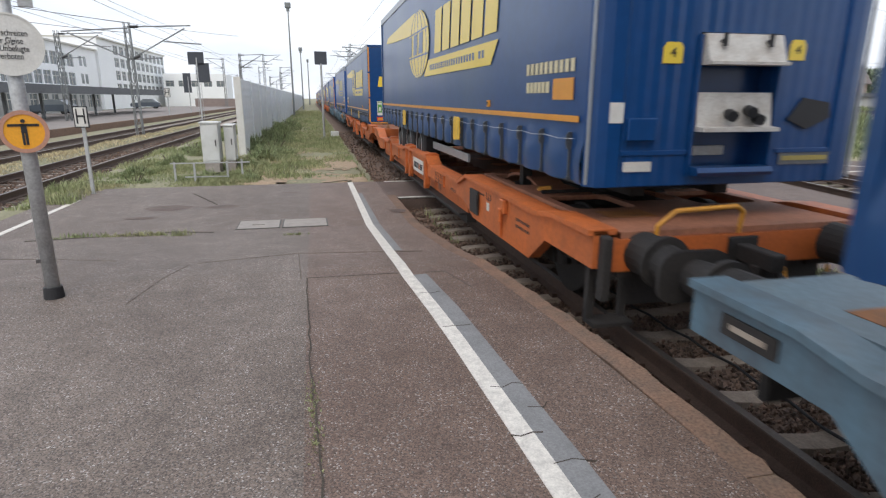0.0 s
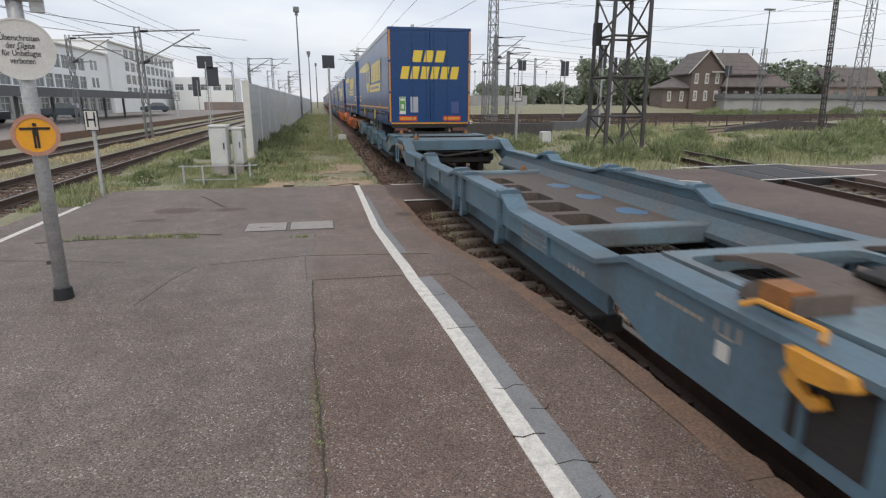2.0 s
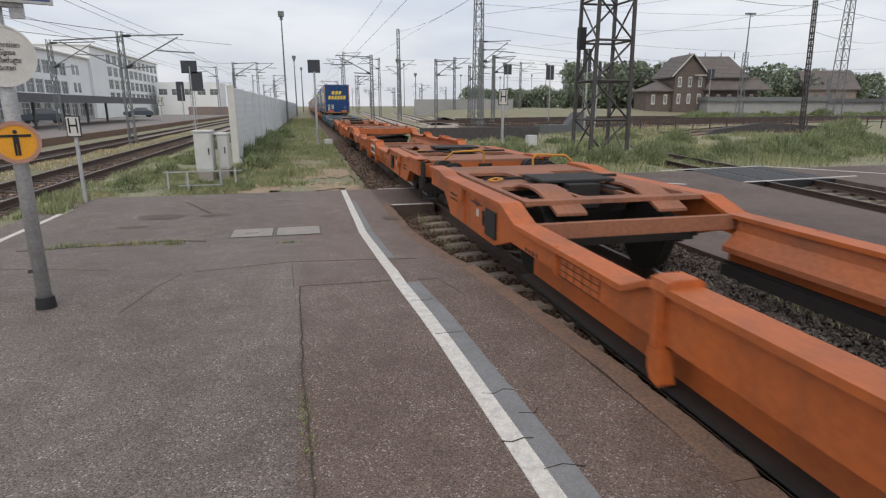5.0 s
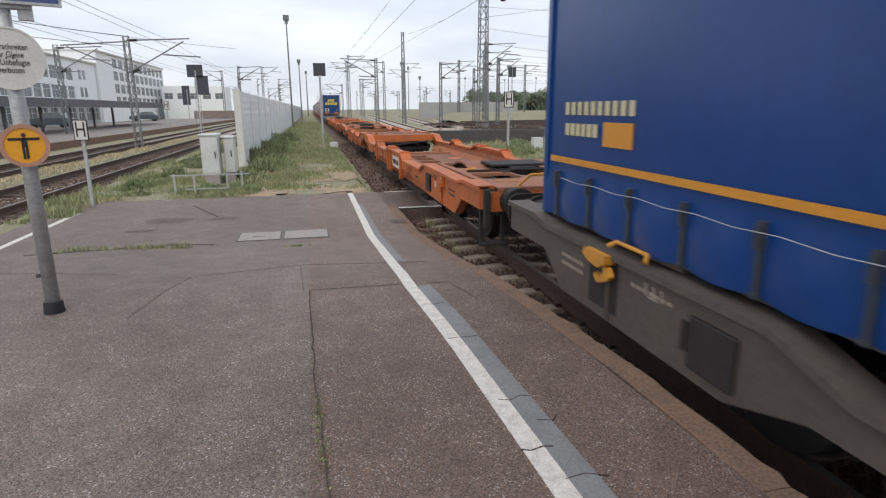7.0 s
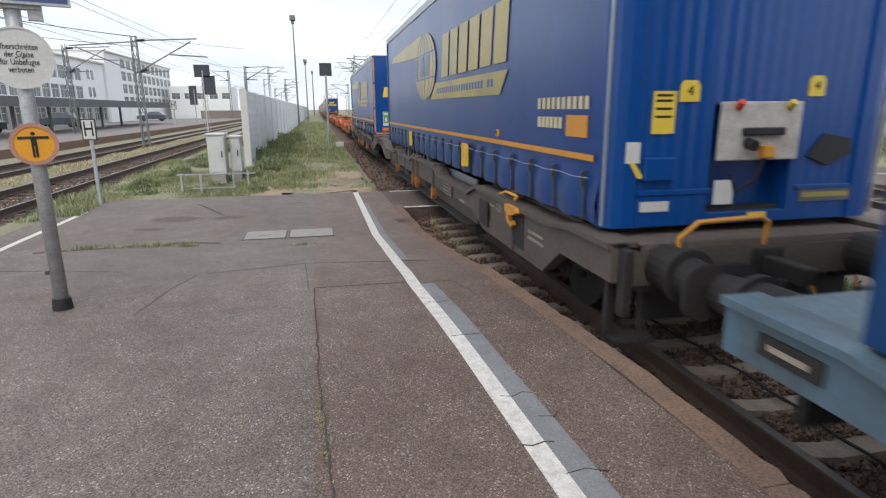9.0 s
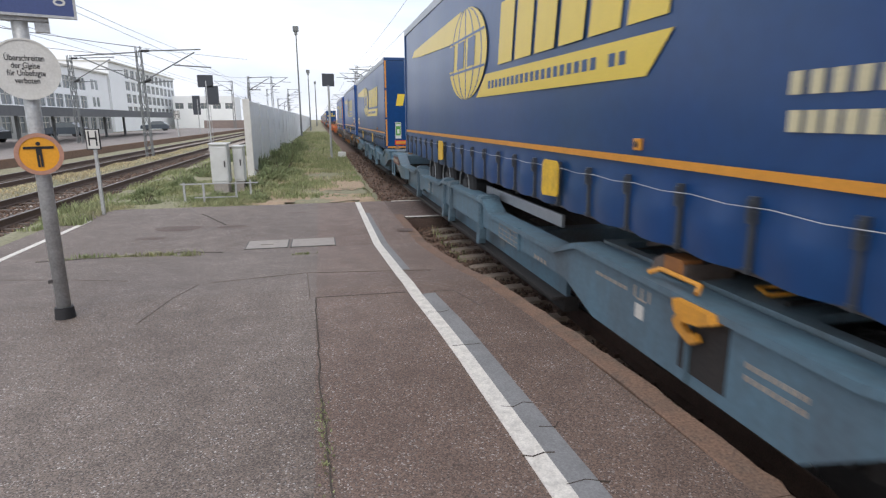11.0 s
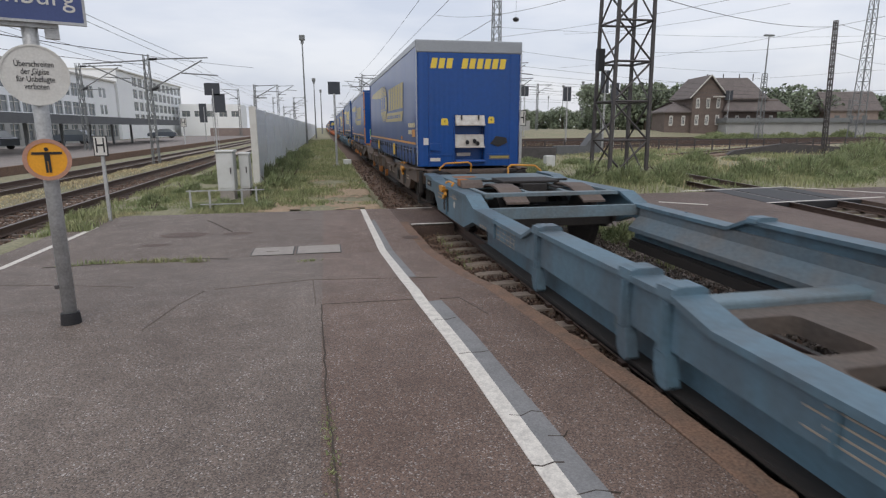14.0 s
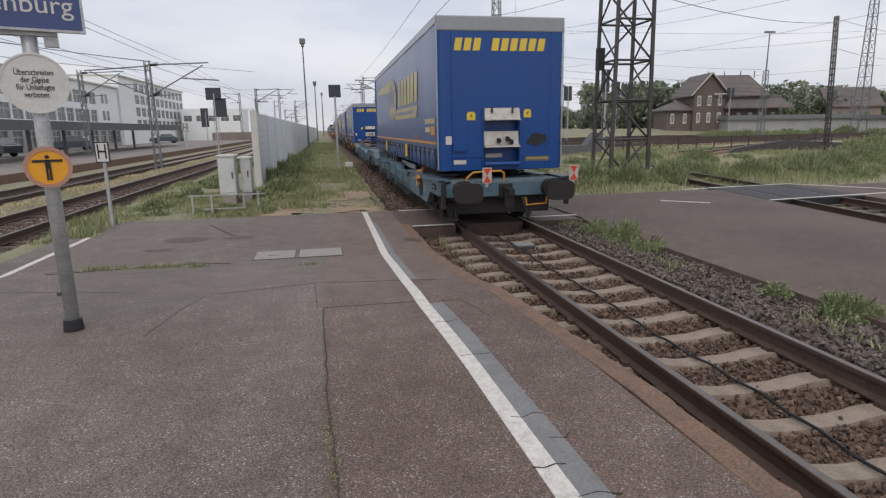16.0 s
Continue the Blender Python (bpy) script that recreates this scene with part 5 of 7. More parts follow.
# ---- buildings ----
def frame_matrix(a, b):
    """Local x runs along the facade from a to b, local y points behind it."""
    d = Vector((b[0] - a[0], b[1] - a[1], 0))
    return Matrix.Translation((a[0], a[1], 0)) @ Matrix.Rotation(math.atan2(d.y, d.x), 4, "Z"), d.length


def facade(house, m, length, depth, z0, z1, rows, cols, ww, wh, x_from=0.0, x_to=None, mat_wall=M_PLASTER, frame_mat=M_TRIM):
    """A storeyed block with recessed windows; rows gives the sill heights."""
    x_to = length if x_to is None else x_to
    xs = [x_from + (x_to - x_from) * (k + 0.5) / cols for k in range(cols)]
    holes = [(x - ww / 2, x + ww / 2, z, z + wh) for z in rows for x in xs]
    bm = plate(0, length, z0, z1, -0.30, 0.0, holes)
    bmesh.ops.transform(bm, matrix=Matrix.Rotation(math.pi / 2, 4, "X"), verts=bm.verts)
    part("wall", bm, mat_wall, house).matrix_local = m
    part("wall_block", boxes((0, length, 0.32, depth, z0, z1 - 0.05)), mat_wall, house).matrix_local = m
    pane = mesh_of("window", boxes((-ww / 2, ww / 2, 0.16, 0.22, 0, wh)), M_GLASS)
    bar = mesh_of("window_frame", boxes((-0.04, 0.04, 0.10, 0.16, 0, wh), (-ww / 2, ww / 2, 0.10, 0.16, wh * 0.62, wh * 0.62 + 0.07)), frame_mat)
    for z in rows:
        for x in xs:
            w = part("window", pane, None, house)
            w.matrix_local = m @ Matrix.Translation((x, 0, z))
            f = part("frame", bar, None, w)


def build_station():
    h = thing("station_building", "large white plastered station building with rows of windows", "building")
    m, n = frame_matrix((-38, 62), (-38, 113))
    facade(h, m, n, 12, 0, 9.7, (3.9, 6.6), 14, 2.55, 1.8, x_to=41)
    for x in (43.2, 45.0):
        for z in (4.2, 6.9):
            part("window", boxes((x, x + 1.1, -0.02, 0.06, z, z + 1.5)), M_GLASS, h).matrix_local = m
    part("roof_edge", boxes((-0.2, n - 0.02, -0.35, 12, 9.65, 9.9)), M_TRIM, h).matrix_local = m
    m2, n2 = frame_matrix((-37.6, 113.2), (-37.6, 160))
    facade(h, m2, n2, 12, 0, 11.9, (2.9, 5.2, 7.5, 9.7), 11, 2.7, 1.65, x_from=8)
    part("roof_edge", boxes((-0.1, n2 + 0.3, -0.35, 12, 11.85, 12.1)), M_TRIM, h).matrix_local = m2
    part("roof_plant", boxes((-44, -41, 92, 98, 9.7, 11.6), (-42, -41.6, 94, 94.4, 11.6, 12.8)), M_MASTGREY, h)
    can = thing("platform_canopy", "dark flat canopy over the passenger platform", "canopy")
    part("roof", boxes((-26.5, -21.6, 30, 84, 2.5, 2.86)), M_CANOPY, can)
    part("fascia", boxes((-21.58, -21.5, 30, 84, 2.30, 2.95)), M_CANOPY, can)
    for y in range(36, 76, 6):
        part("column", boxes((-24.1, -23.9, y - 0.1, y + 0.1, 0.3, 2.52)), M_MASTGREY, can)
    low = thing("station_annex", "low grey annex with shop windows behind the platform", "building")
    m3, n3 = frame_matrix((-34, 46), (-34, 100))
    facade(low, m3, n3, 3.0, 0, 3.1, (0.7,), 18, 1.9, 1.7, mat_wall=M_SHED)
    plat = boxes((-30, -16.2, -20, 130, -0.4, 0.34))
    solid("passenger_platform", plat, M_PLATFAR, "brown paved passenger platform beside the far track", "platform", kind="structure")
    far = thing("office_block", "pale distant office block", "building")
    m4, n4 = frame_matrix((-36, 150), (-22, 150))
    facade(far, m4, n4, 10, 0, 7.5, (4.6,), 5, 1.8, 1.3)
    wall = solid("platform_kerb", boxes((-16.19, -16.0, -20, 130, -0.4, 0.36)), M_EDGE, "brown stone edge of the passenger platform", "kerb", kind="structure")
    wall = solid("brick_wall", boxes((-25, -12.0, 125, 125.4, 0, 1.9)), M_PINKWALL, "long reddish wall behind the tracks", "wall")


def build_parked_car(x, y, turn, label):
    c = thing("parked_car", label, "car", "cars parked behind the platform", at=pose(x, y, 0.34, 0, 0, turn))
    part("body", extrude_yz([(-2.1, 0.3), (2.1, 0.3), (2.15, 0.6), (2.0, 0.85), (1.0, 0.95), (-1.7, 0.98), (-2.1, 0.85)], -0.86, 0.86), M_CARPAINT, c)
    part("cabin", extrude_yz([(1.0, 0.94), (0.3, 1.42), (-1.1, 1.46), (-1.8, 0.96)], -0.74, 0.74), M_GLASS, c)
    part("roof", extrude_yz([(0.3, 1.41), (-1.1, 1.45), (-1.1, 1.49), (0.3, 1.46)], -0.72, 0.72), M_CARPAINT, c)
    for wx in (-0.8, 0.62):
        for wy in (-1.35, 1.35):
            part("wheel", rod(bmesh.new(), (wx, wy, 0.32), (wx + 0.18, wy, 0.32), 0.32, sides=16), M_RUBBER, c)
    for s2 in (-0.6, 0.6):
        part("headlight", boxes((s2 - 0.15, s2 + 0.15, 2.06, 2.13, 0.62, 0.74)), M_SIGNWHITE, c)


for x, y, turn in ((-28.6, 52, 70), (-28.6, 68, 85), (-28.5, 103, 95)):
    build_parked_car(x, y, turn, "dark parked car beside the station")
build_station()


def gable_roof(x0, x1, y0, y1, z0, z1, over=0.5, hip=False):
    bm = bmesh.new()
    yc = (y0 + y1) / 2
    e = 0.0 if not hip else (y1 - y0) / 2 if hip is True else hip
    a = [(x0 - over, y0 - over, z0), (x1 + over, y0 - over, z0), (x1 + over, y1 + over, z0), (x0 - over, y1 + over, z0)]
    r = [(x0 - over + e, yc, z1), (x1 + over - e, yc, z1)]
    v = [bm.verts.new(p) for p in (*a, *r)]
    lo = [bm.verts.new((p[0], p[1], p[2] - 0.25)) for p in a]
    for f in ((v[0], v[1], v[5], v[4]), (v[2], v[3], v[4], v[5]), (v[1], v[2], v[5]), (v[3], v[0], v[4]), (lo[0], lo[1], v[1], v[0]), (lo[1], lo[2], v[2], v[1]), (lo[2], lo[3], v[3], v[2]), (lo[3], lo[0], v[0], v[3]), tuple(lo[::-1])):
        bm.faces.new(f)
    return bm


def build_brick_house():
    h = thing("brick_house", "old dark brick house with brown gabled roof and white windows", "house")
    T = Matrix.Translation((57.3, 95, 1.5)) @ Matrix.Rotation(radians(-12), 4, "Z") @ Matrix.Diagonal((0.84, 0.84, 0.88, 1))
    # centre block, its gable to the front-left, and lower wings
    def block(x0, x1, y0, depth, z1, rows, cols, ww=0.7, wh=1.6):
        facade(h, T @ Matrix.Translation((x0, y0, 0)), x1 - x0, depth, -1.5, z1, rows, cols, ww, wh, mat_wall=M_BRICK, frame_mat=M_SIGNWHITE)
        rim = mesh_of("window_surround", boxes((-ww / 2 - 0.05, -ww / 2 + 0.09, -0.06, 0.12, -0.1, wh + 0.1), (ww / 2 - 0.09, ww / 2 + 0.05, -0.06, 0.12, -0.1, wh + 0.1), (-ww / 2, ww / 2, -0.06, 0.12, wh - 0.1, wh + 0.22), (-ww / 2, ww / 2, -0.06, 0.12, -0.2, 0.08)), M_SIGNWHITE)
        for z in rows:
            for k in range(cols):
                part("window_surround", rim, None, h).matrix_local = T @ Matrix.Translation((x0 + (x1 - x0) * (k + 0.5) / cols, y0, z))
    block(5.5, 12.0, 0, 11, 6.6, (1.0, 4.3), 3)
    block(0.2, 5.5, 1.0, 8, 3.5, (0.9,), 2)
    block(12.0, 24, 1.0, 9, 5.8, (0.9,), 5)
    part("gable", extrude_xz([(5.5, 6.6), (12.0, 6.6), (8.75, 10.2)], 0.0, 0.4), M_BRICK, h).matrix_local = T
    roof = bmesh.new()
    for s in (-1, 1):
        roof_part = [(8.75, 10.6), (8.75 + s * 4.1, 6.2), (8.75 + s * 4.1, 5.95), (8.75, 10.3)]
        extrude_xz(roof_part, -0.6, 11.5, roof)
    part("roof", roof, M_ROOF, h).matrix_local = T
    part("roof", gable_roof(9.0, 21.0, 0.8, 10.5, 6.1, 10.45, 0.6, 2.2), M_ROOF, h).matrix_local = T
    part("roof", gable_roof(0.2, 6.0, 0.9, 9, 3.5, 5.6, 0.6, True), M_ROOF, h).matrix_local = T
    part("roof", gable_roof(12.2, 25.5, -0.6, 3.5, 3.7, 6.0, 0.5, True), M_ROOF, h).matrix_local = T
    part("verge_board", rods([((8.75, -0.65, 10.55), (4.65, -0.65, 6.1)), ((8.75, -0.65, 10.55), (12.85, -0.65, 6.1))], 0.14, 4), M_TRIM, h).matrix_local = T
    part("cornice", boxes((9.5, 12.4, -0.7, -0.4, 6.25, 6.5)), M_TRIM, h).matrix_local = T
    for x in (10.5, 14, 17.5, 20.5):
        part("chimney_pipe", rod(bmesh.new(), (x, 5.6, 9.8), (x, 5.6, 11.2), 0.1), M_DARKSTEEL, h).matrix_local = T
    w = thing("storage_shed", "long low grey shed with a flat grey roof", "shed")
    m, n = frame_matrix((66, 90), (100, 84))
    part("wall", boxes((0, n, 0, 6, -1, 2.6)), M_SHED, w).matrix_local = m
    part("roof", boxes((-0.4, n * 0.62, -0.5, 6.4, 2.6, 3.35)), M_MASTGREY, w).matrix_local = m
    part("roof", boxes((n * 0.62 + 0.01, n + 0.4, -0.5, 6.4, 2.4, 3.05)), M_CANOPY, w).matrix_local = m
    for k in range(6):
        part("gate", boxes((1.5 + k * 5, 4.0 + k * 5, -0.06, 0.0, 0, 2.2)), M_SHED, w).matrix_local = m
    v = thing("house", "dull pinkish house with a steep brown roof behind the trees", "house", at=pose(114, 118, -1.4, 0, 0, -20))
    part("wall", boxes((0, 11, 0, 10, -1, 7.0)), M_PINKWALL, v)
    part("roof", gable_roof(0, 11, 0, 10, 7.0, 11.5, 0.6), M_ROOF, v)
    for x in (1.6, 4.6, 7.6):
        for z in (1.0, 4.2):
            part("window", boxes((x, x + 1.1, -0.05, 0.0, z, z + 1.6)), M_GLASS, v)
    lw = solid("white_wall", boxes((18, 38, 112, 112.4, 0, 3.2)), M_SHED, "long low greyish wall across the yard", "wall")
    # tracks of the goods yard, seen flat beyond the fence
    for k, (x0, y0, turn, n) in enumerate(((10.0, 46.5, -72, 90), (12.0, 54, -74, 95), (14.0, 62, -76, 95), (11.0, 69, -70, 110), (18.0, 79, -74, 110))):
        d = Vector((math.sin(radians(-turn)), math.cos(radians(turn)), 0))
        side = Vector((d.y, -d.x, 0))
        tr = thing("yard_track", "brown ballasted track of the goods yard", "railway track", "tracks of the goods yard", "structure")
        for nm, off, half, z0, z1, mt in (("ballast_bed", 0, 1.6, -0.3, 0.10, M_BALLASTG), ("rail", -0.75, 0.05, 0.10, 0.27, M_RAIL), ("rail", 0.75, 0.05, 0.10, 0.27, M_RAIL)):
            a, b = Vector((x0, y0, 0)) + side * off, Vector((x0, y0, 0)) + d * n + side * off
            bm = extrude_xy([(p.x, p.y) for p in (a - side * half, b - side * half, b + side * half, a + side * half)], z0, z1)
            part(nm, bm, mt, tr)
    # low walls, fence and boxes in the meadow
    f = thing("yard_fence", "low dark pipe fence along the yard", "fence")
    for k in range(26):
        part("post", boxes((9.0 + k * 1.6, 9.08 + k * 1.6, 42, 42.08, -0.1, 1.0)), M_DARKSTEEL, f)
    part("rail", boxes((9, 49.2, 42.02, 42.06, 0.92, 1.0)), M_DARKSTEEL, f)
    part("rail", boxes((9, 49.2, 42.02, 42.06, 0.5, 0.56)), M_DARKSTEEL, f)
    solid("retaining_wall", boxes((3.8, 11.0, 33, 33.4, -0.1, 0.75)), M_DARKSTEEL, "low dark retaining wall in the grass", "wall")
    bm = extrude_xz([(25, 0), (25.6, 0.3), (29.5, 0.75), (36, 0.4), (36, 0)], 36, 36.4)
    solid("ramp_wall", bm, M_DARKSTEEL, "dark sloping ramp wall in the grass", "ramp")
    b = solid("junction_box", boxes((8.2, 8.7, 27.5, 27.9, 0.0, 0.55), bevel=0.03), M_CABINET, "small pale junction box in the grass", "junction box")
    solid("junction_box_low", boxes((-1.75, -1.35, 30.2, 30.6, 0.0, 0.35), bevel=0.03), M_CABINET, "small pale junction box beside the signal post", "junction box")
    solid("track_buffer", extrude_xz([(14.0, -0.1), (17.5, -0.1), (17.5, 1.5), (16.9, 1.5), (16.2, 0.6), (14.0, 0.6)], 40, 41), M_CANOPY, "dark buffer stop in the yard", "buffer stop")


build_brick_house()


# ---- the goods train ----
LINE_X = 0.7535
UNIT = 34.2
HALF = 16.48


def mirror(u, far):
    return 2 * HALF - u if far else u


TOP = [(0.0, 1.01), (0.75, 1.01), (1.1, 0.955), (3.75, 0.97), (4.2, 0.825), (6.3, 0.82), (6.6, 0.95), (9.1, 0.95), (9.5, 0.86), (11.3, 0.845), (11.5, 0.94), (11.9, 0.94), (12.15, 0.835), (14.25, 0.82), (14.85, 1.045), (16.12, 1.045)]
BOTTOM = [(16.12, 0.80), (15.5, 0.74), (14.5, 0.46), (13.2, 0.55), (12.0, 0.56), (11.9, 0.50), (11.3, 0.50), (11.2, 0.56), (4.9, 0.59), (4.0, 0.59), (3.45, 0.42), (3.2, 0.42), (1.35, 0.42), (0.95, 0.70), (0.0, 0.70)]
POSTS = (6.72, 8.52, 9.02, 11.7)


def wheelset_mesh():
    bm = bmesh.new()
    for x in (-0.7535, 0.7535):
        rod(bm, (x - 0.065, 0, 0), (x + 0.065, 0, 0), 0.46, sides=28)
        rod(bm, (x * 0.91 - 0.015, 0, 0), (x * 0.91 + 0.015, 0, 0), 0.485, sides=28)
    rod(bm, (-1.02, 0, 0), (1.02, 0, 0), 0.085, sides=12)
    return mesh_of("wheelset", bm, M_UNDER)


def bogie_frame_mesh():
    bm = bmesh.new()
    side = [(-1.45, 0.50), (-1.45, 0.66), (-0.55, 0.68), (-0.4, 0.60), (0.4, 0.60), (0.55, 0.68), (1.45, 0.66), (1.45, 0.50), (0.6, 0.46), (0.4, 0.34), (-0.4, 0.34), (-0.6, 0.46)]
    for x in (-1.06, 0.94):
        extrude_yz(side, x, x + 0.12, bm)
        for y in (-0.9, 0.9):
            box(bm, x - 0.02, x + 0.14, y - 0.17, y + 0.17, 0.36, 0.60, 0.02)
            for dy in (-0.26, 0.26):
                rod(bm, (x + 0.06, y + dy, 0.38), (x + 0.06, y + dy, 0.58), 0.075, sides=10)
    box(bm, -1.0, 1.0, -0.25, 0.25, 0.42, 0.62, 0.02)
    box(bm, -1.0, 1.0, -1.45, -1.35, 0.46, 0.58)
    box(bm, -1.0, 1.0, 1.35, 1.45, 0.46, 0.58)
    return mesh_of("bogie_frame", bm, M_UNDER)


WHEELSET, BOGIE = wheelset_mesh(), bogie_frame_mesh()


def buffer_mesh():
    bm = bmesh.new()
    rod(bm, (0, 0.08, 0), (0, -0.30, 0), 0.175, 0.165, 20)
    rod(bm, (0, -0.26, 0), (0, -0.31, 0), 0.205, 0.205, 20)
    rod(bm, (0, -0.30, 0), (0, -0.60, 0), 0.15, 0.125, 18)
    ring_pts = [(0.27 * math.copysign(abs(math.cos(t)) ** 0.45, math.cos(t)), 0.185 * math.copysign(abs(math.sin(t)) ** 0.55, math.sin(t))) for t in np.linspace(0, 2 * math.pi, 29)[:-1]]
    extrude_xz(ring_pts, -0.645, -0.595, bm)
    box(bm, -0.20, 0.20, 0.03, 0.09, -0.20, 0.16)
    return mesh_of("buffer", bm, M_UNDER)


BUFFER = buffer_mesh()


def spigot_mesh():
    bm = boxes((-0.07, 0.07, -0.06, 0.06, 0.0, 0.02))
    rod(bm, (0, 0, 0.02), (0, 0, 0.07), 0.055, 0.045, 10)
    rod(bm, (0, 0, 0.07), (0, 0, 0.11), 0.042, 0.018, 10)
    return mesh_of("spigot", bm, M_SPIGOT)


SPIGOT = spigot_mesh()
UHANDLE = mesh_of("coupler_handle", tube([(-0.22, 0, 0.10), (-0.20, -0.03, -0.05), (0.20, -0.03, -0.03), (0.22, 0, 0.10)], 0.016), M_HANDY)
HUMP = [(2.55, 0.975), (2.8, 1.035), (3.1, 1.055), (3.4, 1.03), (3.75, 0.94), (3.95, 0.86), (3.95, 0.83), (3.72, 0.91), (3.38, 1.0), (3.1, 1.025), (2.8, 1.005), (2.55, 0.945)]
HANDRAIL = mesh_of("handrail", tube([(-0.40, 0, -0.08), (-0.40, -0.02, 0.03), (-0.27, -0.05, 0.15), (0.28, -0.05, 0.17), (0.36, -0.03, 0.12), (0.36, 0, -0.08)], 0.020), M_HANDY)


def build_wagon(paint, deck, label, mark, plate_kind="", shoe_mat=None):
    shoe_mat = shoe_mat or paint
    patch = {M_ORANGE: M_ORFRESH, M_BLUEW: M_BLFRESH}.get(paint)
    wall_paint = {M_ORANGE: M_ORWALL, M_BLUEW: M_BLWALL}.get(paint, paint)
    w = thing("pocket_wagon", label, "freight wagon", "wagons of the goods train")

    def put(name, me, u, far, x=0.0, z=0.0, lab="", flip=True):
        o = part(name, me, None, w, lab)
        o.matrix_local = Matrix.Translation((x, mirror(u, far), z)) @ (Matrix.Rotation(math.pi, 4, "Z") if far and flip else Matrix.Identity(4))
        return o

    sill_profile = [(u, z - 0.012) for u, z in TOP] + BOTTOM
    flange = TOP + [(u, z - 0.045) for u, z in reversed(TOP)]
    for far in (False, True):
        pf = [(mirror(u, far), z) for u, z in sill_profile]
        fl = [(mirror(u, far), z) for u, z in flange]
        for s in (-1, 1):
            sill = part("side_sill", extrude_yz(pf, s * 1.22, s * 1.345), paint, w)
            part("top_flange", extrude_yz(fl, s * 1.145, s * 1.39), paint, sill)
            lo, hi = sorted((mirror(4.3, far), mirror(14.4, far)))
            part("bottom_flange", boxes((min(s * 1.10, s * 1.33), max(s * 1.10, s * 1.33), lo, hi, 0.285, 0.315)), M_UNDER, sill)
            part("lower_web", boxes((min(s * 1.14, s * 1.19), max(s * 1.14, s * 1.19), lo, hi, 0.315, 0.62)), paint, sill)
            part("lower_rail", boxes((min(s * 1.05, s * 1.20), max(s * 1.05, s * 1.20), lo, hi, 0.16, 0.285)), M_UNDER, sill)
            # lifting-shoe brackets on the sill
            for pu in POSTS:
                strap = [(-0.085, 0.985), (0.085, 0.985), (0.08, 0.93), (0.05, 0.87), (0.045, 0.66), (0.065, 0.52), (-0.05, 0.50), (-0.045, 0.66), (-0.05, 0.87), (-0.08, 0.93)]
                bm = extrude_yz([(mirror(pu + u, far), z) for u, z in strap], s * 1.335, s * 1.385)
                saddle = [(1.12, 0.93), (1.13, 0.975), (1.17, 0.998), (1.33, 0.998), (1.385, 0.98), (1.397, 0.92)]
                extrude_xz([(s * x, z) for x, z in saddle], mirror(pu, far) - 0.085, mirror(pu, far) + 0.085, bm)
                b = part("lifting_bracket", bm, paint, w)
                shoe = [(-0.055, 0.55), (0.07, 0.55), (0.10, 0.44), (0.125, 0.35), (0.085, 0.32), (0.0, 0.335), (-0.04, 0.41)]
                part("lifting_shoe", extrude_yz([(mirror(pu + u, far), z) for u, z in shoe], s * 1.30, s * 1.392), shoe_mat, b)
                part("strap_rib", extrude_yz([(mirror(pu + u, far), z) for u, z in ((-0.015, 0.90), (0.015, 0.90), (0.03, 0.56), (-0.03, 0.56))], s * 1.385, s * 1.398), paint, b)
            # inner wall of the pocket, splayed at its foot
            foot = [(1.215, 0.79), (1.175, 0.79), (1.165, 0.66), (1.00, 0.50), (1.00, 0.44), (1.03, 0.44), (1.205, 0.62)]
            part("pocket_wall", extrude_xz([(s * x, z) for x, z in foot], lo + 0.05, hi - 0.05), wall_paint, w)
            for ru in (2.2, 5.2, 10.3, 13.0):
                part("rib", boxes((min(s * 1.345, s * 1.375), max(s * 1.345, s * 1.375), mirror(ru, far) - 0.012, mirror(ru, far) + 0.012, 0.44 if ru < 4 else 0.57, 0.83)), paint, w)
        # decks over the bogies
        def holes(rows):
            return [(x0, x1, *sorted((mirror(a, far), mirror(b, far)))) for x0, x1, a, b in rows]
        y0, y1 = sorted((mirror(0.02, far), mirror(3.78, far)))
        part("end_deck", plate(-1.10, 1.10, y0, y1, 0.925, 0.975, holes([(-1.0, -0.36, 1.0, 1.75), (0.36, 1.0, 1.0, 1.75), (-0.30, 0.30, 1.3, 3.55), (-1.02, -0.36, 2.6, 3.62), (0.36, 1.02, 2.6, 3.62)]), 0.10), deck, w)
        y0, y1 = sorted((mirror(14.88, far), mirror(16.10, far)))
        part("middle_deck", plate(-1.10, 1.10, y0, y1, 0.985, 1.035, holes([(0.20, 0.62, 15.72, 15.90), (0.74, 1.02, 15.78, 15.92), (-0.42, 0.08, 15.66, 15.84), (-0.86, -0.56, 15.78, 15.96)] if plate_kind != "red" else [(0.30, 0.52, 15.30, 15.36)]), 0.03), deck, w)
        for s2 in (-1, 1):
            part("spigot_plate", boxes((s2 * 1.0 - 0.13, s2 * 1.0 + 0.13, mirror(15.12, far) - 0.10, mirror(15.12, far) + 0.10, 1.035, 1.05), bevel=0.004), shoe_mat, w)
        y0, y1 = sorted((mirror(14.80, far), mirror(14.88, far)))
        part("deck_beam", boxes((-1.22, 1.22, y0, y1, 0.80, 1.03)), paint, w)
        y0, y1 = sorted((mirror(16.02, far), mirror(16.12, far)))
        part("deck_beam", boxes((-1.22, 1.22, y0, y1, 0.72, 0.983)), paint, w)
        y0, y1 = sorted((mirror(4.2, far), mirror(4.28, far)))
        part("deck_beam", boxes((-1.22, 1.22, y0, y1, 0.66, 0.82)), deck, w)
        # hinged hitch for the trailer's coupling pin
        y0, y1 = sorted((mirror(1.75, far), mirror(3.2, far)))
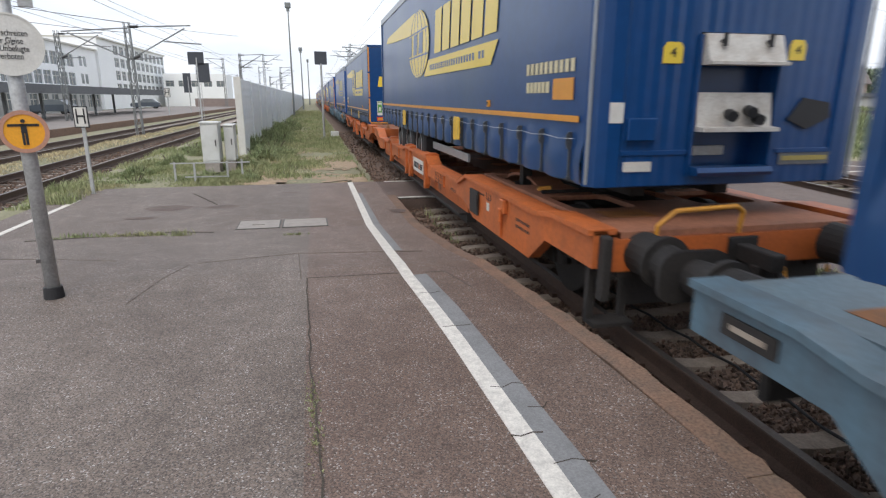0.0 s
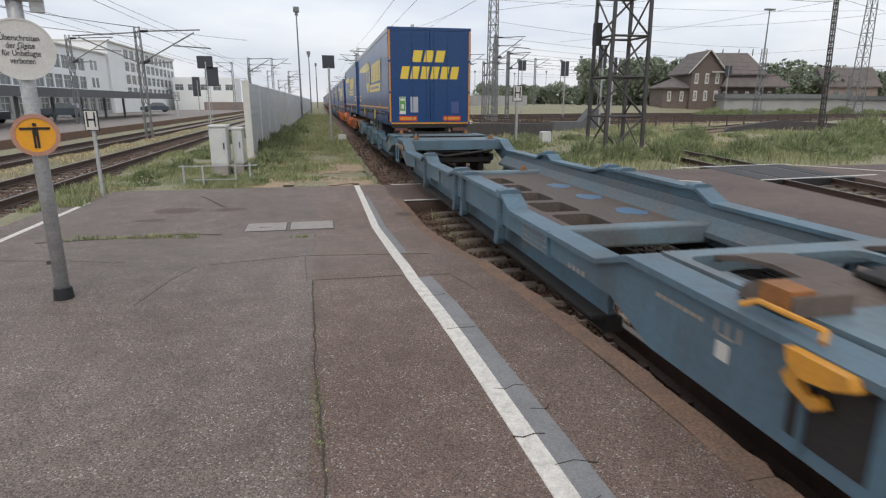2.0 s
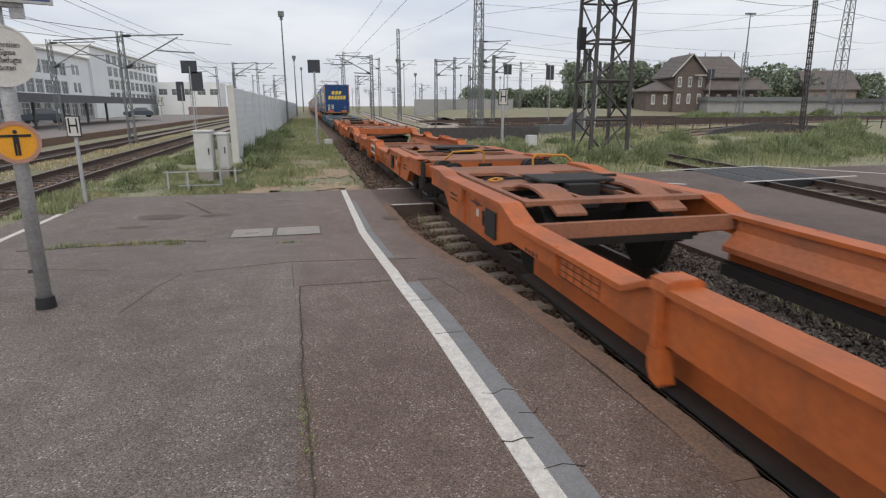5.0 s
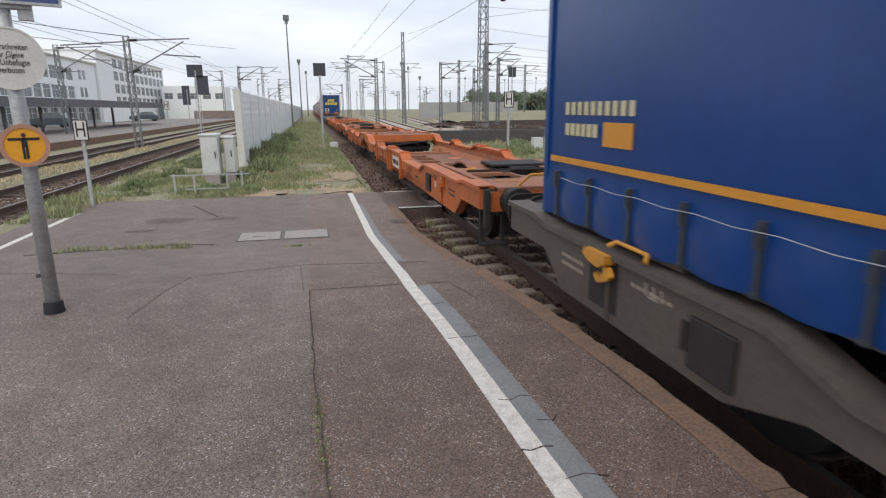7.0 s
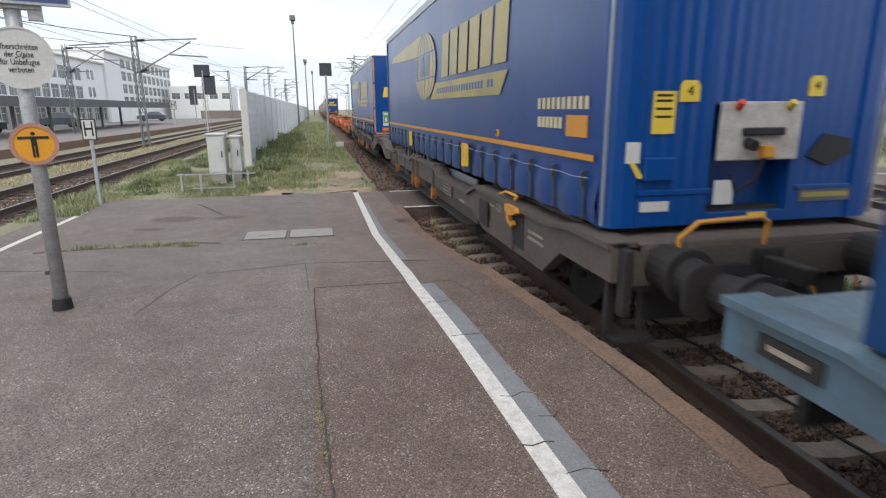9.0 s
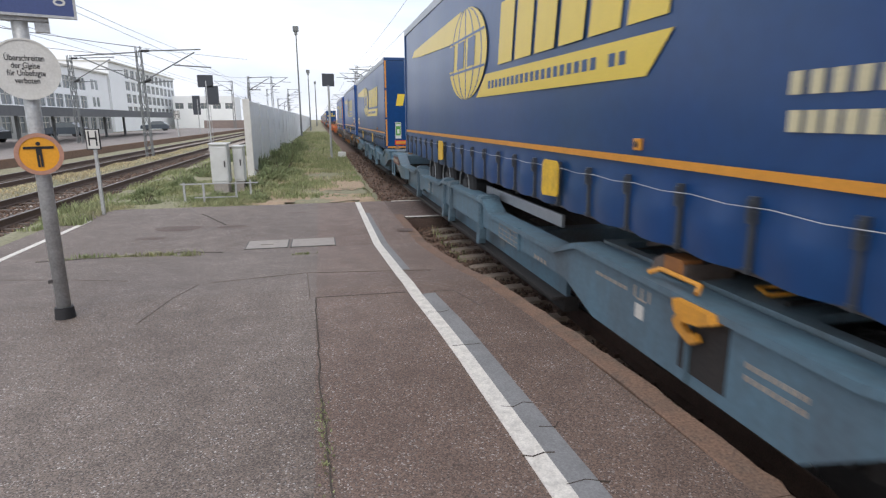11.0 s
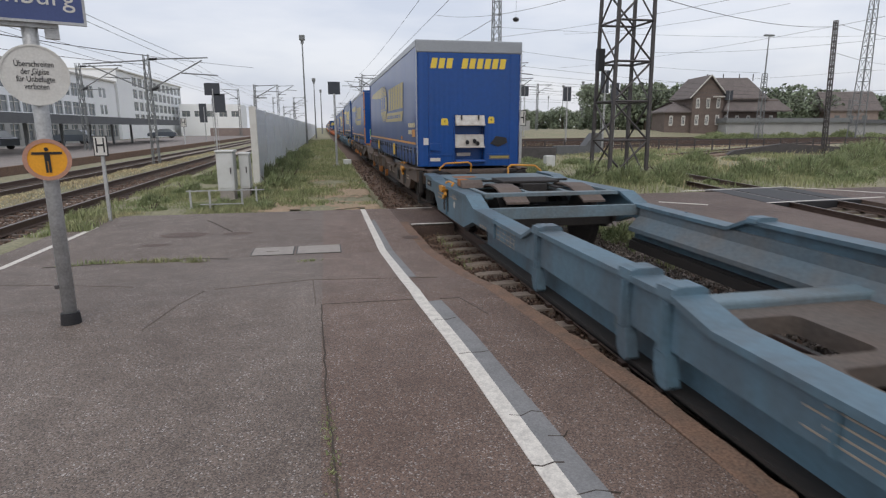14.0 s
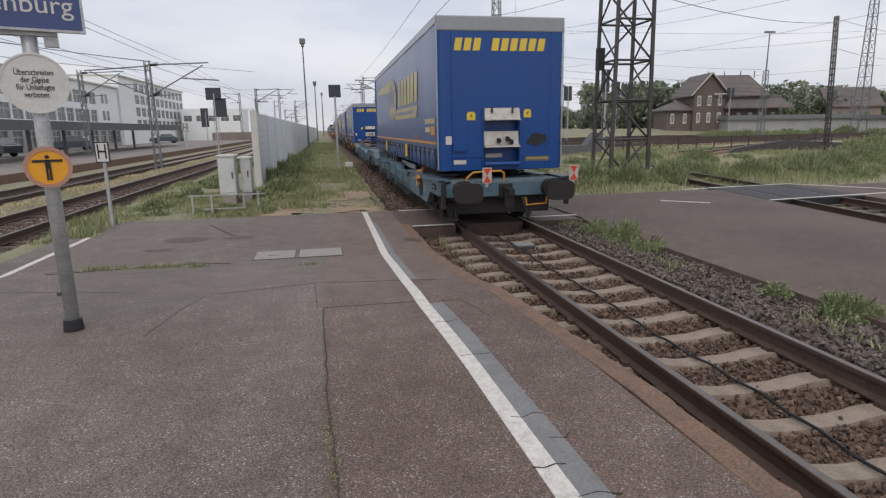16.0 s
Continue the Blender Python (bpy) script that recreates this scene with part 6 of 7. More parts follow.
        hitch = part("hitch", boxes((-0.50, 0.50, y0 + 0.35, y1 - 0.35, 1.035, 1.075), (-0.22, 0.22, y0 + 0.2, y1 - 0.2, 0.72, 1.035), (-0.42, -0.30, y0, y1, 0.86, 1.0), (0.30, 0.42, y0, y1, 0.86, 1.0), bevel=0.012), M_UNDER, w, "dark greasy hinged trailer hitch")
        part("hitch_rod", rods([((-1.0, mirror(1.9, far), 1.0), (1.05, mirror(1.9, far), 1.0))], 0.02), M_UNDER, hitch)
        part("hitch_lever", tube([(-0.98, mirror(2.05, far), 1.0), (-0.86, mirror(2.0, far), 1.02), (-0.80, mirror(2.12, far), 1.02), (-0.92, mirror(2.2, far), 1.0), (-0.98, mirror(2.05, far), 1.0)], 0.014), M_HANDY, hitch)
        for s2 in (-1, 1):
            part("wheel_hump", extrude_yz([(mirror(u, far), z) for u, z in HUMP], s2 * 0.44, s2 * 0.80), M_BRDECK if deck is M_BLDECK else deck, w)
            part("spring_lug", boxes((min(s2 * 0.85, s2 * 1.0), max(s2 * 0.85, s2 * 1.0), mirror(3.3, far) - 0.12, mirror(3.3, far) + 0.12, 0.84, 0.93), bevel=0.015), deck, w)
        if plate_kind == "red":
            part("end_plate", boxes((-1.36, -1.345, mirror(0.45, far) - 0.19, mirror(0.45, far) + 0.19, 0.79, 0.90)), M_UNDER, w)
            part("end_plate_mark", boxes((-1.365, -1.36, mirror(0.45, far) - 0.12, mirror(0.45, far) + 0.12, 0.83, 0.86)), mark, w)
        part("deck_stain", plate(-0.9, -0.45, *sorted((mirror(0.55, far), mirror(0.85, far))), 0.976, 0.979), M_RUSTSHOE, w, "rusty worn patch")
        if not far:
            put("coupler_handle", UHANDLE, -0.05, far, 0.62, 0.52, "yellow coupler handle")
            part("corner_stanchion", boxes((-1.30, -1.22, -0.10, 0.0, 0.45, 0.97), bevel=0.015), M_UNDER, w)
            part("corner_stanchion", boxes((1.22, 1.30, -0.10, 0.0, 0.45, 0.97), bevel=0.015), M_UNDER, w)
        # pocket floor with openings, cross beams and grating
        fl0, fl1 = (8.2, 13.4) if far else (6.3, 11.75)
        y0, y1 = sorted((mirror(fl0, far), mirror(fl1, far)))
        n_open = 5
        part("pocket_floor", plate(-1.02, 1.02, y0, y1, 0.38, 0.53, [(-0.46, 0.10, *sorted((mirror(fl0 + 0.32 + k * 0.94, far), mirror(fl0 + 1.06 + k * 0.94, far)))) for k in range(n_open)], 0.09), M_ORFLOOR if plate_kind == "white" else M_FLOORPL, w)
        for k in range(n_open + 1):
            part("floor_rib", boxes((-0.55, 0.15, mirror(fl0 + 0.22 + k * 0.94, far) - 0.02, mirror(fl0 + 0.22 + k * 0.94, far) + 0.02, 0.36, 0.48)), M_UNDER, w)
        for u, hgt in ((fl0 - 0.02, 0.60), (fl1 + 0.05, 0.60)):
            a, b = sorted((mirror(u - 0.12, far), mirror(u + 0.12, far)))
            part("cross_beam", boxes((-1.20, 1.20, a, b, 0.36, hgt), bevel=0.03), deck, w)
        for k in range(3):
            o = 0.5 + k * 0.32
            part("grating_bar", boxes((-0.95 + k * 0.42, -0.89 + k * 0.42, *sorted((mirror(fl1 + 0.2, far), mirror(min(fl1 + 1.6, 14.0), far))), 0.40, 0.46)), M_DARKSTEEL, w)
        for k in range(3):
            part("grating_bar", boxes((-0.95, 0.05, mirror(fl1 + 0.45 + k * 0.42, far) - 0.03, mirror(fl1 + 0.45 + k * 0.42, far) + 0.03, 0.40, 0.465)), M_DARKSTEEL, w)
        # sprayed paint patches on the floor beside the wall
        if patch:
            for k in range(3):
                rr = random.Random(60 + k)
                cu = mirror(fl0 + 1.1 + 1.25 * k, far)
                ring_xy = [(0.74 + 0.22 * math.cos(a) * rr.uniform(0.7, 1.15), cu + 0.30 * math.sin(a) * rr.uniform(0.6, 1.2)) for a in np.linspace(0, 2 * math.pi, 19)[:-1]]
                part("paint_patch", extrude_xy(ring_xy, 0.529, 0.534), patch, w, "fresh sprayed paint patch")
        # headstock, buffers, draw hook, handrails
        y0, y1 = sorted((mirror(0.0, far), mirror(0.10, far)))
        part("headstock", boxes((-1.22, 1.22, y0, y1, 0.66, 0.92)), paint, w)
        y0, y1 = sorted((mirror(0.16, far), mirror(0.24, far)))
        part("end_skirt", boxes((-0.98, 0.98, y0, y1, 0.30, 0.72), bevel=0.02), M_UNDER, w)
        for x in (-0.90, 0.90):
            put("buffer", BUFFER, 0.0, far, x, 0.80, "dark greasy round buffer")
            if (x < 0) != far:
                put("handrail", HANDRAIL, 0.03, far, 0.85 if far else -0.39, 0.985, "orange-yellow shunter's handrail")
        hook = boxes((-0.06, 0.06, -0.42, 0.02, 0.70, 0.84), (-0.09, 0.09, -0.30, -0.20, 0.45, 0.72), (-0.14, 0.14, -0.02, 0.0, 0.62, 0.90), bevel=0.015)
        put("draw_hook", mesh_of("draw_hook", hook, M_UNDER), 0.0, far)
        hose = tube([(0.35, 0.0, 0.62), (0.35, -0.18, 0.45), (0.40, -0.22, 0.25), (0.48, -0.12, 0.35)], 0.028)
        put("brake_hose", mesh_of("brake_hose", hose, M_RUBBER), 0.0, far)
        hanger = extrude_xz([(-1.30, 0.72), (-1.30, 0.20), (-0.95, 0.20), (-0.95, 0.72), (-1.0, 0.72), (-1.0, 0.235), (-1.24, 0.235), (-1.24, 0.72)], 0.0, 0.06)
        step = put("shunter_step", mesh_of("shunter_step", hanger, M_UNDER), 0.12, far)
        part("tread", boxes((-1.30, -0.95, -0.14, 0.0, 0.20, 0.235)), M_UNDER, step)
        put("spigot", SPIGOT, 15.12, far, -1.0, 1.05)
        put("spigot", SPIGOT, 15.12, far, 1.0, 1.05)
        put("spigot", SPIGOT, fl1 + 0.05, far, 0.75, 0.60)
        # brake lever box, load plate and data marks on the platform side
        side = -1.345
        sg = -1 if far else 1
        lev = lambda pts: [(mirror(2.1, far) + sg * (u - 2.1), z) for u, z in pts]
        box_y = mirror(3.35, far)
        if plate_kind != "red":
            inspection = part("inspection_box", boxes((side - 0.03, side, box_y - 0.19, box_y + 0.19, 0.50, 0.82), bevel=0.01), M_UNDER, w)
            part("latch", boxes((side - 0.05, side - 0.03, box_y - sg * 0.21 - 0.02, box_y - sg * 0.21 + 0.02, 0.60, 0.78)), M_UNDER, inspection)
        if plate_kind == "white":
            part("load_lever", boxes((side - 0.06, side, mirror(2.1, far) - 0.08, mirror(2.1, far) + 0.08, 0.74, 0.90), (side - 0.09, side - 0.05, mirror(2.1, far) - 0.03, mirror(2.1, far) + 0.03, 0.64, 0.80), bevel=0.012), paint, w)
        else:
            part("lever_plate", extrude_yz(lev([(1.88, 0.50), (1.88, 0.95), (2.30, 0.95), (2.30, 0.50)]), side - 0.006, side), M_UNDER, w)
            lever = part("load_lever", extrude_yz(lev([(1.92, 0.90), (1.95, 0.95), (2.27, 0.95), (2.25, 0.88), (2.16, 0.84), (2.02, 0.86)]), side - 0.10, side - 0.006), M_HANDY, w, "orange load change lever")
            part("lever_hook", extrude_yz(lev([(2.30, 0.80), (2.26, 0.76), (2.12, 0.71), (2.06, 0.75), (2.09, 0.79), (2.14, 0.765), (2.20, 0.80), (2.20, 0.86), (2.26, 0.86)]), side - 0.07, side - 0.03), M_HANDY, lever)
            part("edge_handle", tube([(side - 0.02, mirror(2.16, far), 1.0), (side + 0.03, mirror(2.2, far), 1.035), (side + 0.03, mirror(2.6, far), 1.035), (side - 0.02, mirror(2.66, far), 1.0)], 0.016), M_HANDY, w, "orange-yellow release handle")
            part("latch_box", extrude_yz([(mirror(2.48, far), 0.975), (mirror(2.48, far), 1.08), (mirror(2.72, far), 1.10), (mirror(2.82, far), 1.05), (mirror(2.86, far), 0.975)], side + 0.12, side + 0.48), M_BRDECK, w, "worn dark latch box")
            part("latch_cover", boxes((side + 0.115, side + 0.26, *sorted((mirror(2.5, far), mirror(2.70, far))), 1.0, 1.105)), M_RUSTSHOE, w)
        if plate_kind:
            part("paper_label", boxes((side - 0.003, side, mirror(2.77, far) - 0.05, mirror(2.77, far) + 0.05, 0.64, 0.74)), M_TRIM, w)
        marks = [(side - 0.004, side, mirror(4.6, far) - 0.15 + k * 0.09, mirror(4.6, far) - 0.11 + k * 0.09, 0.60, 0.64) for k in range(4)]
        mid = mirror(2.75, far)
        marks += [(side - 0.004, side, mid - 0.10 + k * 0.09, mid - 0.082 + k * 0.09, 0.78, 0.86) for k in range(3)] + [(side - 0.004, side, mid - 0.05, mid + 0.06, 0.77, 0.782)]
        marks += [(side - 0.004, side, mid + sg * 0.2 + k * 0.07, mid + sg * 0.2 + 0.045 + k * 0.07, 0.79, 0.815) for k in range(7)]
        marks += [(side - 0.004, side, mirror(1.55, far) - 0.2 + k * 0.06, mirror(1.55, far) - 0.165 + k * 0.06, zz, zz + 0.03) for k in range(7) for zz in (0.66, 0.73)]
        marks += [(side - 0.004, side, mirror(10.4, far) - 0.3, mirror(10.4, far) + 0.28 - 0.12 * (k % 2), 0.62 + k * 0.05, 0.630 + k * 0.05) for k in range(4)]
        marks += [(side - 0.004, side, mirror(14.9, far) - 0.25, mirror(14.9, far) + 0.25, 0.62 + k * 0.06, 0.635 + k * 0.06) for k in range(4)]
        ty = mirror(5.6, far)
        marks += [(side - 0.004, side, ty - 0.35, ty + 0.35, 0.58 + k * 0.055, 0.585 + k * 0.055) for k in range(4)]
        marks += [(side - 0.004, side, ty - 0.35 + k * 0.14, ty - 0.345 + k * 0.14, 0.58, 0.745) for k in range(6)]
        tagged(part("data_mark", boxes(*marks), mark, w), kind="stuff")
        for k in range(2):
            yy = mirror(15.2 - 0.25 * k, far)
            part("warning_mark", extrude_yz([(yy - 0.05, 0.85), (yy + 0.05, 0.85), (yy, 0.93)], side - 0.004, side), M_YELOLD, w)
    for c in (2.4, HALF, 2 * HALF - 2.4):
        bg = part("bogie", BOGIE, None, w)
        bg.location = (0, c, 0)
        for d in (-0.9, 0.9):
            ws = part("wheelset", WHEELSET, None, bg)
            ws.location = (0, d, 0.46)
    # joint between the halves: slotted plate, hanging step frame, coiled cable
    if plate_kind == "red":
        tray = part("joint_tray", extrude_yz([(16.40, 0.62), (16.40, 1.06), (16.44, 1.06), (16.44, 0.66), (16.62, 0.66), (16.62, 0.62)], -0.95, 1.15), M_UNDER, w, "dark steel plate standing in the joint")
        for yy in (16.42, 16.22):
            part("loop", sweep([(-0.86, yy, 0.96), (-0.855, yy, 1.12), (-0.80, yy, 1.17), (-0.745, yy, 1.12), (-0.74, yy, 0.96)], 0.013), M_DARKSTEEL, tray)
    else:
        tray = part("joint_plate", plate(-0.95, 1.10, 16.125, 16.835, 0.97, 1.02, [(-0.60, -0.10, 16.22, 16.40), (0.10, 0.34, 16.22, 16.34), (0.20, 0.86, 16.52, 16.68), (-0.70, -0.30, 16.58, 16.70)], 0.06), deck, w, "worn steel plate with slots over the joint")
        part("joint_pivot", rod(bmesh.new(), (0.05, 16.48, 1.02), (0.05, 16.48, 1.04), 0.17, 0.15, 20), M_UNDER, tray)
    frame_rows = [((-1.30, yy, 0.36), (-1.30, yy, 0.84)) for yy in (16.24, 16.72)] + [((-1.30, 16.24, zz), (-1.30, 16.72, zz)) for zz in (0.38, 0.82)] + [((-1.30, yy, 0.82), (-1.18, yy, 0.86)) for yy in (16.24, 16.72)]
    if plate_kind == "red":
        part("step_frame", rods(frame_rows, 0.030, 4), paint, w, "hanging step frame between the wagon halves")
    part("cable", tube([(-1.1, 16.66 + 0.07 * math.cos(a), 0.70 + 0.12 * math.sin(a)) for a in np.linspace(-2.4, 2.4, 10)], 0.012, 6), M_HANDY, w)
    part("drain_pipe", tube([(-0.9, 15.0, 0.80), (-0.4, 14.4, 0.68), (0.3, 14.3, 0.76), (0.9, 14.6, 0.80)], 0.03), M_UNDER, w)
    if plate_kind == "white":
        p = part("name_plate", boxes((-1.365, -1.348, 7.06, 8.12, 0.54, 0.80)), M_SIGNWHITE, w, "white plate with dark and orange marks")
        for k in range(7):
            y = 7.96 - k * 0.135
            part("mark", boxes((-1.37, -1.364, y - 0.045, y + 0.045, 0.61, 0.73)), M_ORANGE if k == 4 else M_BLACK, p)
    if plate_kind == "red":
        p = part("name_plate", boxes((-1.365, -1.348, 14.86, 15.96, 0.77, 0.96)), M_DULLRED, w, "faded red plate with pale marks")
        for k in range(5):
            y = 15.84 - k * 0.205
            part("mark", boxes((-1.37, -1.364, y - 0.065, y + 0.05, 0.82, 0.91)), M_CREAM, p)
    return w


# ---- curtain-sided trailers ----
LEN = 13.7
Z0, Z1 = 1.10, 3.95


def slanted(y0, z0, width, height, x, slant=0.12, thick=0.002, axis="x"):
    """A leaning block, standing for one mark of a printed name."""
    bm = bmesh.new()
    if axis == "x":
        extrude_yz([(y0, z0), (y0 + width, z0), (y0 + width + slant, z0 + height), (y0 + slant, z0 + height)], x, x + thick, bm)
    else:
        extrude_xz([(y0, z0), (y0 + width, z0), (y0 + width + slant, z0 + height), (y0 + slant, z0 + height)], x, x + thick, bm)
    return bm


def curtain_mesh(s, material):
    """One side curtain: smooth above, a billowing hem between the straps below."""
    ys = np.arange(0.10, LEN - 0.09, 0.10)
    zs = [Z1 - 0.12, 3.2, 2.4, 1.75, 1.52, 1.42, 1.32, 1.22, 1.14, Z0 - 0.02]
    verts, faces = [], []
    for y in ys:
        for k, z in enumerate(zs):
            low = max(0.0, (1.55 - z) / 0.45)
            ph = ((y - 0.35) % 0.62) / 0.62
            bulge = 0.075 * low * math.sin(ph * math.pi) * math.sin(min(1.0, low) * 2.6) - 0.014 * low
            soft = 0.006 * noise.noise((y * 0.55, z * 0.8, s)) + 0.004 * math.sin(y * 2 * math.pi / 2.25) + 0.002 * noise.noise((y * 2.6, z * 1.1, s + 4))
            verts.append((s * (1.268 + bulge + soft), y, z - 0.02 * low * math.sin(ph * math.pi) * (k == len(zs) - 1)))
    n = len(zs)
    for i in range(len(ys) - 1):
        for k in range(n - 1):
            q = (i * n + k, i * n + k + 1, (i + 1) * n + k + 1, (i + 1) * n + k)
            faces.append(q if s < 0 else q[::-1])
    me = bpy.data.meshes.new("curtain")
    me.from_pydata(verts, [], faces)
    me.materials.append(material)
    me.polygons.foreach_set("use_smooth", [True] * len(me.polygons))
    return me


STRAP = mesh_of("strap", boxes((-0.030, 0.012, -0.013, 0.013, 1.09, 1.36), (-0.038, 0.0, -0.017, 0.017, 1.07, 1.10)), M_STRAP)
BUCKLE = mesh_of("buckle", boxes((-0.048, 0.0, -0.020, 0.020, 1.335, 1.40), (-0.042, 0.0, -0.017, 0.017, 1.40, 1.475), (-0.056, -0.048, -0.012, 0.012, 1.35, 1.46)), M_STRAP)


def wheel_meshes():
    bm = bmesh.new()
    prof = [(0.0, 0.30), (0.02, 0.46), (0.06, 0.50), (0.32, 0.50), (0.36, 0.46), (0.38, 0.30)]
    segs = 28
    rows = [[bm.verts.new((x, r * math.cos(a), r * math.sin(a))) for x, r in prof] for a in np.linspace(0, 2 * math.pi, segs + 1)[:-1]]
    for i in range(segs):
        for k in range(len(prof) - 1):
            bm.faces.new((rows[i][k], rows[i][k + 1], rows[(i + 1) % segs][k + 1], rows[(i + 1) % segs][k]))
    tyre = mesh_of("tyre", bm, M_RUBBER)
    bm = bmesh.new()
    rod(bm, (0.05, 0, 0), (0.34, 0, 0), 0.305, sides=28)
    rod(bm, (0.0, 0, 0), (0.05, 0, 0), 0.13, 0.15, 14)
    r = ring(0, 0, 0, 0.27, 0.31, 0.06, 28)
    bmesh.ops.transform(r, matrix=Matrix.Translation((0.03, 0, 0)) @ Matrix.Rotation(math.pi / 2, 4, "Z"), verts=r.verts)
    tmp = bpy.data.meshes.new("tmp")
    r.to_mesh(tmp)
    r.free()
    bm.from_mesh(tmp)
    edge = ring(0, 0, 0, 0.285, 0.303, 0.012, 28)
    bmesh.ops.transform(edge, matrix=Matrix.Translation((-0.006, 0, 0)) @ Matrix.Rotation(math.pi / 2, 4, "Z"), verts=edge.verts)
    return tyre, mesh_of("rim", bm, M_RIM), mesh_of("rim_edge", edge, M_ALU)


TYRE, RIMM, RIMEDGE = wheel_meshes()


def build_trailer(front_near, old, label, header=False, connector=2, lettered=True, faded=False, wide=False):
    """A trailer whose near end (y = 0) is its front wall or its rear doors; the marks are on the platform side."""
    tarp, yellow = (M_TARPOLD if old else M_TARP), (M_YELOLD if faded else M_YEL)
    panel = M_TARPOLD if old else M_DOOR
    t = thing("curtain_trailer", label, "semi-trailer", "trailers on the goods train")
    for s in (-1, 1):
        part("curtain", curtain_mesh(s, tarp), None, t)
        part("roof_rail", boxes((min(s * 1.20, s * 1.285), max(s * 1.20, s * 1.285), 0.02, LEN - 0.02, Z1 - 0.13, Z1)), M_ALU, t)
        for y in (0.02, LEN - 0.10):
            inner = 1.268 if y < 1 and front_near else 1.22
            part("corner_post", boxes((min(s * inner, s * 1.289), max(s * inner, s * 1.289), y, y + (0.08 if y > 1 else 0.022), Z0 - 0.03, Z1 - 0.13)), M_ALU if y < 1 and front_near else tarp, t)
        part("floor_beam", boxes((min(s * 1.12, s * 1.235), max(s * 1.12, s * 1.235), 0.05, LEN - 0.05, 1.05, 1.17)), M_GREYW, t)
    part("roof", boxes((-1.20, 1.20, 0.05, LEN - 0.05, Z1 - 0.06, Z1 - 0.005)), M_ROOFW, t)
    part("floor", boxes((-1.12, 1.12, 0.05, LEN - 0.05, 1.10, 1.17)), M_UNDER, t)
    far_mat = panel
    part("end_wall", boxes((-1.215, 1.215, LEN - 0.08, LEN, Z0, Z1 - 0.06)), far_mat, t)
    # platform side: reflector stripe, straps and their cord, yellow tags, print
    x = -1.288
    part("stripe", boxes((x - 0.004, x, 0.20, LEN - 0.18, 1.560, 1.612)), M_STRIPE, t, "orange reflective stripe")
    y = 0.35
    while y < LEN - 0.3:
        st = part("strap", STRAP, None, t)
        st.location = (-1.262, y, 0)
        part("buckle", BUCKLE, None, st)
        y += 0.62
    part("customs_cord", tube([(x - 0.032, 0.2 + k * 0.31, 1.43 - 0.014 * (k % 2)) for k in range(43)], 0.0026, 4), M_CORD, t)
    for y in (3.95, 8.95):
        part("yellow_tag", extrude_yz([(y + 0.02, 1.17), (y + 0.35, 1.15), (y + 0.37, 1.19), (y + 0.36, 1.46), (y + 0.32, 1.49), (y + 0.05, 1.49), (y, 1.45), (y - 0.005, 1.20)], x - 0.062, x - 0.048), M_TAG, t, "worn amber-yellow lifting point tag")
    part("side_marker", boxes((x - 0.014, x + 0.012, 2.69, 2.77, 1.65, 1.73), bevel=0.004), M_STRIPE, t)
    part("marker_lens", rod(bmesh.new(), (x - 0.013, 2.73, 1.69), (x - 0.018, 2.73, 1.69), 0.022, sides=12), M_BLACK, t)
    px = -1.284
    for k in range(6):
        part("print_mark", slanted(6.12 - (k + 1) * 0.605, 2.50, 0.50, 0.68, px, -0.10), yellow, t)
    ban = bmesh.new()
    extrude_yz([(2.70, 2.14), (7.0, 2.15), (6.55, 2.43), (2.42, 2.41)], px, px + 0.002, ban)
    part("print_banner", ban, yellow, t)
    if lettered:
        rows = [(px - 0.001, px, 2.98 + k * 0.152, 3.08 + k * 0.152, 2.24, 2.335) for k in range(23) if k != 2]
        tagged(part("print_line", boxes(*rows), tarp, t), kind="stuff")
    # globe: a filled disc with its meridians and parallels left out in the curtain's colour
    gy, gz, ry, rz = 7.60, 2.775, 1.10, 0.63
    disc_pts = [(gy + ry * math.cos(a), gz + rz * math.sin(a)) for a in np.linspace(0, 2 * math.pi, 49)[:-1]]
    globe = part("print_globe", extrude_yz(disc_pts, px - 0.001, px + 0.002), yellow, t)
    lines = bmesh.new()
    for q in (0.0, 0.42, 0.78):
        for sg in ((-1, 1) if q else (1,)):
            arc = [(gy + sg * q * ry * math.cos(a), gz + rz * math.sin(a)) for a in np.linspace(-1.45, 1.45, 13)]
            for (ya, za), (yb, zb) in zip(arc, arc[1:]):
                extrude_yz([(ya - 0.022, za), (ya + 0.022, za), (yb + 0.022, zb), (yb - 0.022, zb)], px - 0.003, px - 0.001, lines)
    for z in (-0.22, 0.24):
        half = ry * math.sqrt(1 - (z / rz) ** 2) * 0.99
        extrude_yz([(gy - half, gz + z - 0.016), (gy + half, gz + z - 0.016), (gy + half, gz + z + 0.016), (gy - half, gz + z + 0.016)], px - 0.004, px - 0.0035, lines)
    tagged(part("globe_line", lines, tarp, globe), kind="stuff")
    for k in range(3):
        part("print_mark", slanted(8.34 - k * 0.62, 2.60, 0.40, 0.38, px - 0.006, -0.06), tarp, globe)
    up = bmesh.new()
    extrude_yz([(8.45, 3.02), (11.4, 3.13), (12.5, 3.20), (12.2, 3.32), (7.9, 3.41)], px, px + 0.002, up)
    part("print_banner", up, yellow, t)
    n0 = 0.35 if front_near else LEN - 1.55
    rows = [(px, px + 0.006, n0 + k * 0.115, n0 + 0.068 + k * 0.115, 1.97, 2.075) for k in range(10)]
    rows += [(px, px + 0.006, n0 + 0.52 + k * 0.10, n0 + 0.59 + k * 0.10, 1.80, 1.90) for k in range(6)]
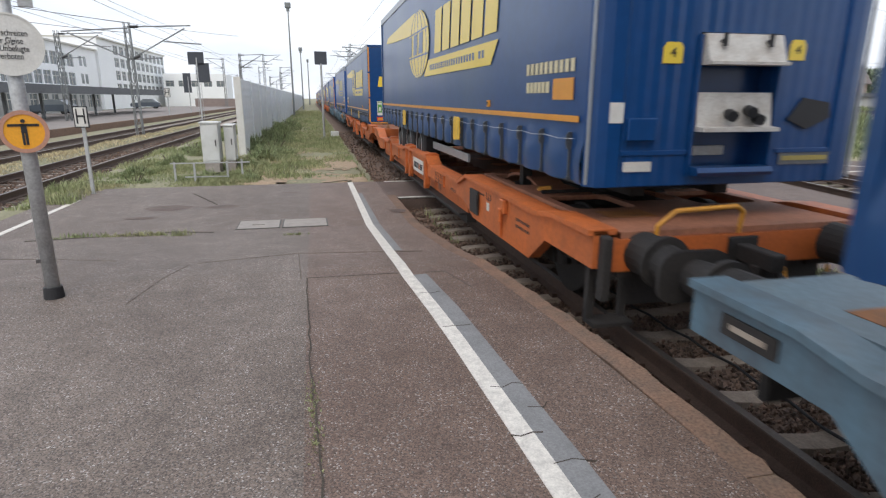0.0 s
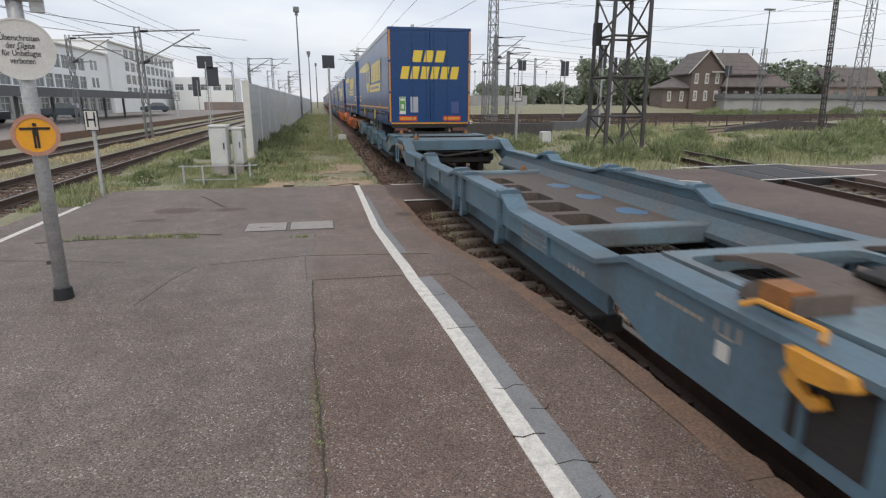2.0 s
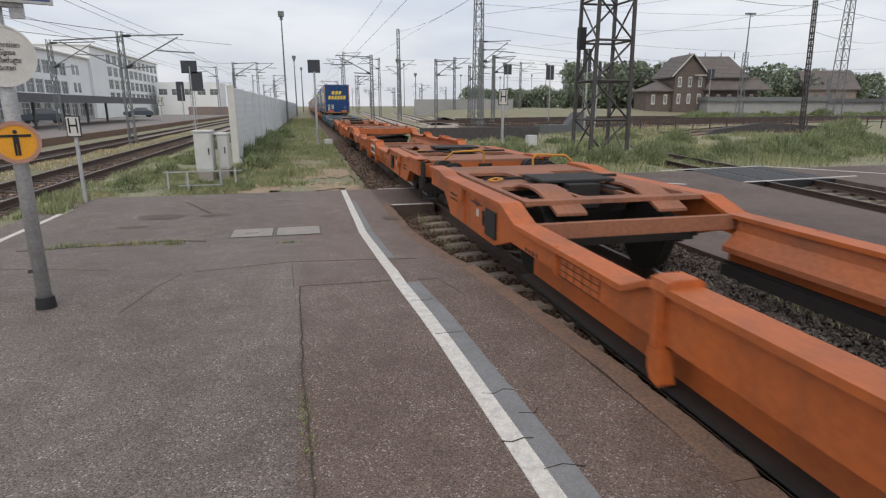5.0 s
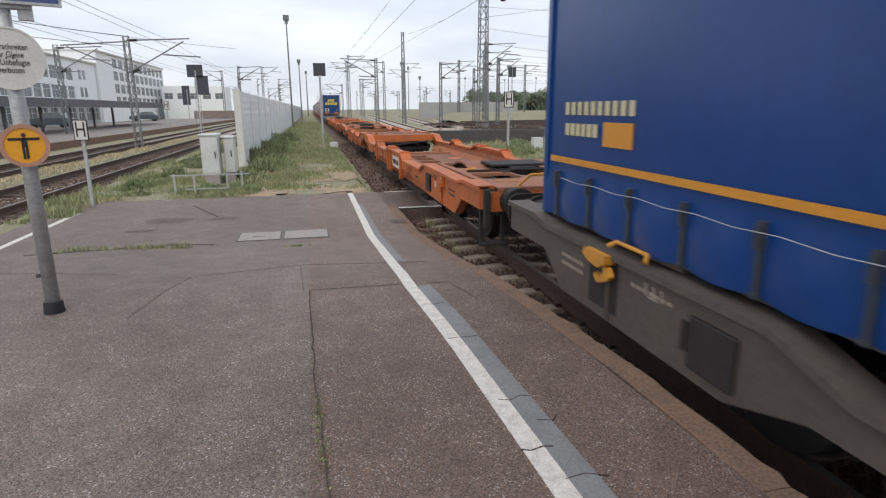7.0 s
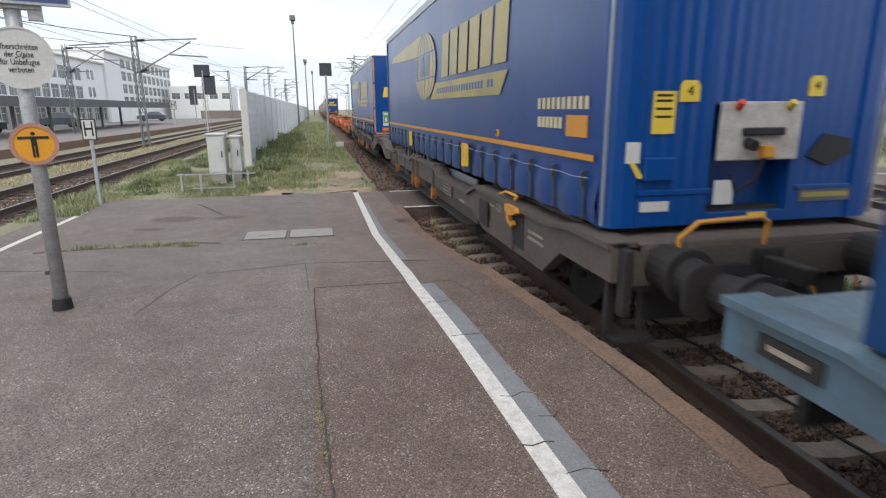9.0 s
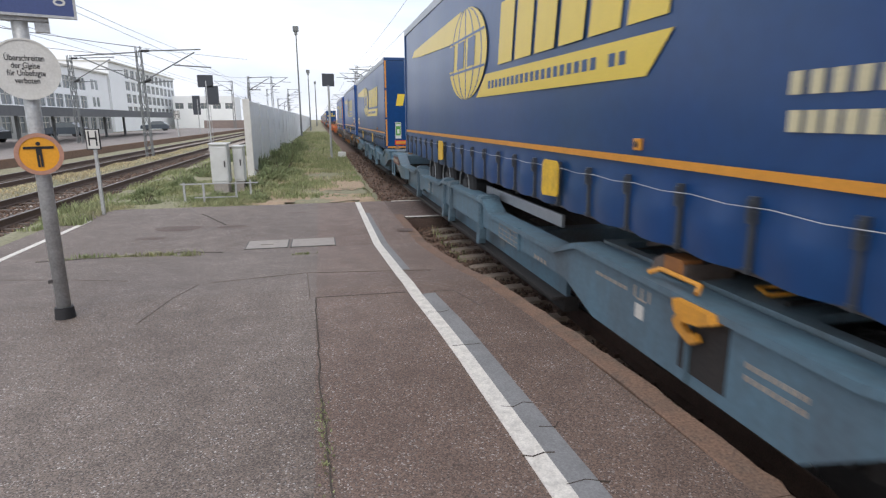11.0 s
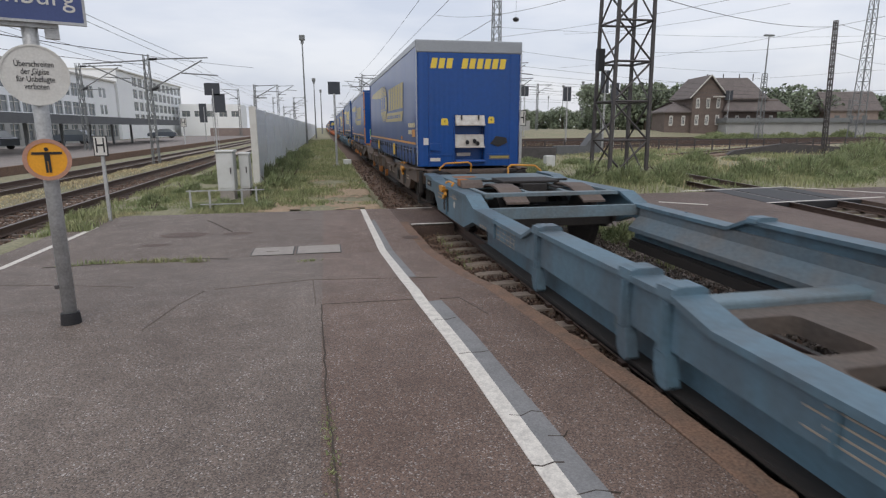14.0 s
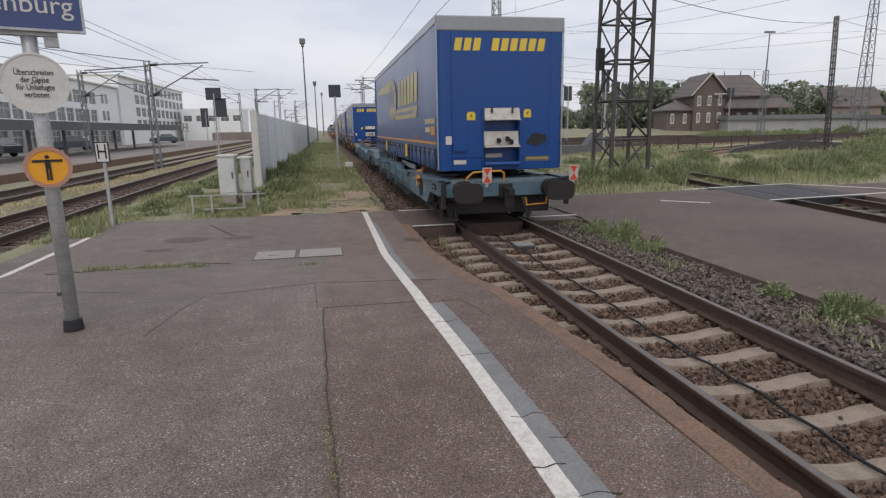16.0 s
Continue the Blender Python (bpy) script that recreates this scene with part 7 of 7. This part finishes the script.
    tagged(part("number_mark", boxes(*rows), M_NUMBER, t, "pale row of number marks"), kind="stuff")
    part("code_plate", boxes((px, px + 0.006, n0, n0 + 0.42, 1.74, 1.92)), M_STRIPE, t)
    # chassis and running gear
    part("chassis", boxes((-0.52, -0.38, 0.6, LEN - 0.3, 0.86, 1.10), (0.38, 0.52, 0.6, LEN - 0.3, 0.86, 1.10), (-1.0, 1.0, 0.5, 1.9, 1.0, 1.06), *[(-1.1, 1.1, yy, yy + 0.08, 0.98, 1.10) for yy in np.arange(2.4, LEN - 0.5, 1.1)]), M_UNDER, t)
    axles = (10.4, 9.1, 7.8) if front_near else (3.3, 4.6, 5.9)
    for ya in axles:
        for s in (-1, 1):
            wh = part("wheel", TYRE, None, t)
            wh.matrix_local = Matrix.Translation((-1.24 if s < 0 else 1.24, ya, 0.83)) @ (Matrix.Identity(4) if s < 0 else Matrix.Rotation(math.pi, 4, "Z"))
            part("rim", RIMM, None, wh)
            part("rim_edge", RIMEDGE, None, wh)
        part("axle", rod(bmesh.new(), (-0.9, ya, 0.83), (0.9, ya, 0.83), 0.07), M_UNDER, t)
    lo, hi = min(axles) - 0.75, max(axles) + 0.75
    part("mudguard", boxes((-1.2, -0.85, lo, hi, 1.30 - 0.28, 1.06), (0.85, 1.2, lo, hi, 1.02, 1.06)), M_UNDER, t)
    gy = (4.4, 7.1) if front_near else (6.6, 9.4)
    part("side_guard", boxes((-1.09, -1.05, gy[0], gy[1], 0.79, 0.92), bevel=0.008), M_ALU, t, "pale aluminium side guard board")
    leg_y = 2.6 if front_near else LEN - 2.6
    part("coupling_plate", boxes((-0.5, 0.5, 1.4 if front_near else LEN - 2.2, 2.2 if front_near else LEN - 1.4, 0.90, 1.02), bevel=0.01), M_UNDER, t)
    part("landing_leg", boxes((-0.85, -0.73, leg_y, leg_y + 0.12, 0.62, 1.1), (-0.9, -0.68, leg_y - 0.08, leg_y + 0.2, 0.58, 0.62)), M_UNDER, t)
    part("landing_leg", boxes((0.73, 0.85, leg_y, leg_y + 0.12, 0.62, 1.1), (0.68, 0.9, leg_y - 0.08, leg_y + 0.2, 0.58, 0.62)), M_UNDER, t)
    if front_near:
        ribs = lambda a, b: [(v, 0.002 + (0.004 if k % 2 else 0.0)) for k, v in enumerate(np.arange(a, b, 0.06))]
        corner = [(-1.282, 0.10), (-1.262, 0.045), (-1.215, 0.01), (-1.13, -0.012), (-1.02, -0.012), (-0.99, 0.012)]
        left = corner + ribs(-0.95, -0.42) + [(-0.38, 0.002), (-0.38, 0.09)]
        top, head = Z1 - 0.28, 2.26 if connector == 2 else 2.00
        for nm, prof, z0, z1 in (("wall_panel", left, Z0 - 0.05, top), ("wall_panel", [(-v, d) for v, d in left], Z0 - 0.05, top), ("wall_panel", [(-0.38, 0.09), *ribs(-0.38, 0.38), (0.38, 0.002), (0.38, 0.09)], head, top)):
            part(nm, extrude_xy(prof, z0, z1), panel, t)
        part("sill_panel", boxes((-0.379, 0.379, 0.0, 0.09, Z0 - 0.05, 1.14), bevel=0.006), panel, t)
        part("recess", extrude_xy([(-0.375, 0.03), (-0.375, 0.20), (0.375, 0.20), (0.375, 0.03), (0.36, 0.03), (0.36, 0.185), (-0.36, 0.185), (-0.36, 0.03)], 1.14, head), panel, t, "shaded recess for the connectors")
        part("front_header", boxes((-1.285, 1.285, -0.01, 0.10, Z1 - 0.28, Z1), bevel=0.03), M_ROOFW if header else panel, t)
        part("bottom_rail", boxes((-1.0, -0.35, -0.012, 0.02, 1.30, 1.34), (0.45, 1.0, -0.012, 0.02, 1.30, 1.34), (-1.2, 1.2, 0.02, 0.06, Z0 - 0.06, Z0), bevel=0.005), panel, t)
        if header:
            for k in range(10):
                if k != 3:
                    part("print_mark", slanted(-0.95 + k * 0.185, 3.32, 0.135, 0.23, -0.006, 0.04, 0.006, "y"), M_YEL, t)
        if connector == 2:
            up = part("connector_panel", extrude_yz([(0.02, 2.25), (-0.03, 2.25), (-0.11, 2.04), (-0.15, 2.035), (-0.15, 2.01), (0.02, 2.01)], -0.355, 0.355), M_CONNECT, t, "dirty white upper connector shelf")
            for kx in (-0.22, 0.20):
                part("valve_knob", rods([((kx, -0.02, 2.19), (kx, -0.09, 2.19)), ((kx, -0.09, 2.15), (kx, -0.09, 2.25))], 0.018, 8), M_BLACK, up)
            low = part("connector_panel", extrude_yz([(0.06, 1.80), (0.01, 1.80), (-0.03, 1.53), (-0.13, 1.52), (-0.13, 1.49), (0.06, 1.49)], -0.355, 0.355), M_CONNECT, t, "dirty white lower connector shelf")
            for kx, kz in ((-0.06, 1.63), (0.12, 1.66), (0.20, 1.60)):
                part("plug", rods([((kx, -0.02, kz), (kx - 0.02, -0.11, kz - 0.02))], 0.045, 10), M_BLACK, low)
            for kx in (-0.385, 0.385):
                part("side_frame", boxes((kx - 0.015, kx + 0.015, -0.03, 0.0, 1.12, 2.24)), panel, t)
            part("drop_lip", extrude_yz([(0.05, 1.20), (-0.10, 1.20), (-0.12, 1.16), (-0.10, 1.13), (0.05, 1.13)], -0.36, 0.36), panel, t)
            part("paper_label", boxes((-0.28, 0.06, 0.14, 0.18, 1.28, 1.36)), M_CONNECT, t)
        else:
            sh = part("connector_panel", boxes((-0.34, 0.40, -0.04, 0.0, 1.56, 2.02), bevel=0.012), M_CONNECT, t, "white connector panel with black sockets")
            part("socket", boxes((-0.15, 0.22, -0.09, -0.04, 1.76, 1.82), bevel=0.01), M_BLACK, sh)
            part("plug", boxes((0.02, 0.12, -0.12, -0.04, 1.58, 1.68), bevel=0.01), M_STRIPE, sh)
            part("plug", rods([((-0.08, -0.03, 1.70), (-0.08, -0.12, 1.68))], 0.045, 10), M_BLACK, sh)
            for kx, mt in ((-0.20, M_RED), (0.27, M_YEL)):
                part("valve_knob", rods([((kx, -0.03, 1.97), (kx, -0.08, 2.02))], 0.028, 8), mt, sh)
            part("hose", tube([(0.05, -0.08, 1.58), (0.02, -0.04, 1.40), (-0.10, 0.02, 1.30), (-0.16, 0.03, 1.45)], 0.016, 6), M_RUBBER, sh)
            part("paper_label", boxes((-0.30, -0.12, 0.02, 0.024, 1.20, 1.40)), M_SIGNWHITE, t)
            part("yellow_label", boxes((0.02, 0.20, -0.006, 0.0, 1.065, 1.13)), M_YEL, t)
        for x0, z0, w, hh in ((-0.70, 2.02, 0.17, 0.16), (0.46, 2.06, 0.15, 0.16)):
            tag = part("number_tag", extrude_xz([(x0, z0), (x0 + w, z0), (x0 + w, z0 + hh * 0.75), (x0 + w * 0.82, z0 + hh), (x0 + w * 0.18, z0 + hh), (x0, z0 + hh * 0.75)], -0.008, 0.02), M_YEL, t)
            words("4", 0.10, face(x0 + w / 2, -0.011, z0 + hh / 2), "numeral", M_BLACK, tag)
        if connector == 1:
            notice = part("notice_tag", boxes((-0.92, -0.73, -0.008, 0.02, 1.78, 2.10)), M_YEL, t, "yellow notice with dark lines")
            part("notice_line", boxes(*[(-0.90, -0.76, -0.010, -0.008, zz, zz + 0.018) for zz in (1.90, 1.96, 2.02, 2.06)]), M_BLACK, notice)
            part("corner_tape", extrude_xz([(-1.13, 1.62), (-1.09, 1.62), (-0.96, 1.44), (-1.02, 1.44)], -0.018, -0.010), M_YEL, t, "yellow slanting corner tape")
        part("document_box", boxes((-0.98, -0.72, -0.05, 0.0, 1.42, 1.60), bevel=0.01), panel, t)
        part("data_plate", boxes((-0.97, -0.72, -0.008, 0.005, 1.17, 1.25)), M_TRIM, t)
        part("reflector", boxes((-1.13, -1.01, -0.018, -0.011, 1.56, 1.72)), M_SIGNWHITE, t)
        part("flap", extrude_xz([(0.52, 1.58), (0.66, 1.76), (0.92, 1.72), (0.95, 1.60), (0.72, 1.50)], -0.02, 0.0), M_BLACK, t, "black hanging rubber flap")
        part("number_plate", boxes((0.50, 1.02, -0.008, 0.0, 1.20, 1.31)), M_CANOPY, t)
        part("plate_mark", boxes((0.53, 0.99, -0.012, -0.008, 1.235, 1.275)), M_YELOLD, t)
    else:
        for s in (-1, 1):
            d = part("door", boxes((0.006 if s > 0 else -1.215, 1.215 if s > 0 else -0.006, 0.0, 0.05, Z0 + 0.02, Z1 - 0.10), bevel=0.006), panel, t)
            part("lock_rod", rods([((s * 0.55, -0.012, Z0 + 0.05), (s * 0.55, -0.012, Z1 - 0.15)), ((s * 0.12, -0.012, Z0 + 0.05), (s * 0.12, -0.012, Z1 - 0.15))], 0.010), panel, d)
            for k in range(3):
                part("reflector_tape", boxes((min(s * 1.225, s * 1.272), max(s * 1.225, s * 1.272), -0.004, 0.0, 1.16 + k * 0.92, 2.02 + k * 0.92)), M_STRIPE, t)
            part("rear_marker", boxes((min(s * 0.98, s * 0.42), max(s * 0.98, s * 0.42), -0.006, 0.0, 1.19, 1.34), (min(s * 0.945, s * 0.455), max(s * 0.945, s * 0.455), -0.010, -0.006, 1.225, 1.305)), M_RED, t, "orange rear marker plate with red border")
            part("marker_field", boxes((min(s * 0.945, s * 0.455), max(s * 0.945, s * 0.455), -0.013, -0.010, 1.225, 1.305)), M_STRIPE, t)
        part("reflector_tape", boxes((-1.225, 1.225, -0.004, 0.0, Z0 - 0.0, Z0 + 0.045)), M_STRIPE, t)
        part("corner_frame", boxes((-1.285, -1.218, 0.0, 0.06, Z0 - 0.03, Z1), (1.218, 1.285, 0.0, 0.06, Z0 - 0.03, Z1), (-1.218, 1.218, 0.0, 0.06, Z1 - 0.09, Z1)), panel, t)
        for k in range(3):
            part("print_mark", slanted(-0.56 + k * 0.355, 2.95, 0.27, 0.34, -0.006, 0.07, 0.006, "y"), M_YEL, t)
        for k in range(6):
            part("print_mark", slanted(-0.93 + k * 0.31, 2.45, 0.235, 0.37, -0.006, 0.07, 0.006, "y"), M_YEL, t)
        stickers = ((-0.98, 0.40), (0.56, 0.40)) if wide else ((-0.94, 0.22),) if not old else ((-0.96, 0.19),)
        for x0, wd in stickers:
            g = part("sticker", boxes((x0, x0 + wd, -0.006, 0.0, 1.40, 1.92)), M_SIGNWHITE, t, "green and white sticker")
            part("sticker_field", boxes((x0 + 0.015, x0 + wd - 0.015, -0.009, -0.006, 1.50, 1.905)), M_GREEN, g)
            part("sticker_mark", boxes((x0 + wd * 0.3, x0 + wd * 0.7, -0.012, -0.009, 1.56, 1.70), (x0 + wd * 0.15, x0 + wd * 0.85, -0.012, -0.009, 1.80, 1.87)), M_SIGNWHITE, g)
        if old:
            part("sticker", boxes((-0.62, -0.38, -0.006, 0.0, 1.45, 1.92)), M_ALU, t, "pale grey sticker")
        part("sticker", boxes((0.20, 0.40, -0.006, 0.0, 1.20, 1.48) if wide else (0.64, 0.88, -0.006, 0.0, 1.46, 1.84) if not old else (0.68, 0.92, -0.006, 0.0, 1.42, 1.78)), M_SIGNBLUE, t, "small blue and white sticker")
        part("underrun_bar", boxes((-1.15, 1.15, 0.02, 0.14, 0.74, 0.86), (-0.6, -0.5, 0.05, 0.5, 0.80, 1.1), (0.5, 0.6, 0.05, 0.5, 0.80, 1.1), bevel=0.01), M_UNDER, t)
        for s in (-1, 1):
            part("tail_light", boxes((min(s * 0.72, s * 1.12), max(s * 0.72, s * 1.12), -0.01, 0.05, 0.88, 0.97), bevel=0.008), M_DULLRED, t, "dusty red tail light")
            part("mudflap", boxes((min(s * 0.75, s * 1.18), max(s * 0.75, s * 1.18), 1.9, 1.92, 0.55, 1.05)), M_RUBBER, t)
        for kx in (-0.62, 0.62):
            part("support_post", extrude_yz([(0.16, Z0 - 0.02), (0.26, Z0 - 0.02), (0.16, 0.86), (0.06, 0.86)], kx - 0.06, kx + 0.06), M_CREAM, t, "rusty cream support post")
        part("tail_beam", boxes((-1.2, 1.2, 0.0, 0.08, Z0 - 0.12, Z0 - 0.01)), M_UNDER, t)
    return t


WAGON = {
    "orange": build_wagon(M_ORANGE, M_ORDECK, "dusty orange articulated pocket wagon on the track", M_BLACK, "white"),
    "blue": build_wagon(M_BLUEW, M_BLDECK, "pale blue worn articulated pocket wagon on the track", M_CREAM, "red"),
    "grey": build_wagon(M_GREYW, M_BRDECK, "dirty dark grey articulated pocket wagon on the track", M_CREAM, shoe_mat=M_RUSTSHOE),
    "brown": build_wagon(M_BROWNW, M_BRDECK, "rusty brown articulated pocket wagon on the track", M_CREAM, shoe_mat=M_RUSTSHOE),
}
TRAILER = {
    "front": build_trailer(True, False, "blue curtain-sided trailer, its front wall with connectors showing", True, 2, True, True),
    "front_white": build_trailer(True, False, "bright blue curtain-sided trailer with one white connector panel", False, 1, faded=True),
    "front_old": build_trailer(True, True, "faded blue curtain-sided trailer with dirty front wall", False, 2),
    "rear": build_trailer(False, False, "bright blue curtain-sided trailer with closed rear doors", False, 2, True, True),
    "rear_green": build_trailer(False, False, "bright blue curtain-sided trailer with two green stickers on its doors", False, 2, False, True, True),
    "rear_old": build_trailer(False, True, "faded blue curtain-sided trailer with closed rear doors", False, 2),
}
# the train from its last wagon forwards: wagon paint, trailer on its near half, trailer on its far half
TRAIN = [
    ("blue", "front", ""), ("brown", "front", "rear_green"), ("blue", "front_old", "rear_old"), ("grey", "front_white", "rear"),
    ("orange", "", ""), ("orange", "", ""), ("blue", "", "rear_old"), ("orange", "front_old", "rear_old"),
    ("blue", "front", "rear"), ("orange", "front_old", "rear_old"), ("brown", "front", "rear"), ("blue", "front_white", "rear_old"), ("grey", "front", "rear"), ("orange", "front_old", "rear"),
]


def tail_at(t):
    """How far along the line the last wagon's rear end is."""
    return -235.467 + 14.9045 * t + 0.03069 * t * t


MOVING = []
used = set()


def take(kind, pool):
    """The first of its kind is the built one, the others are copies."""
    if kind in used:
        return copy_thing(pool[kind], Matrix.Identity(4))
    used.add(kind)
    return pool[kind]


for k, (wagon, near, far) in enumerate(TRAIN):
    MOVING.append((take(wagon, WAGON), k * UNIT, 0.0))
    if near:
        MOVING.append((take(near, TRAILER), k * UNIT + 0.30, {0: 0.11, 2: 0.12, 7: 0.24}.get(k, 0.0)))
    if far:
        MOVING.append((take(far, TRAILER), k * UNIT + (18.45 if k == 6 else 18.55), 0.22 if k == 6 else -0.04))

tail = MOVING[0][0]
for x in (-0.42, 1.36):
    b = part("tail_board", boxes((x - 0.09, x + 0.09, -0.16, -0.14, 0.93, 1.23), (x - 0.03, x + 0.03, -0.14, -0.10, 0.86, 1.23)), M_CONNECT, tail, "white tail board with red triangles")
    for pr in ([(x - 0.08, 0.945), (x + 0.08, 0.945), (x, 1.08)], [(x - 0.08, 1.215), (x + 0.08, 1.215), (x, 1.08)]):
        part("red_triangle", extrude_xz(pr, -0.166, -0.160), M_RED, b)


def motions():
    for ob, ahead, lift in MOVING:
        walk(ob, [(t, pose(LINE_X, tail_at(t) + ahead, lift)) for t in (0, 2, 4, 6, 8, 10, 12, 14, 16)])


motions()
